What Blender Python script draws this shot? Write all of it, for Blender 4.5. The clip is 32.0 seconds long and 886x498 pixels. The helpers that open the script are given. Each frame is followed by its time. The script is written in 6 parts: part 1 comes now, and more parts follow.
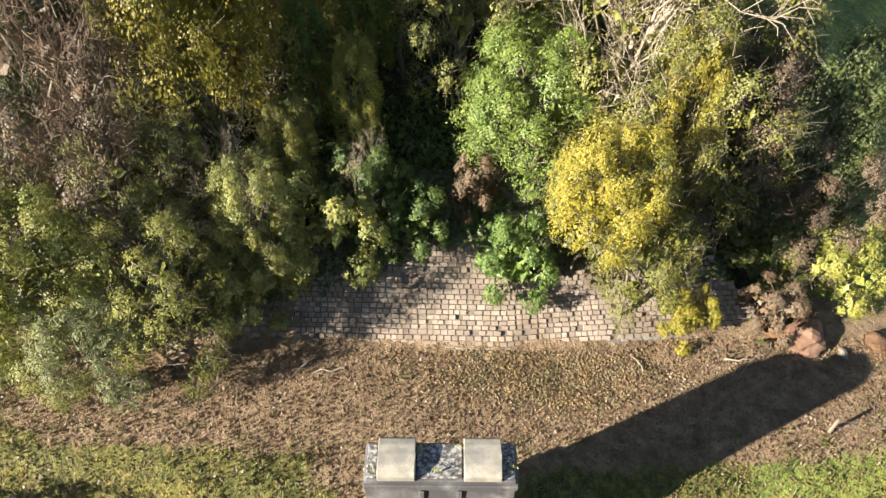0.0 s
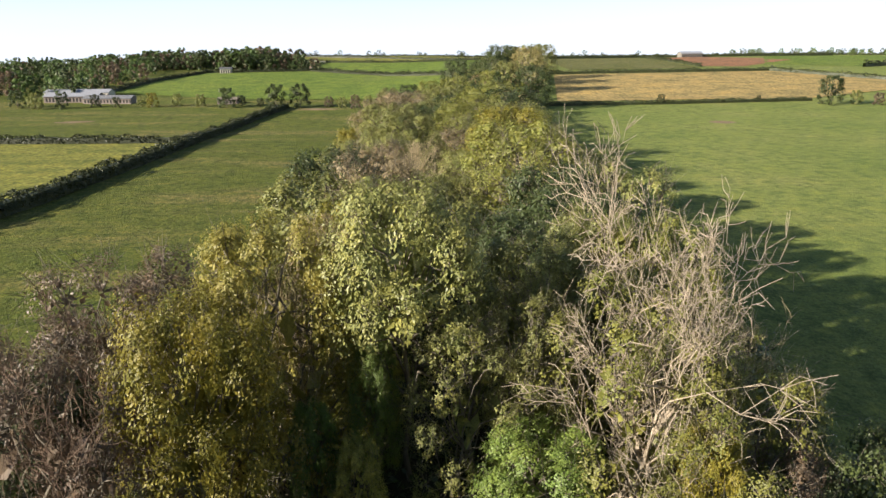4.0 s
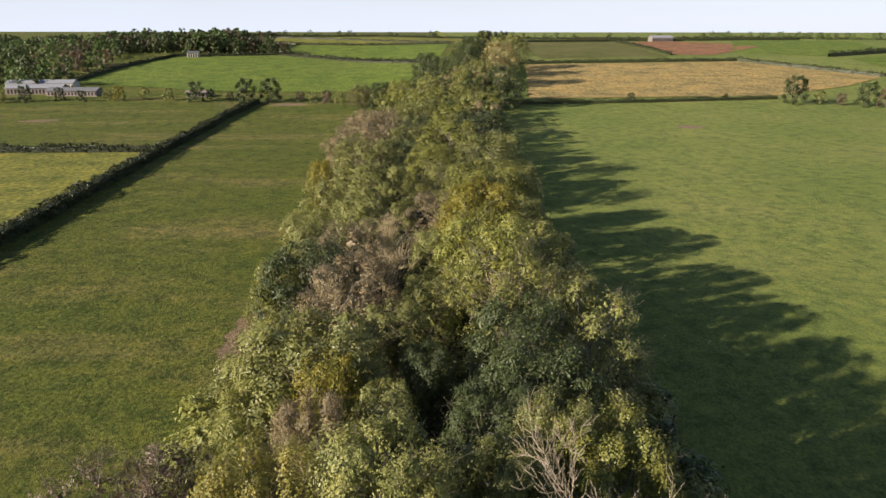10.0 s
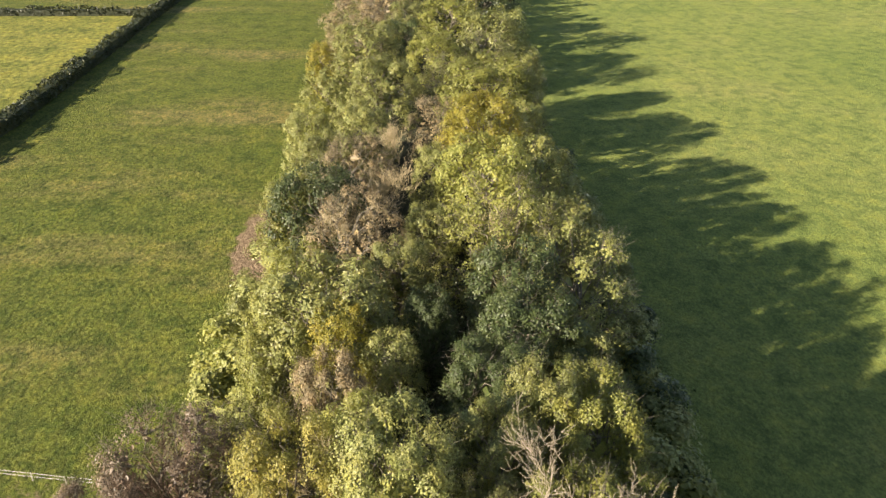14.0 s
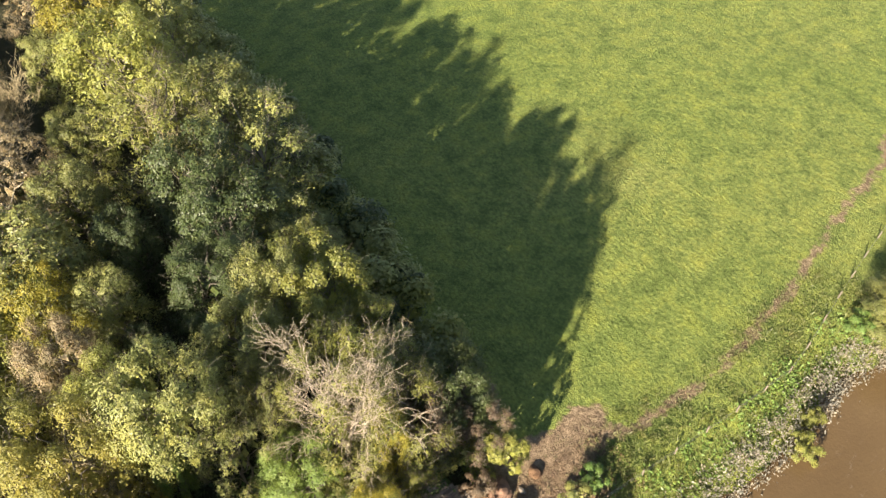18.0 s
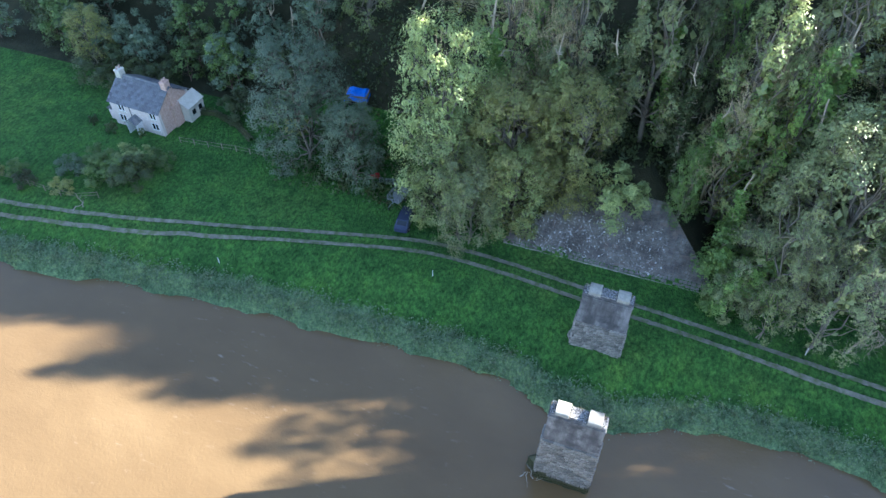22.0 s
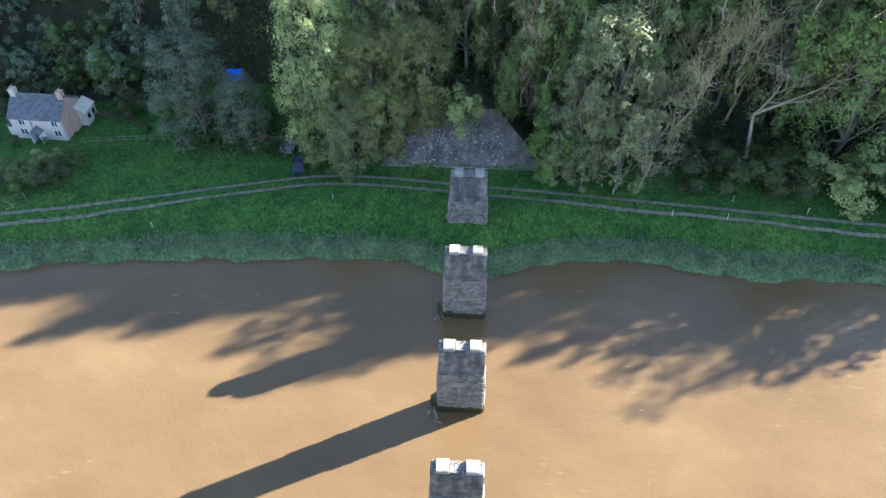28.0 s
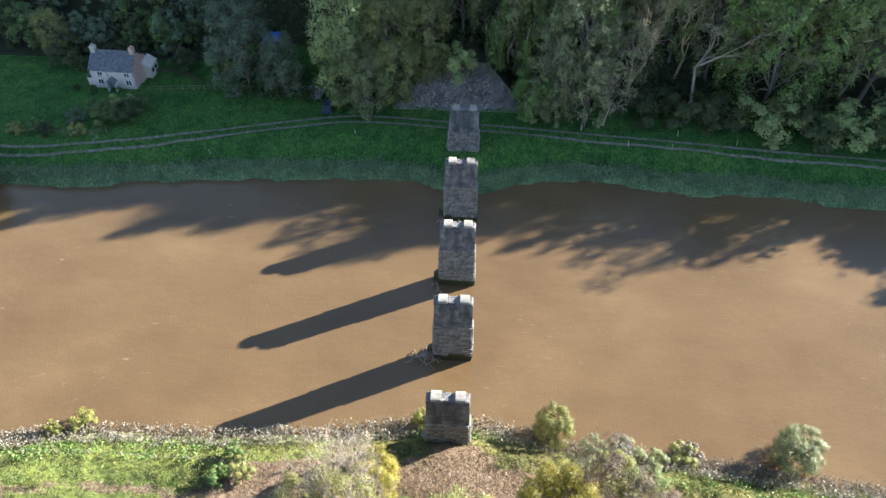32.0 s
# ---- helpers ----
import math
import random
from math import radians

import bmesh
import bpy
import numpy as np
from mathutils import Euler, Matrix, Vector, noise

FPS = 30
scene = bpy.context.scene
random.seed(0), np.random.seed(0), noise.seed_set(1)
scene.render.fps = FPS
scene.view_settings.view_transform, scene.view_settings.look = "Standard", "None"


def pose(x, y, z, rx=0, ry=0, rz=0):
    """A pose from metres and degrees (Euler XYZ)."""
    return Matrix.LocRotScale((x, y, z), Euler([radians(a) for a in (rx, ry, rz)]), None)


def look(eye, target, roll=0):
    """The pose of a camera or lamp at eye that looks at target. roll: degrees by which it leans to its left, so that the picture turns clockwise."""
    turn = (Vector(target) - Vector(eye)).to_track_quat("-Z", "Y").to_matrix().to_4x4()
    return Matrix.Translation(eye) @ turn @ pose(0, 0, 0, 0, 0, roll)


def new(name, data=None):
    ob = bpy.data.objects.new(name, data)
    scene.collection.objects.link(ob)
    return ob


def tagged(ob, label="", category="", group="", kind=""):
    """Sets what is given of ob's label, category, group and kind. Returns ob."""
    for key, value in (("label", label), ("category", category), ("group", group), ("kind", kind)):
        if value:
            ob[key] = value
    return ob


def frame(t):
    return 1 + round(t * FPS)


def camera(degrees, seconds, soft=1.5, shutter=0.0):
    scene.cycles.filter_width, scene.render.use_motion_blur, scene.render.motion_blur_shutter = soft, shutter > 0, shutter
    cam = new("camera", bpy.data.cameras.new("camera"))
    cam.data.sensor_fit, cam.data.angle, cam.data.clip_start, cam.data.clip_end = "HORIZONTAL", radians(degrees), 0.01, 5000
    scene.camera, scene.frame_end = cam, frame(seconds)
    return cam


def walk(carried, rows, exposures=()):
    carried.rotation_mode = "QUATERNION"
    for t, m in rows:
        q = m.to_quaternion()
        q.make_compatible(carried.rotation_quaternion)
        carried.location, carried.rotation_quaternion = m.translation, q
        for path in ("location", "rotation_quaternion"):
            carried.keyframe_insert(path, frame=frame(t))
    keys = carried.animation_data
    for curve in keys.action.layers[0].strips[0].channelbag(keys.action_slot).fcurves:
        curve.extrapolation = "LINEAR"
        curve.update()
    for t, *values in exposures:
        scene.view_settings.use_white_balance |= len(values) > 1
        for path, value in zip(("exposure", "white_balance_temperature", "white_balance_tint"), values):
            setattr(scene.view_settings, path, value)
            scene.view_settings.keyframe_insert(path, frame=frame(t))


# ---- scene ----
cam = camera(64.63, 32.0)
# seconds, place, tilt from straight down, heading, lean
PATH = [
    (0.0, 0.11, -10.61, 29.57, 43.17, 0.32, 0.17),
    (0.5, 0.12, -10.60, 29.61, 47.09, 0.48, -0.06),
    (1.0, 0.10, -10.58, 29.60, 53.51, 0.51, -0.07),
    (1.5, 0.10, -10.58, 29.57, 60.27, 0.53, -0.07),
    (2.0, 0.11, -10.58, 29.56, 64.77, 0.65, -0.14),
    (2.5, 0.12, -10.55, 29.57, 68.19, 0.72, -0.23),
    (3.0, 0.12, -10.53, 29.57, 71.05, 0.81, -0.28),
    (3.5, 0.13, -10.52, 29.59, 74.15, 0.85, -0.36),
    (5.5, 0.10, -10.06, 32.42, 74.93, 0.97, -0.36),
    (6.0, 0.08, -9.93, 33.69, 74.70, 0.96, -0.29),
    (6.5, 0.12, -9.80, 34.96, 74.46, 0.56, -0.23),
    (7.0, 0.15, -9.75, 36.26, 74.25, -0.58, -0.10),
    (7.5, 0.12, -9.77, 37.57, 74.08, -1.51, 0.00),
    (8.0, 0.13, -9.68, 38.77, 73.96, -1.54, 0.03),
    (8.5, 0.11, -9.64, 39.99, 73.84, -1.53, 0.08),
    (9.0, 0.07, -9.60, 41.17, 73.74, -1.54, 0.09),
    (9.5, 0.07, -9.58, 42.34, 73.53, -1.49, 0.10),
    (10.0, 0.07, -9.54, 43.50, 72.28, -1.46, 0.08),
    (10.5, 0.10, -9.48, 44.70, 70.86, -1.42, 0.06),
    (11.0, 0.14, -9.48, 45.94, 69.34, -1.37, 0.03),
    (11.5, 0.15, -9.42, 47.14, 68.06, -1.33, 0.00),
    (12.0, 0.10, -9.39, 48.29, 66.39, -1.29, -0.03),
    (12.5, 0.09, -9.34, 49.48, 64.51, -1.29, 0.06),
    (13.0, 0.10, -9.27, 50.67, 62.96, -1.27, 0.11),
    (13.5, 0.11, -9.26, 51.92, 61.42, -1.30, 0.21),
    (15.5, 0.05, -8.73, 56.29, 51.93, -1.41, 0.32),
    (16.0, 0.06, -8.61, 57.64, 48.19, -1.43, 0.36),
    (16.5, 0.14, -8.48, 58.79, 44.88, -1.35, 0.37),
    (17.0, 0.20, -8.36, 59.33, 44.30, -1.90, 0.36),
    (17.5, 0.29, -8.33, 59.60, 43.59, -16.27, -0.17),
    (18.0, 0.44, -8.45, 59.66, 42.86, -32.74, -0.52),
    (18.5, 0.54, -8.50, 59.44, 42.48, -49.82, -0.49),
    (19.0, 0.59, -8.62, 59.55, 42.30, -67.05, -0.38),
    (19.5, 0.67, -8.93, 60.30, 42.00, -84.17, -0.24),
    (20.0, 0.97, -9.62, 60.95, 41.78, -100.96, -0.10),
    (20.5, 1.02, -10.12, 61.19, 41.80, -117.35, -0.10),
    (21.0, 0.64, -9.94, 61.34, 42.04, -133.76, -0.01),
    (21.5, 0.76, -9.62, 61.36, 42.33, -148.68, 0.08),
    (22.0, 1.01, -9.46, 61.55, 42.45, -160.51, 0.24),
    (22.5, 1.06, -9.55, 61.71, 42.51, -170.71, 0.12),
    (23.0, 1.06, -9.72, 61.83, 42.53, -176.56, -0.10),
    (23.5, 1.07, -9.62, 61.92, 42.55, -176.70, -0.06),
    (24.0, 0.99, -8.85, 61.97, 42.53, -176.62, -0.01),
    (24.5, 0.89, -7.40, 62.06, 42.49, -176.76, 0.03),
    (25.0, 0.77, -5.41, 62.28, 42.33, -176.86, 0.05),
    (25.5, 0.62, -2.84, 62.98, 42.31, -176.92, 0.05),
    (27.5, 0.01, 11.12, 68.03, 42.80, -177.05, 0.00),
    (28.0, -0.22, 15.12, 69.29, 42.88, -177.01, -0.05),
    (28.5, -0.41, 19.20, 70.53, 42.92, -176.97, -0.08),
    (29.0, -0.63, 23.36, 71.82, 42.90, -176.89, -0.18),
    (29.5, -0.81, 27.59, 73.25, 42.76, -176.85, -0.20),
    (30.0, -1.03, 31.85, 74.69, 42.67, -176.82, -0.24),
    (30.5, -1.28, 35.77, 76.05, 42.67, -176.79, -0.22),
    (31.0, -1.44, 38.75, 76.95, 42.91, -176.86, -0.08),
    (31.5, -1.65, 40.84, 77.22, 43.09, -176.85, -0.03),
    (32.0, -1.62, 41.99, 77.10, 43.30, -176.96, 0.11),
]
# ---- path end ----
# brightness of the film along the way: seconds, stops, kelvin, tint
LIGHT = [(0.0, 1.9, 6650, 12), (3.0, 1.6, 6600, 12), (5.5, .75, 6650, 17), (9.5, .75, 6750, 17), (12.0, 1.42, 7050, 17), (13.0, 1.5, 7100, 16), (16.0, 1.85, 7150, 14), (18.3, 1.8, 6950, 13), (19.2, 1.4, 6600, 11), (20.2, 1.35, 6300, 11), (21.0, 2.6, 5650, 11), (22.0, 3.45, 5650, 12), (23.5, 3.85, 6050, 16), (25.5, 3.7, 6000, 16), (28.0, 3.15, 5850, 15), (32.0, 2.45, 5900, 14)]
walk(cam, [(t, pose(x, y, z, rx, 0, rz) @ pose(0, 0, 0, 0, 0, lean)) for t, x, y, z, rx, rz, lean in PATH], LIGHT)

# ---- world and sun ----
SUN_WAY = Vector((27.2, 13.3, -11.9)).normalized()
world = bpy.data.worlds.new("sky")
scene.world = world
world.use_nodes = True
wt = world.node_tree
sky = wt.nodes.new("ShaderNodeTexSky")
sky.sky_type, sky.sun_disc = "NISHITA", False
sky.sun_elevation = math.asin(-SUN_WAY.z)
sky.sun_rotation = math.atan2(-SUN_WAY.x, -SUN_WAY.y)
sky.dust_density, sky.air_density, sky.ozone_density = 0.1, 1.0, 2.0
# pale autumn sky: clear overhead, hazy and bright towards the horizon, with thin streaks of high cloud
where = wt.nodes.new("ShaderNodeTexCoord")
turn_sky = wt.nodes.new("ShaderNodeMapping")
turn_sky.inputs["Scale"].default_value = (1, 1, 6)
wt.links.new(where.outputs["Generated"], turn_sky.inputs[0])
veil = wt.nodes.new("ShaderNodeTexNoise")
veil.inputs["Scale"].default_value, veil.inputs["Detail"].default_value, veil.inputs["Roughness"].default_value = 2.0, 6, .6
wt.links.new(turn_sky.outputs[0], veil.inputs["Vector"])
split = wt.nodes.new("ShaderNodeSeparateXYZ")
wt.links.new(where.outputs["Generated"], split.inputs[0])
low = wt.nodes.new("ShaderNodeMapRange")
low.interpolation_type = "SMOOTHSTEP"
low.inputs[1].default_value, low.inputs[2].default_value, low.inputs[3].default_value, low.inputs[4].default_value = -.05, .25, .9, .04
wt.links.new(split.outputs[2], low.inputs[0])
thin = wt.nodes.new("ShaderNodeMath")
thin.operation = "MULTIPLY_ADD"
wt.links.new(veil.outputs["Fac"], thin.inputs[0])
thin.inputs[1].default_value = .22
wt.links.new(low.outputs[0], thin.inputs[2])
off = wt.nodes.new("ShaderNodeMath")
off.operation, off.use_clamp = "SUBTRACT", True
wt.links.new(thin.outputs[0], off.inputs[0])
off.inputs[1].default_value = .1
cloud = wt.nodes.new("ShaderNodeMix")
cloud.data_type = "RGBA"
cloud.inputs[7].default_value = (8.9, 10.5, 12.7, 1)
wt.links.new(off.outputs[0], cloud.inputs[0])
wt.links.new(sky.outputs[0], cloud.inputs[6])
wt.links.new(cloud.outputs[2], wt.nodes["Background"].inputs[0])
wt.nodes["Background"].inputs[1].default_value = 0.052
sun = new("sun", bpy.data.lights.new("sun", "SUN"))
sun.data.energy, sun.data.angle, sun.data.color = 5.0, radians(0.55), (1.0, 0.925, 0.8)
sun.matrix_world = look((0, 0, 200), Vector((0, 0, 200)) + SUN_WAY)

# ---- the lie of the land ----
NEAR_X = [-500, -160, -54, -35, -16, -5, 4, 14, 29, 46, 57, 65, 81, 107, 125, 160, 260, 420]
NEAR_Y = [60, 14, 2.5, 0.2, -1.5, -4.2, -3.8, -2, -1, -0.6, 1.2, 0.2, 3, 14, 15, 30, 95, 210]
FAR_X = [-500, -160, -71, -60, -48, -39, -35, -27.7, -18, -10.5, -4, 3.6, 8, 15, 23, 31, 37, 49, 60, 70, 86, 103, 116, 160, 260, 420]
FAR_Y = [0, -38, -47.2, -48.2, -49.6, -49, -49.6, -51.2, -51.5, -50.2, -47.7, -48, -49.6, -50, -49.7, -49.2, -49.2, -47.8, -46.5, -45.1, -45.6, -40.5, -33, -10, 50, 160]
RISE_Y = [-20, 0, 150, 250, 300, 390, 540, 655, 735, 800, 880, 1000, 1400, 2200, 4600]
RISE_EAST = [0, 0, .6, 1.6, 3.0, 6.5, 17.5, 23, 26, 27.5, 28.6, 27, 8, -45, -190]
RISE_WEST = [0, 0, -.3, -.6, 0, 2.2, 11.5, 16.5, 23.5, 29.5, 31, 29, 8, -45, -190]
AXIS_Y = [10, 150, 220, 300, 400, 480, 900]
AXIS_X = [.4, 0, 3, 9, 25, 42, 80]
WATER = -3.75


def sstep(a, b, v):
    u = np.clip((np.asarray(v, float) - a) / (b - a), 0, 1)
    return u * u * (3 - 2 * u)


def foot_y(x):
    """The foot of the stone apron at the end of the near bank."""
    return np.interp(x, [-16, -5, 3, 9.2, 16.5, 22], [10.5, 10.45, 10.3, 10.85, 11.6, 12.1])


def axis_x(y):
    """The line of the old railway on the north side."""
    return np.interp(y, AXIS_Y, AXIS_X)


def ripple(x, y, s):
    """Gentle unevenness between -1 and 1, s metres across."""
    a, b = x / s, y / s
    return (np.sin(a * 1.3 + 1.7 * np.sin(b * .7)) + np.sin(b * 1.1 + 1.3 * np.sin(a * .9 + 2)) + np.sin((a + b) * .6 + 1)) / 3


def ground_z(x, y):
    x, y = np.asarray(x, float), np.asarray(y, float)
    wob = .5 * ripple(x, y * 0 + 3, 2.1) + .25 * ripple(x, y * 0 + 9, .8)
    sn = y - np.interp(x, NEAR_X, NEAR_Y) + wob
    ss = np.interp(x, FAR_X, FAR_Y) - y + wob + .7 * ripple(x, y * 0 + 5, 3.3) + .35 * ripple(x, y * 0 + 2, 1.3)
    w = sstep(-70, 40, x)
    zn = np.interp(y, RISE_Y, RISE_EAST) * w + np.interp(y, RISE_Y, RISE_WEST) * (1 - w)
    zn = np.maximum(zn, 0) * (1 + .07 * ripple(x, y * .3, 70) * sstep(500, 700, y)) * (1 - .42 * sstep(-250, -480, x) * sstep(560, 700, y)) + np.minimum(zn, 0)
    bank = np.clip(np.minimum((16.5 - np.abs(x - axis_x(y))) / 1.35, (y - foot_y(x)) / 1.05), 0, 9.2)
    bank2 = np.clip(np.minimum((12.4 - np.abs(x - .8)) / 1.3, (-66.2 - y) / 1.1), 0, 8.2)
    zn = np.maximum(zn, bank)
    hill = np.clip(-74 - 12 * sstep(42, 56, x) - y, 0, 150)
    zs = np.maximum(.88 * hill * sstep(0, 8, hill) * (1 - sstep(95, 150, x) * .8), bank2)
    rough = .12 * ripple(x, y, 3.1) + .05 * ripple(x + 9, y, 1.1)
    north = -4.1 + (zn + 4.1 + rough) * sstep(0, 7, sn)
    south = -4.1 + (zs + 4.1 + rough * .3) * (.5 * sstep(0, 1.6, ss) + .5 * sstep(1, 9, ss))
    bed = -4.1 - 1.5 * sstep(0, 6, np.minimum(-sn, -ss))
    return np.where(sn > 0, north, np.where(ss > 0, south, bed))


def gz(x, y):
    return float(ground_z(x, y))


# ---- materials ----
def shader(name):
    m = bpy.data.materials.new(name)
    m.use_nodes = True
    t = m.node_tree
    return m, t, t.nodes["Principled BSDF"]


def node(t, kind, **sets):
    n = t.nodes.new("ShaderNode" + kind)
    for k, v in sets.items():
        n.inputs[k].default_value = v
    return n


def noise_fac(t, scale, detail=4.0, rough=.55, vec=None, stretch=None):
    n = node(t, "TexNoise", Scale=scale, Detail=detail, Roughness=rough)
    if vec is not None:
        if stretch:
            mp = t.nodes.new("ShaderNodeMapping")
            mp.inputs["Scale"].default_value = stretch
            t.links.new(vec, mp.inputs[0])
            vec = mp.outputs[0]
        t.links.new(vec, n.inputs["Vector"])
    return n.outputs["Fac"]


def ramp(t, fac, stops):
    r = t.nodes.new("ShaderNodeValToRGB")
    e = r.color_ramp.elements
    while len(e) < len(stops):
        e.new(.5)
    for q, (p, c) in zip(e, stops):
        q.position, q.color = p, (*c, 1) if len(c) == 3 else c
    t.links.new(fac, r.inputs[0])
    return r.outputs[0]


def mixed(t, fac, a, b, how="MIX"):
    m = t.nodes.new("ShaderNodeMix")
    m.data_type, m.blend_type = "RGBA", how
    for sock, v in ((m.inputs[0], fac), (m.inputs[6], a), (m.inputs[7], b)):
        if isinstance(v, bpy.types.NodeSocket):
            t.links.new(v, sock)
        else:
            sock.default_value = v if isinstance(v, (int, float)) else (*v, 1)
    return m.outputs[2]


def bumped(t, b, fac, strength, dist):
    n = node(t, "Bump", Strength=strength, Distance=dist)
    t.links.new(fac, n.inputs["Height"])
    t.links.new(n.outputs[0], b.inputs["Normal"])


def place(t, world_space=True):
    if world_space:
        return t.nodes.new("ShaderNodeNewGeometry").outputs["Position"]
    return t.nodes.new("ShaderNodeTexCoord").outputs["Object"]


def surface(name, stops, scale=1.0, fine=12.0, rough=.85, bump=.3, dist=.02, stain=None, stain_scale=.25, metal=0.0, world_space=False, stretch=None, vary=0.0):
    """A weathered surface: colours by a fine grain, stains at a larger scale, relief."""
    m, t, b = shader(name)
    v = place(t, world_space)
    f1, f2 = noise_fac(t, scale, 6, .6, v, stretch), noise_fac(t, fine, 5, .65, v, stretch)
    c = ramp(t, f1, stops)
    c = mixed(t, .35, c, ramp(t, f2, [(.3, (.35, .35, .35)), (.7, (1, 1, 1))]), "MULTIPLY")
    if stain:
        c = mixed(t, ramp(t, noise_fac(t, stain_scale, 5, .6, v), [(.45, (0, 0, 0)), (.62, (1, 1, 1))]), c, stain)
    if vary:
        i = t.nodes.new("ShaderNodeObjectInfo")
        g = t.nodes.new("ShaderNodeMapRange")
        g.inputs[3].default_value, g.inputs[4].default_value = 1 - vary, 1 + vary
        t.links.new(i.outputs["Random"], g.inputs[0])
        h = t.nodes.new("ShaderNodeVectorMath")
        h.operation = "SCALE"
        t.links.new(c, h.inputs[0])
        t.links.new(g.outputs[0], h.inputs["Scale"])
        c = h.outputs[0]
    t.links.new(c, b.inputs["Base Color"])
    b.inputs["Roughness"].default_value, b.inputs["Metallic"].default_value = rough, metal
    b.inputs["Specular IOR Level"].default_value = .3
    bumped(t, b, f2, bump, dist)
    return m


def grassland(name, stops, patch, coarse=.03, tuft=1.1, bump=1.0, dist=.3, stretch=None, edge=None, mottle=.9):
    """Pasture seen from the air: broad patches, tufts and blades."""
    m, t, b = shader(name)
    v = place(t)
    big = noise_fac(t, coarse, 5, .6, v, stretch)
    tufts = noise_fac(t, tuft, 6, .72, v, (1, .6, 1))
    blades = noise_fac(t, tuft * 2.6, 6, .75, v, (1, .7, 1))
    c = ramp(t, big, stops)
    c = mixed(t, ramp(t, tufts, [(.38, (0, 0, 0)), (.66, (mottle, mottle, mottle))]), c, patch)
    if edge:
        # paler weeds towards the water
        near = t.nodes.new("ShaderNodeAttribute")
        near.attribute_name = "bank"
        sum_up = t.nodes.new("ShaderNodeMath")
        sum_up.operation = "MULTIPLY_ADD"
        t.links.new(noise_fac(t, .35, 6, .65, v), sum_up.inputs[0])
        sum_up.inputs[1].default_value = .9
        t.links.new(near.outputs["Fac"], sum_up.inputs[2])
        c = mixed(t, ramp(t, sum_up.outputs[0], [(.66, (0, 0, 0)), (.92, (1, 1, 1))]), c, mixed(t, tufts, (.08, .155, .06), (.20, .27, .15)))
    c = mixed(t, mottle, c, ramp(t, blades, [(.34, (.28, .32, .3)), (.5, (.95, .95, .9)), (.66, (1.75, 1.65, 1.4))]), "MULTIPLY")
    c = mixed(t, .8, c, ramp(t, noise_fac(t, tuft * .28, 7, .72, v), [(.38, (.55, .62, .6)), (.5, (1, 1, 1)), (.64, (1.35, 1.22, 1.0))]), "MULTIPLY")
    # worn earth where the land is bare
    at = t.nodes.new("ShaderNodeAttribute")
    at.attribute_name = "bare"
    worn = t.nodes.new("ShaderNodeMath")
    worn.operation = "MULTIPLY_ADD"
    t.links.new(noise_fac(t, .5, 7, .68, v), worn.inputs[0])
    worn.inputs[1].default_value = 1.1
    t.links.new(at.outputs["Fac"], worn.inputs[2])
    earth = ramp(t, noise_fac(t, 1.3, 7, .7, v), [(.3, (.105, .072, .05)), (.5, (.225, .16, .098)), (.7, (.37, .275, .175))])
    c = mixed(t, ramp(t, worn.outputs[0], [(.86, (0, 0, 0)), (1.08, (1, 1, 1))]), c, earth)
    t.links.new(c, b.inputs["Base Color"])
    b.inputs["Roughness"].default_value = .9
    b.inputs["Specular IOR Level"].default_value = .15
    s = t.nodes.new("ShaderNodeMath")
    s.operation = "ADD"
    t.links.new(tufts, s.inputs[0])
    t.links.new(blades, s.inputs[1])
    bumped(t, b, s.outputs[0], bump, dist)
    return m


def foliage(name, dark, mid, light, through_light=.18, vary=.25):
    """Leaves: each one its own shade, some light shining through."""
    m, t, b = shader(name)
    isl = t.nodes.new("ShaderNodeNewGeometry").outputs["Random Per Island"]
    dark, light = [tuple((.5 * p + .5 * q) for p, q in zip(e, mid)) for e in (dark, light)]
    c = ramp(t, isl, [(.0, dark), (.5, mid), (1.0, light)])
    i = t.nodes.new("ShaderNodeObjectInfo")
    g = t.nodes.new("ShaderNodeMapRange")
    g.inputs[3].default_value, g.inputs[4].default_value = 1 - vary, 1 + vary
    t.links.new(i.outputs["Random"], g.inputs[0])
    h = t.nodes.new("ShaderNodeVectorMath")
    h.operation = "SCALE"
    t.links.new(c, h.inputs[0])
    t.links.new(g.outputs[0], h.inputs["Scale"])
    # single leaflets within each spray
    h2 = mixed(t, .6, h.outputs[0], ramp(t, noise_fac(t, 9, 3, .7, place(t)), [(.36, (.4, .42, .4)), (.52, (1, 1, 1)), (.66, (1.35, 1.3, 1.2))]), "MULTIPLY")
    # whole sprays turn colour unevenly
    h2 = mixed(t, .7, h2, ramp(t, noise_fac(t, .8, 3, .6, place(t)), [(.36, (.72, .82, .8)), (.5, (1, 1, 1)), (.64, (1.28, 1.16, .95))]), "MULTIPLY")
    c = mixed(t, ramp(t, noise_fac(t, .35, 3, .5, place(t)), [(.4, (0, 0, 0)), (.65, (.35, .35, .35))]), h2, dark)
    t.links.new(c, b.inputs["Base Color"])
    b.inputs["Roughness"].default_value = .48
    b.inputs["Specular IOR Level"].default_value = .42
    tr = t.nodes.new("ShaderNodeBsdfTranslucent")
    t.links.new(c, tr.inputs[0])
    mx = t.nodes.new("ShaderNodeMixShader")
    mx.inputs[0].default_value = through_light
    out = t.nodes["Material Output"]
    t.links.new(b.outputs[0], mx.inputs[1])
    t.links.new(tr.outputs[0], mx.inputs[2])
    t.links.new(mx.outputs[0], out.inputs[0])
    return m


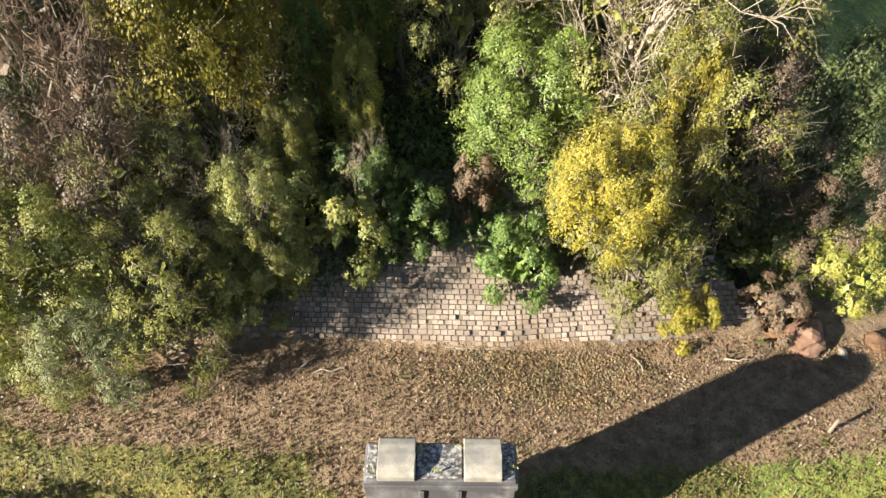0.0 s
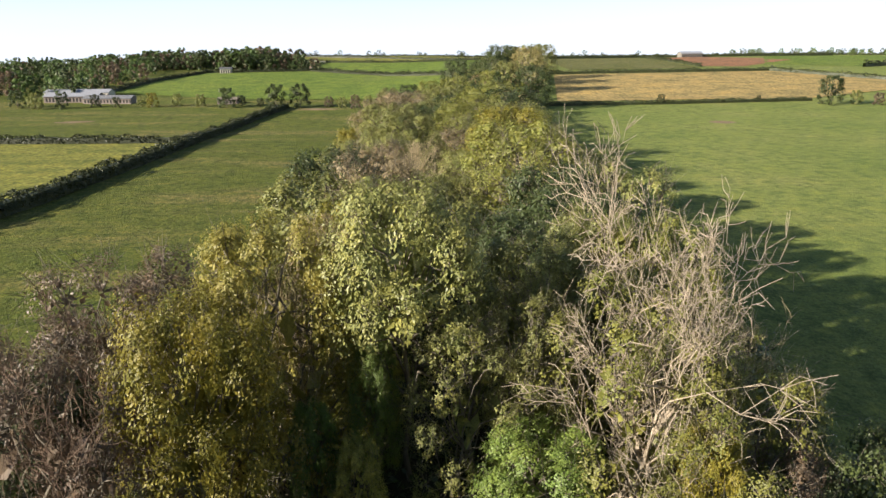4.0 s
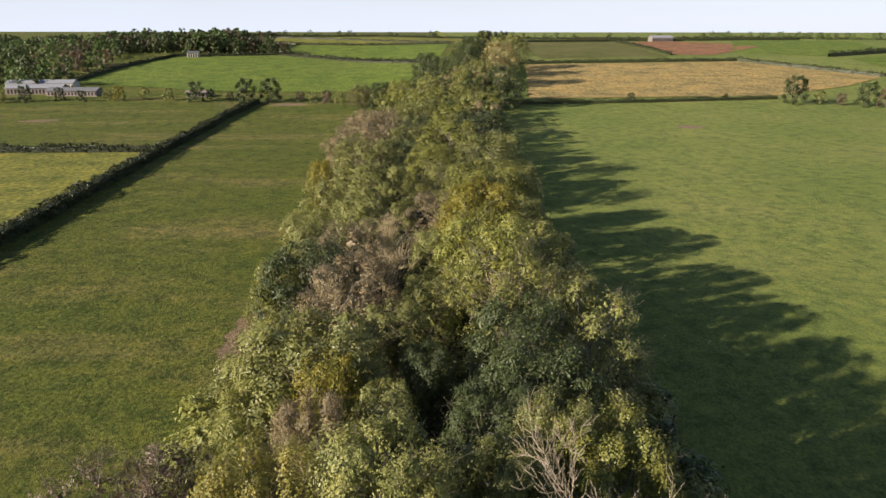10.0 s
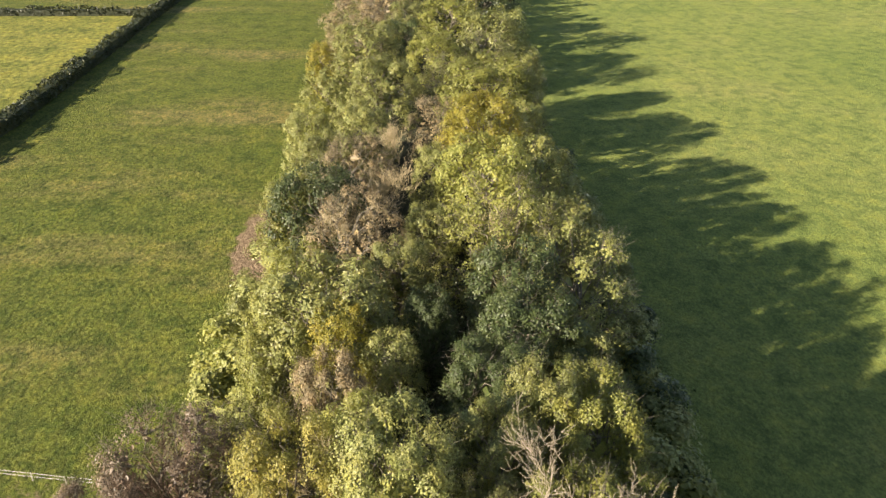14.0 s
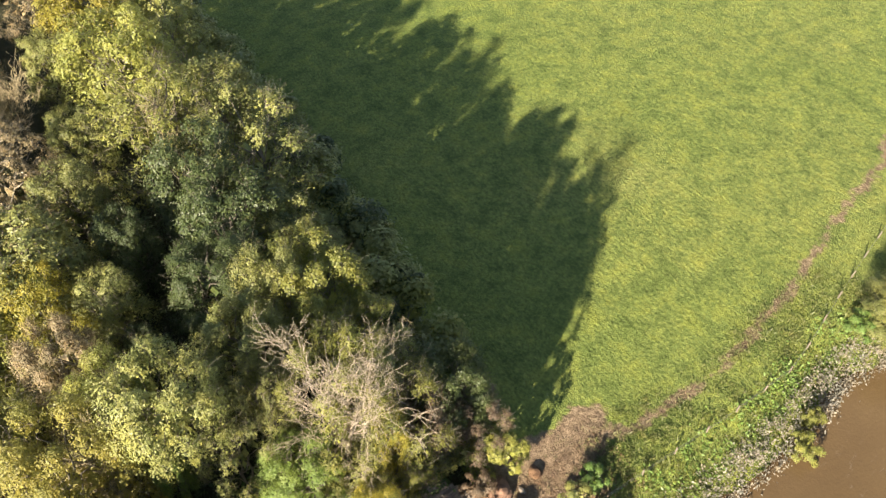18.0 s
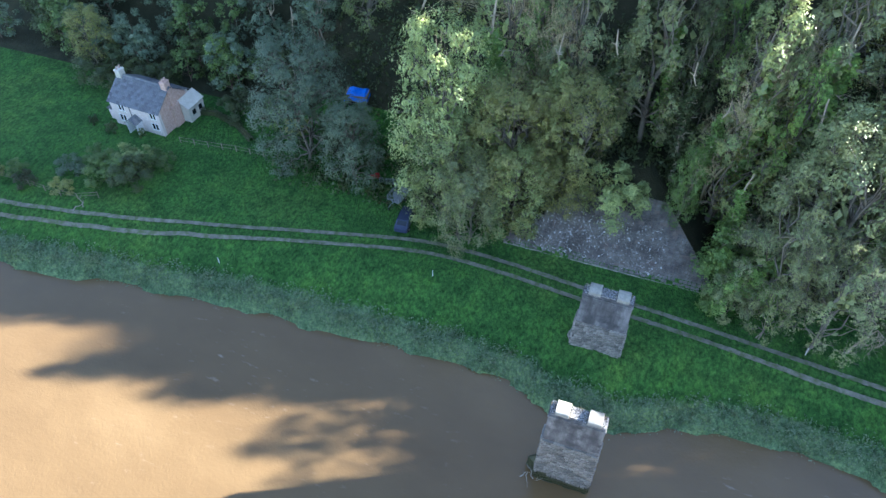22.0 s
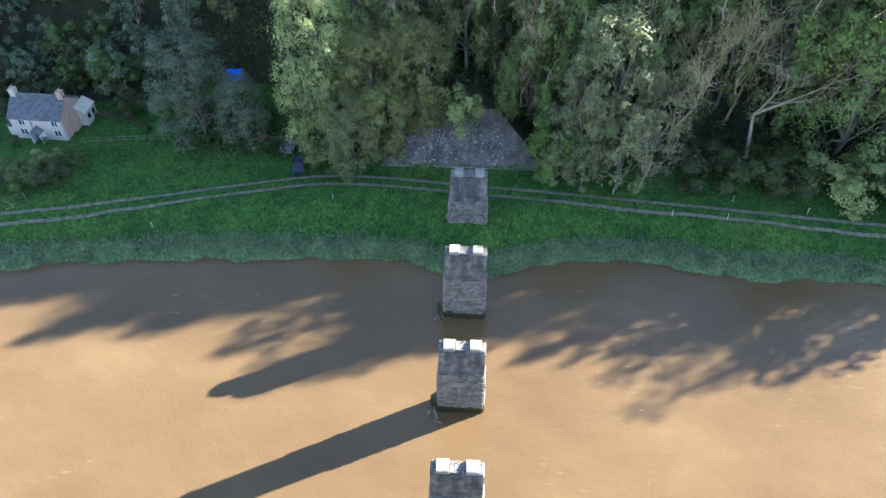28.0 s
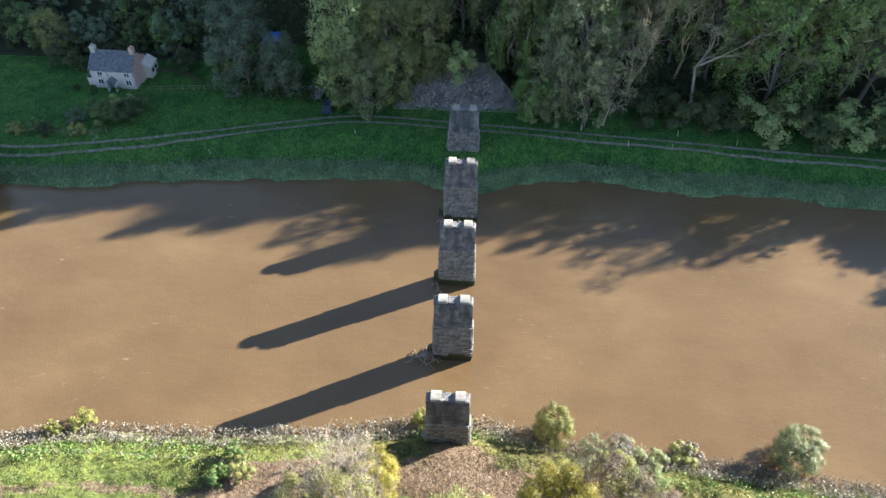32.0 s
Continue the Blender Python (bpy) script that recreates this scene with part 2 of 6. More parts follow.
def river_water():
    m, t, b = shader("river_water")
    v = place(t)
    swirl = noise_fac(t, .05, 4, .6, v, (1, 1.6, 1))
    c = ramp(t, swirl, [(.3, (.110, .070, .032)), (.55, (.134, .087, .040)), (.75, (.162, .108, .051))])
    # flecks and thin lines of foam drifting in patches
    fleck = ramp(t, noise_fac(t, 1.1, 7, .72, v, (.45, 1.3, 1)), [(.60, (0, 0, 0)), (.70, (1, 1, 1))])
    patch = ramp(t, noise_fac(t, .06, 3, .5, v), [(.48, (0, 0, 0)), (.66, (.8, .8, .8))])
    c = mixed(t, mixed(t, 1.0, fleck, patch, "MULTIPLY"), c, (.27, .215, .155))
    t.links.new(c, b.inputs["Base Color"])
    b.inputs["Roughness"].default_value = .12
    b.inputs["IOR"].default_value = 1.4
    waves = t.nodes.new("ShaderNodeMath")
    waves.operation = "MULTIPLY_ADD"
    t.links.new(noise_fac(t, .55, 3, .5, v, (.6, 1, 1)), waves.inputs[0])
    waves.inputs[1].default_value = 1.6
    t.links.new(noise_fac(t, 3.2, 3, .6, v), waves.inputs[2])
    bumped(t, b, waves.outputs[0], .45, .06)
    return m


def plain(name, colour, rough=.6, metal=0.0, grain=.15):
    m, t, b = shader(name)
    f = noise_fac(t, 9, 4, .6, place(t, False))
    lo, hi = [tuple(max(0, k * q) for k in colour) for q in (1 - grain * 2, 1 + grain)]
    t.links.new(ramp(t, f, [(.3, lo), (.7, hi)]), b.inputs["Base Color"])
    b.inputs["Roughness"].default_value, b.inputs["Metallic"].default_value = rough, metal
    return m


def glass_pane():
    m, t, b = shader("window_glass")
    b.inputs["Base Color"].default_value = (.02, .025, .03, 1)
    b.inputs["Roughness"].default_value = .03
    return m


M_GRASS = grassland("pasture", [(.3, (.125, .132, .04)), (.5, (.17, .165, .06)), (.7, (.24, .205, .095))], (.095, .108, .03))
M_MEADOW = grassland("rough_meadow", [(.3, (.105, .130, .025)), (.5, (.142, .152, .033)), (.66, (.25, .205, .08)), (.78, (.155, .15, .042))], (.06, .092, .016), coarse=.022, tuft=.75, dist=.5, stretch=(.6, 2.2, 1))
M_EAST = grassland("grazed_pasture", [(.3, (.156, .203, .05)), (.55, (.212, .243, .067)), (.75, (.275, .272, .094))], (.127, .173, .042), coarse=.02, mottle=.6)
M_RIVERSIDE = grassland("riverside_grass", [(.3, (.045, .120, .025)), (.5, (.062, .155, .032)), (.7, (.095, .175, .038))], (.032, .090, .022), coarse=.06, edge=True)
M_LIME = grassland("bright_grass_field", [(.3, (.120, .180, .030)), (.5, (.145, .200, .036)), (.7, (.175, .205, .046))], (.11, .165, .028), coarse=.012, tuft=.3)
M_PALE = grassland("pale_grass_field", [(.3, (.19, .195, .042)), (.6, (.225, .215, .052))], (.15, .17, .036), coarse=.015, tuft=.3)
M_STUBBLE = grassland("stubble_field", [(.3, (.33, .245, .105)), (.6, (.38, .285, .12))], (.29, .22, .09), coarse=.02, tuft=.25, stretch=(.3, 3, 1))
M_PLOUGH = grassland("ploughed_field", [(.3, (.26, .13, .075)), (.7, (.32, .17, .095))], (.23, .12, .07), coarse=.02, tuft=.25)
M_SOIL = surface("leafy_soil", [(.3, (.085, .045, .027)), (.5, (.14, .08, .045)), (.7, (.21, .125, .07))], .8, 9, .95, 1.0, .12, stain=(.19, .105, .05), stain_scale=.2, world_space=True)
M_MUD = surface("bare_red_earth", [(.3, (.15, .085, .055)), (.7, (.25, .15, .10))], .5, 7, .9, .7, .06, world_space=True)
M_GRAVEL = surface("gravel_rut", [(.3, (.13, .125, .09)), (.7, (.26, .245, .185))], 1.2, 14, .95, .8, .04, stain=(.10, .12, .055), stain_scale=1.4, world_space=True)
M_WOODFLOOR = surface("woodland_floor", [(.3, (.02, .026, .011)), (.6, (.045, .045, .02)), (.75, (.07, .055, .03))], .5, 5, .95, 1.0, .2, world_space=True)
M_WATER = river_water()
M_STONE = surface("weathered_stone", [(.25, (.20, .185, .16)), (.5, (.36, .33, .28)), (.75, (.52, .48, .40))], 1.6, 13, .9, .8, .03, stain=(.12, .115, .10), stain_scale=.9, vary=.35)
M_PITCH = surface("pitching_stone", [(.25, (.20, .155, .12)), (.5, (.31, .255, .20)), (.75, (.43, .37, .30))], 1.1, 16, .9, .8, .02, stain=(.19, .15, .11), stain_scale=.35, world_space=True, vary=.22)
# copy of the pitching stone with the far bank's shade put into its colour
M_SHADEPITCH = surface("shaded_pitching_stone", [(.25, (.09, .08, .07)), (.5, (.16, .145, .125)), (.75, (.26, .24, .21))], 1.3, 9, .9, 1.0, .05, stain=(.07, .065, .055), stain_scale=.5, world_space=True, vary=.3)
M_JOINT = surface("dark_joint", [(.3, (.13, .105, .085)), (.7, (.23, .19, .155))], 2, 12, .95, .5, .02, world_space=True)
M_RENDER = surface("stained_render", [(.3, (.075, .073, .072)), (.48, (.15, .147, .143)), (.7, (.33, .32, .31))], .9, 11, .9, .4, .015, stain=(.065, .064, .065), stain_scale=.7, stretch=(1, 1, .22))
M_CAP = surface("pale_bearing_stone", [(.25, (.26, .24, .19)), (.7, (.42, .39, .32))], 2.5, 15, .85, .5, .01, stain=(.22, .21, .18), stain_scale=1.6)
M_RUBBLE = surface("lichen_rubble", [(.3, (.045, .043, .042)), (.7, (.12, .115, .11))], 2, 12, .9, .8, .03, stain=(.36, .355, .34), stain_scale=8)
M_ALGAE = surface("wet_green_stone", [(.3, (.025, .03, .012)), (.7, (.07, .07, .03))], 2, 12, .5, .7, .02)
M_BARK = surface("grey_bark", [(.3, (.11, .095, .07)), (.7, (.25, .22, .17))], 3, 20, .95, .8, .02, stretch=(1, 1, .3))
M_PALEBARK = surface("pale_dead_wood", [(.3, (.32, .26, .18)), (.7, (.52, .44, .33))], 3, 20, .9, .7, .02, stretch=(1, 1, .3))
M_TWIG = surface("brown_twigs", [(.3, (.13, .088, .06)), (.7, (.235, .165, .115))], 3, 14, .95, .3, .01)
M_STRAWTWIG = surface("straw_twigs", [(.3, (.36, .29, .16)), (.7, (.54, .45, .27))], 3, 14, .95, .3, .01)
M_DRIFT = surface("bleached_driftwood", [(.3, (.24, .205, .155)), (.7, (.42, .37, .29))], 3, 18, .9, .5, .02)
M_ASH = foliage("ash_leaves", (0.1, 0.15, 0.03), (0.175, 0.245, 0.05), (0.28, 0.335, 0.09))
M_YELLOW = foliage("yellow_leaves", (.21, .185, .028), (.32, .285, .045), (.45, .40, .08), .34)
M_GOLDGREEN = foliage("turning_leaves", (0.15, 0.16, 0.04), (0.255, 0.265, 0.06), (0.38, 0.37, 0.11), .3)
M_BROWN = foliage("brown_leaves", (0.1, 0.07, 0.045), (0.175, 0.125, 0.08), (0.26, 0.19, 0.125))
M_TAWNY = foliage("tawny_leaves", (.22, .185, .07), (.36, .305, .125), (.48, .42, .20), .3)
M_RUST = foliage("rusty_leaves", (.17, .125, .065), (.275, .215, .115), (.38, .31, .18))
M_PALEGOLD = foliage("pale_gold_leaves", (.25, .23, .05), (.40, .365, .085), (.52, .48, .15), .34)
M_OLIVE = foliage("olive_leaves", (0.13, 0.145, 0.045), (0.24, 0.25, 0.072), (0.36, 0.36, 0.125))
M_DARK = foliage("dark_oak_leaves", (0.038, 0.056, 0.019), (0.068, 0.092, 0.028), (0.105, 0.135, 0.042))
M_IVY = foliage("ivy_leaves", (0.055, 0.09, 0.025), (0.11, 0.17, 0.045), (0.18, 0.25, 0.07))
M_GREEN = foliage("fresh_green_leaves", (.10, .17, .04), (.17, .27, .06), (.26, .36, .10))
M_WILLOW = foliage("grey_willow_leaves", (0.15, 0.18, 0.075), (0.245, 0.28, 0.115), (0.35, 0.37, 0.16))
M_WOODGREEN = foliage("soft_green_leaves", (.14, .18, .06), (.26, .315, .11), (.42, .46, .18))
M_BLUEGREY = foliage("blue_grey_leaves", (.07, .10, .06), (.125, .17, .10), (.21, .26, .16))
M_WEED = foliage("riverside_weeds", (0.10, 0.17, 0.08), (0.20, 0.275, 0.145), (0.34, 0.40, 0.25))
M_SEED = foliage("grey_seed_heads", (.14, .125, .095), (.215, .195, .155), (.30, .28, .23))
M_BLADE = foliage("grass_blades", (0.08, 0.105, 0.03), (0.15, 0.165, 0.05), (0.25, 0.23, 0.09))
M_LITTER = foliage("dead_leaves", (0.12, 0.072, 0.044), (0.205, 0.13, 0.08), (0.33, 0.23, 0.14))
M_HEDGE = foliage("hedge_leaves", (0.032, 0.042, 0.016), (0.055, 0.066, 0.024), (0.09, 0.095, 0.036))
M_CHIP = plain("pale_chippings", (.62, .60, .56), .9)
M_SLATE = surface("grey_slate", [(.3, (.075, .082, .095)), (.7, (.15, .155, .17))], 2, 10, .6, .4, .01, stain=(.19, .19, .175), stain_scale=1.1, vary=.25)
M_WALLSTONE = surface("cottage_stone", [(.28, (.46, .39, .345)), (.5, (.68, .60, .54)), (.72, (.82, .76, .70))], 3.4, 7, .9, .9, .03, stain=(.55, .48, .42), stain_scale=1.3)
M_BRICK = surface("brick_chimney", [(.3, (.44, .28, .21)), (.7, (.68, .50, .41))], 4, 14, .9, .5, .01)
M_CREAM = surface("cream_wall", [(.3, (.55, .51, .41)), (.7, (.70, .66, .56))], 1.2, 9, .85, .2, .01)
M_WHITE = plain("white_paint", (.75, .75, .73), .5)
M_GLASS = glass_pane()
M_POST = plain("weathered_post", (.22, .18, .13), .9)
M_WIRE = plain("fence_wire", (.35, .34, .32), .5, .8)
M_BLUE = plain("bright_blue_sheet", (.02, .19, .78), .4)
M_NAVY = plain("dark_blue_paint", (.025, .035, .07), .35)
M_STEEL = plain("galvanised_steel", (.42, .43, .44), .45, .8)
M_RED = plain("red_paint", (.42, .02, .015), .45)
M_RUBBER = plain("black_rubber", (.02, .02, .02), .8)
M_ROOFTIN = plain("grey_barn_roof", (.30, .31, .33), .6)
M_BARNWALL = plain("barn_cladding", (.26, .21, .18), .8)

# ---- helpers for meshes ----
def mesh_of(name, verts, faces, mat=None, smooth=False):
    """A mesh from arrays: verts (n, 3) and faces (m, k)."""
    verts, faces = np.asarray(verts, np.float32), np.asarray(faces, np.int32)
    me = bpy.data.meshes.new(name)
    m, k = faces.shape
    me.vertices.add(len(verts))
    me.vertices.foreach_set("co", verts.ravel())
    me.loops.add(m * k)
    me.loops.foreach_set("vertex_index", faces.ravel())
    me.polygons.add(m)
    me.polygons.foreach_set("loop_start", np.arange(0, m * k, k, dtype=np.int32))
    me.polygons.foreach_set("use_smooth", np.full(m, smooth))
    me.update(calc_edges=True)
    if mat:
        me.materials.append(mat)
    return me


def part(name, data, mat, parent, label=""):
    """One mesh object under a thing or a part; data is a bmesh or a mesh."""
    if isinstance(data, bmesh.types.BMesh):
        me = bpy.data.meshes.new(name)
        data.to_mesh(me)
        data.free()
        me.materials.append(mat)
    else:
        me = data
    ob = new(name, me)
    ob.parent = parent
    return tagged(ob, label)


def thing(name, m, label, category, group="", kind=""):
    ob = new(name)
    ob.matrix_world = m
    ob.empty_display_size = .3
    return tagged(ob, label, category, group, kind)


def box(bm, x0, y0, z0, x1, y1, z1, m=None):
    r = bmesh.ops.create_cube(bm, size=1)["verts"]
    bmesh.ops.scale(bm, vec=(x1 - x0, y1 - y0, z1 - z0), verts=r)
    bmesh.ops.translate(bm, vec=((x0 + x1) / 2, (y0 + y1) / 2, (z0 + z1) / 2), verts=r)
    if m is not None:
        bmesh.ops.transform(bm, matrix=m, verts=r)
    return r


def boxes(*sets, bevel=0.0):
    bm = bmesh.new()
    for s in sets:
        box(bm, *s)
    if bevel:
        bmesh.ops.bevel(bm, geom=bm.edges[:], offset=bevel, segments=1, affect="EDGES")
    return bm


def tube(bm, a, b, r0, r1=None, n=8):
    a, b = Vector(a), Vector(b)
    r1 = r0 if r1 is None else r1
    q = (b - a).to_track_quat("Z", "Y").to_matrix().to_4x4()
    m = Matrix.Translation((a + b) / 2) @ q
    bmesh.ops.create_cone(bm, cap_ends=True, segments=n, radius1=r0, radius2=r1, depth=(b - a).length, matrix=m)


def tubes(paths, sides):
    """Tapered tubes along paths of (points, radii); one array mesh."""
    vs, fs, base = [], [], 0
    ang = np.arange(sides) * 2 * np.pi / sides
    ring = np.stack([np.cos(ang), np.sin(ang)], 1)
    for pts, rad in paths:
        pts = np.asarray(pts, float)
        d = np.gradient(pts, axis=0)
        d /= np.linalg.norm(d, axis=1, keepdims=True) + 1e-9
        ref = np.where(np.abs(d[:, 2:3]) > .9, [[1., 0, 0]], [[0, 0, 1.]])
        u = np.cross(d, ref)
        u /= np.linalg.norm(u, axis=1, keepdims=True) + 1e-9
        w = np.cross(d, u)
        r = np.asarray(rad, float)[:, None, None]
        vs.append((pts[:, None] + r * (ring[None, :, :1] * u[:, None] + ring[None, :, 1:] * w[:, None])).reshape(-1, 3))
        n = len(pts)
        i = np.arange(n - 1)[:, None] * sides + np.arange(sides)
        j = np.arange(n - 1)[:, None] * sides + (np.arange(sides) + 1) % sides
        fs.append(np.stack([i, j, j + sides, i + sides], -1).reshape(-1, 4) + base)
        base += n * sides
    return np.concatenate(vs), np.concatenate(fs)


def leaf_quads(rng, centres, outward, size, flat=.5, long=1.5):
    """A kite-shaped leaf or spray at each centre, turned partly outward."""
    n = len(centres)
    nor = outward * flat + rng.normal(size=(n, 3)) * (1 - flat) * .9 + [0, 0, .25]
    nor /= np.linalg.norm(nor, axis=1, keepdims=True) + 1e-9
    u = np.cross(nor, rng.normal(size=(n, 3)))
    u /= np.linalg.norm(u, axis=1, keepdims=True) + 1e-9
    w = np.cross(nor, u)
    s = size * rng.uniform(.55, 1.35, (n, 1))
    bend = nor * s * rng.uniform(-.15, .3, (n, 1))
    v = np.stack([centres - u * s * .5 * long, centres - w * s * .42 + bend, centres + u * s * .5 * long, centres + w * s * .42 + bend], 1)
    return v.reshape(-1, 3), np.arange(4 * n).reshape(n, 4)


# ---- trees ----
def curve_path(rng, a, b, r0, r1, n=5, wob=.12):
    a, b = np.asarray(a, float), np.asarray(b, float)
    k = np.linspace(0, 1, n)[:, None]
    p = a + (b - a) * k
    L = np.linalg.norm(b - a)
    if n > 2:
        p[1:-1] += rng.normal(size=(n - 2, 3)) * L * wob * .5
    p += np.array([0, 0, 1]) * (np.sin(k * np.pi) * L * .08)
    return p, r0 + (r1 - r0) * k[:, 0] ** .8


def leaf_mass(rng, centre, radii, n, size):
    """Coarser sprays that fill the inside of a lobe."""
    d = rng.normal(size=(n, 3))
    d /= np.linalg.norm(d, axis=1, keepdims=True)
    return leaf_quads(rng, centre + d * radii * rng.uniform(.15, .8, (n, 1)), d, size, .3, 1.3)


def leafy_tree(seed, height, radius, leaves, size, low=.25, lobes=12, stems=1, twiggy=0.0, tall=1.0, flat=.8, dome=True, bunches=24, bunch=.2, mass=60, lump=(.21, .34)):
    """Trunk with limbs, and a crown of lobes, each a rough mass covered by separate leaf sprays."""
    rng = np.random.default_rng(seed)
    limbs, fine, cl, out, cr, inner = [], [], [], [], [], []
    tops = []
    for s in range(stems):
        a = rng.uniform(0, 6.28)
        off = np.array([np.cos(a), np.sin(a), 0]) * (.12 * radius if stems > 1 else 0)
        top = np.array([np.cos(a) * radius * (.35 if stems > 1 else .08), np.sin(a) * radius * (.35 if stems > 1 else .08), height * .78])
        r = height * .018 / stems ** .5
        p, rr = curve_path(rng, off + [0, 0, -.4], top, r, r * .25, 7, .05)
        limbs.append((p, rr))
        tops.append(p)
    if mass:
        inner.append(leaf_mass(rng, np.array([0, 0, height * (.5 + .42 * low)]), np.array([radius * .7, radius * .7, height * .42 * (1 - low)]), mass * 2, radius * .17))
    for i in range(lobes):
        h = low + (1 - low) * ((i + .5) / lobes) ** .85
        up = (h - low) / (1 - low + 1e-6)
        prof = max(.05, 1 - ((up - .38) / .74) ** 2) ** .5 if dome else np.sin(np.pi * min(1, .28 + .72 * up ** .9)) ** .7
        ang = i * 2.4 + rng.uniform(-.5, .5)
        lr = radius * rng.uniform(*lump) * (.75 + .25 * prof)
        d = max(0, radius * prof - lr * .85) * rng.uniform(.9, 1.04)
        c = np.array([np.cos(ang) * d, np.sin(ang) * d, min(height - lr * .85, h * height)])
        stem = tops[i % stems]
        k = np.clip(int((c[2] / height - .2) * len(stem)), 1, len(stem) - 2)
        p, rr = curve_path(rng, stem[k], c, height * .007, height * .002, 5, .15)
        limbs.append((p, rr))
        nc = bunches
        dirs = rng.normal(size=(nc, 3)) + [0, 0, .45]
        dirs += .8 * (c - [0, 0, height * .5]) / (np.linalg.norm(c - [0, 0, height * .5]) + 1e-6)
        dirs /= np.linalg.norm(dirs, axis=1, keepdims=True)
        cc = c + dirs * lr * rng.uniform(.7, 1.08, (nc, 1)) * [1, 1, tall]
        for q in cc[::2 if twiggy > .4 else 4]:
            fine.append(curve_path(rng, c, q, height * .0022, height * .0007, 2, .2))
            for _ in range(int(twiggy * 4 + rng.random())):
                e = q + (q - c) * rng.uniform(.3, .7) + rng.normal(size=3) * lr * .25
                fine.append(curve_path(rng, q, e, height * .001, height * .0004, 2, .2))
        if mass:
            inner.append(leaf_mass(rng, c, np.array([lr, lr, lr * tall]), mass, max(size, lr * .19)))
        cl.append(cc), out.append(dirs), cr.append(np.full(nc, lr))
    cl, out, cr = np.concatenate(cl), np.concatenate(out), np.concatenate(cr)
    pick = rng.integers(0, len(cl), leaves)
    c = cl[pick] + rng.normal(size=(leaves, 3)) * cr[pick, None] * [bunch, bunch, bunch * .85]
    c[:, 2] = np.clip(c[:, 2], .15, None)
    lv, lf = leaf_quads(rng, c, out[pick], size, flat)
    for v, f in inner:
        lf = np.concatenate([lf, f + len(lv)])
        lv = np.concatenate([lv, v])
    v1, f1 = tubes(limbs, 5)
    v2, f2 = tubes(fine, 3)
    return (np.concatenate([v1, v2]), np.concatenate([f1, f2 + len(v1)])), (lv, lf)


def bare_tree(seed, height, spread, levels=4, thick=.02, kids=4, lean=.25, bole=.38, thin=.011):
    """A leafless tree: trunk, forks and many twigs."""
    rng = np.random.default_rng(seed)
    limbs, twigs, ends = [], [], []

    def grow(p, d, L, r, lev):
        d = d / np.linalg.norm(d)
        e = p + d * L
        path = curve_path(rng, p, e, max(r, thin), max(r * .45, thin * .7), 4 if lev > 1 else 3, .24)
        (limbs if lev > 1 else twigs).append(path)
        if lev == 0:
            ends.append(e)
            return
        for k in range(kids + (1 if lev < 3 else 0)):
            s = rng.uniform(.35, 1.0)
            i = min(len(path[0]) - 1, int(s * len(path[0])))
            nd = d * rng.uniform(.7, 1.1) + rng.normal(size=3) * .55 * spread + [0, 0, lean]
            grow(path[0][i], nd, L * rng.uniform(.5, .78), path[1][i] * .62, lev - 1)
    grow(np.array([0, 0, -.4]), np.array([rng.normal() * .06, rng.normal() * .06, 1]), height * bole, height * thick, levels)
    k = height / max(q[0][:, 2].max() for q in limbs + twigs)
    limbs, twigs = [[(q[0] * k, q[1]) for q in s] for s in (limbs, twigs)]
    return tubes(limbs, 5), tubes(twigs, 3)


STOCK = {}


def stock(kind, wood, crown, wood_mat, bare=False):
    STOCK.setdefault(kind, []).append((mesh_of("trunk", *wood, wood_mat, True), mesh_of("crown", *crown, wood_mat, True) if bare else mesh_of("crown", *crown, M_ASH), bare))


# near: small leaves; mid: larger sprays; wood: for tall trees; far: coarse clumps
for i in range(4):
    stock("near", *leafy_tree(10 + i, 10, 4.2, 30000, .094, .1, 42, 1 + i % 2, .25, bunches=40, bunch=.15), M_BARK)
stock("near_high", *leafy_tree(18, 10, 4.2, 19000, .094, .5, 26, 1, .35, bunches=40, bunch=.15), M_BARK)
for i in range(3):
    stock("near_sparse", *leafy_tree(20 + i, 10, 4.0, 17000, .076, .12, 28, 2, .5, bunches=30, bunch=.13, mass=22), M_BARK)
for i in range(3):
    stock("near_bush", *leafy_tree(30 + i, 4, 2.6, 13000, .082, .03, 13, 3, .2, bunches=46, bunch=.11, mass=80), M_BARK)
for i in range(5):
    stock("mid", *leafy_tree(40 + i, 10, 4.4, 16000, .13, .06, 44, 1 + i % 2, .1, bunches=34, bunch=.15, mass=50), M_BARK)
for i in range(4):
    stock("hill", *leafy_tree(140 + i, 10, 4.3, 5000, .2, .05, 34, 1 + i % 2, 0, bunch=.2, mass=40), M_BARK)
for i in range(3):
    stock("mid_sparse", *leafy_tree(50 + i, 10, 4.0, 10000, .095, .1, 28, 2, .5, bunches=28, bunch=.14, mass=26), M_BARK)
for i in range(3):
    stock("mid_bush", *leafy_tree(60 + i, 4, 2.7, 4600, .13, .03, 12, 3, 0, bunches=30, bunch=.2, mass=70), M_BARK)
for i in range(4):
    stock("wood", *leafy_tree(64 + i, 10, 3.3, 14000, .095, .05, 32, 1 + i % 2, .1, 1.05, bunches=36, bunch=.13, mass=40, lump=(.24, .42)), M_BARK)
for i in range(3):
    stock("wood_sparse", *leafy_tree(55 + i, 10, 3.0, 6000, .09, .12, 20, 2, .7, 1.1, bunches=32, bunch=.11, mass=25), M_BARK)
for i in range(3):
    stock("tall", *leafy_tree(70 + i, 10, 2.3, 9000, .085, .06, 24, 1, .1, 1.2, dome=False, bunches=40, bunch=.12, mass=40), M_BARK)
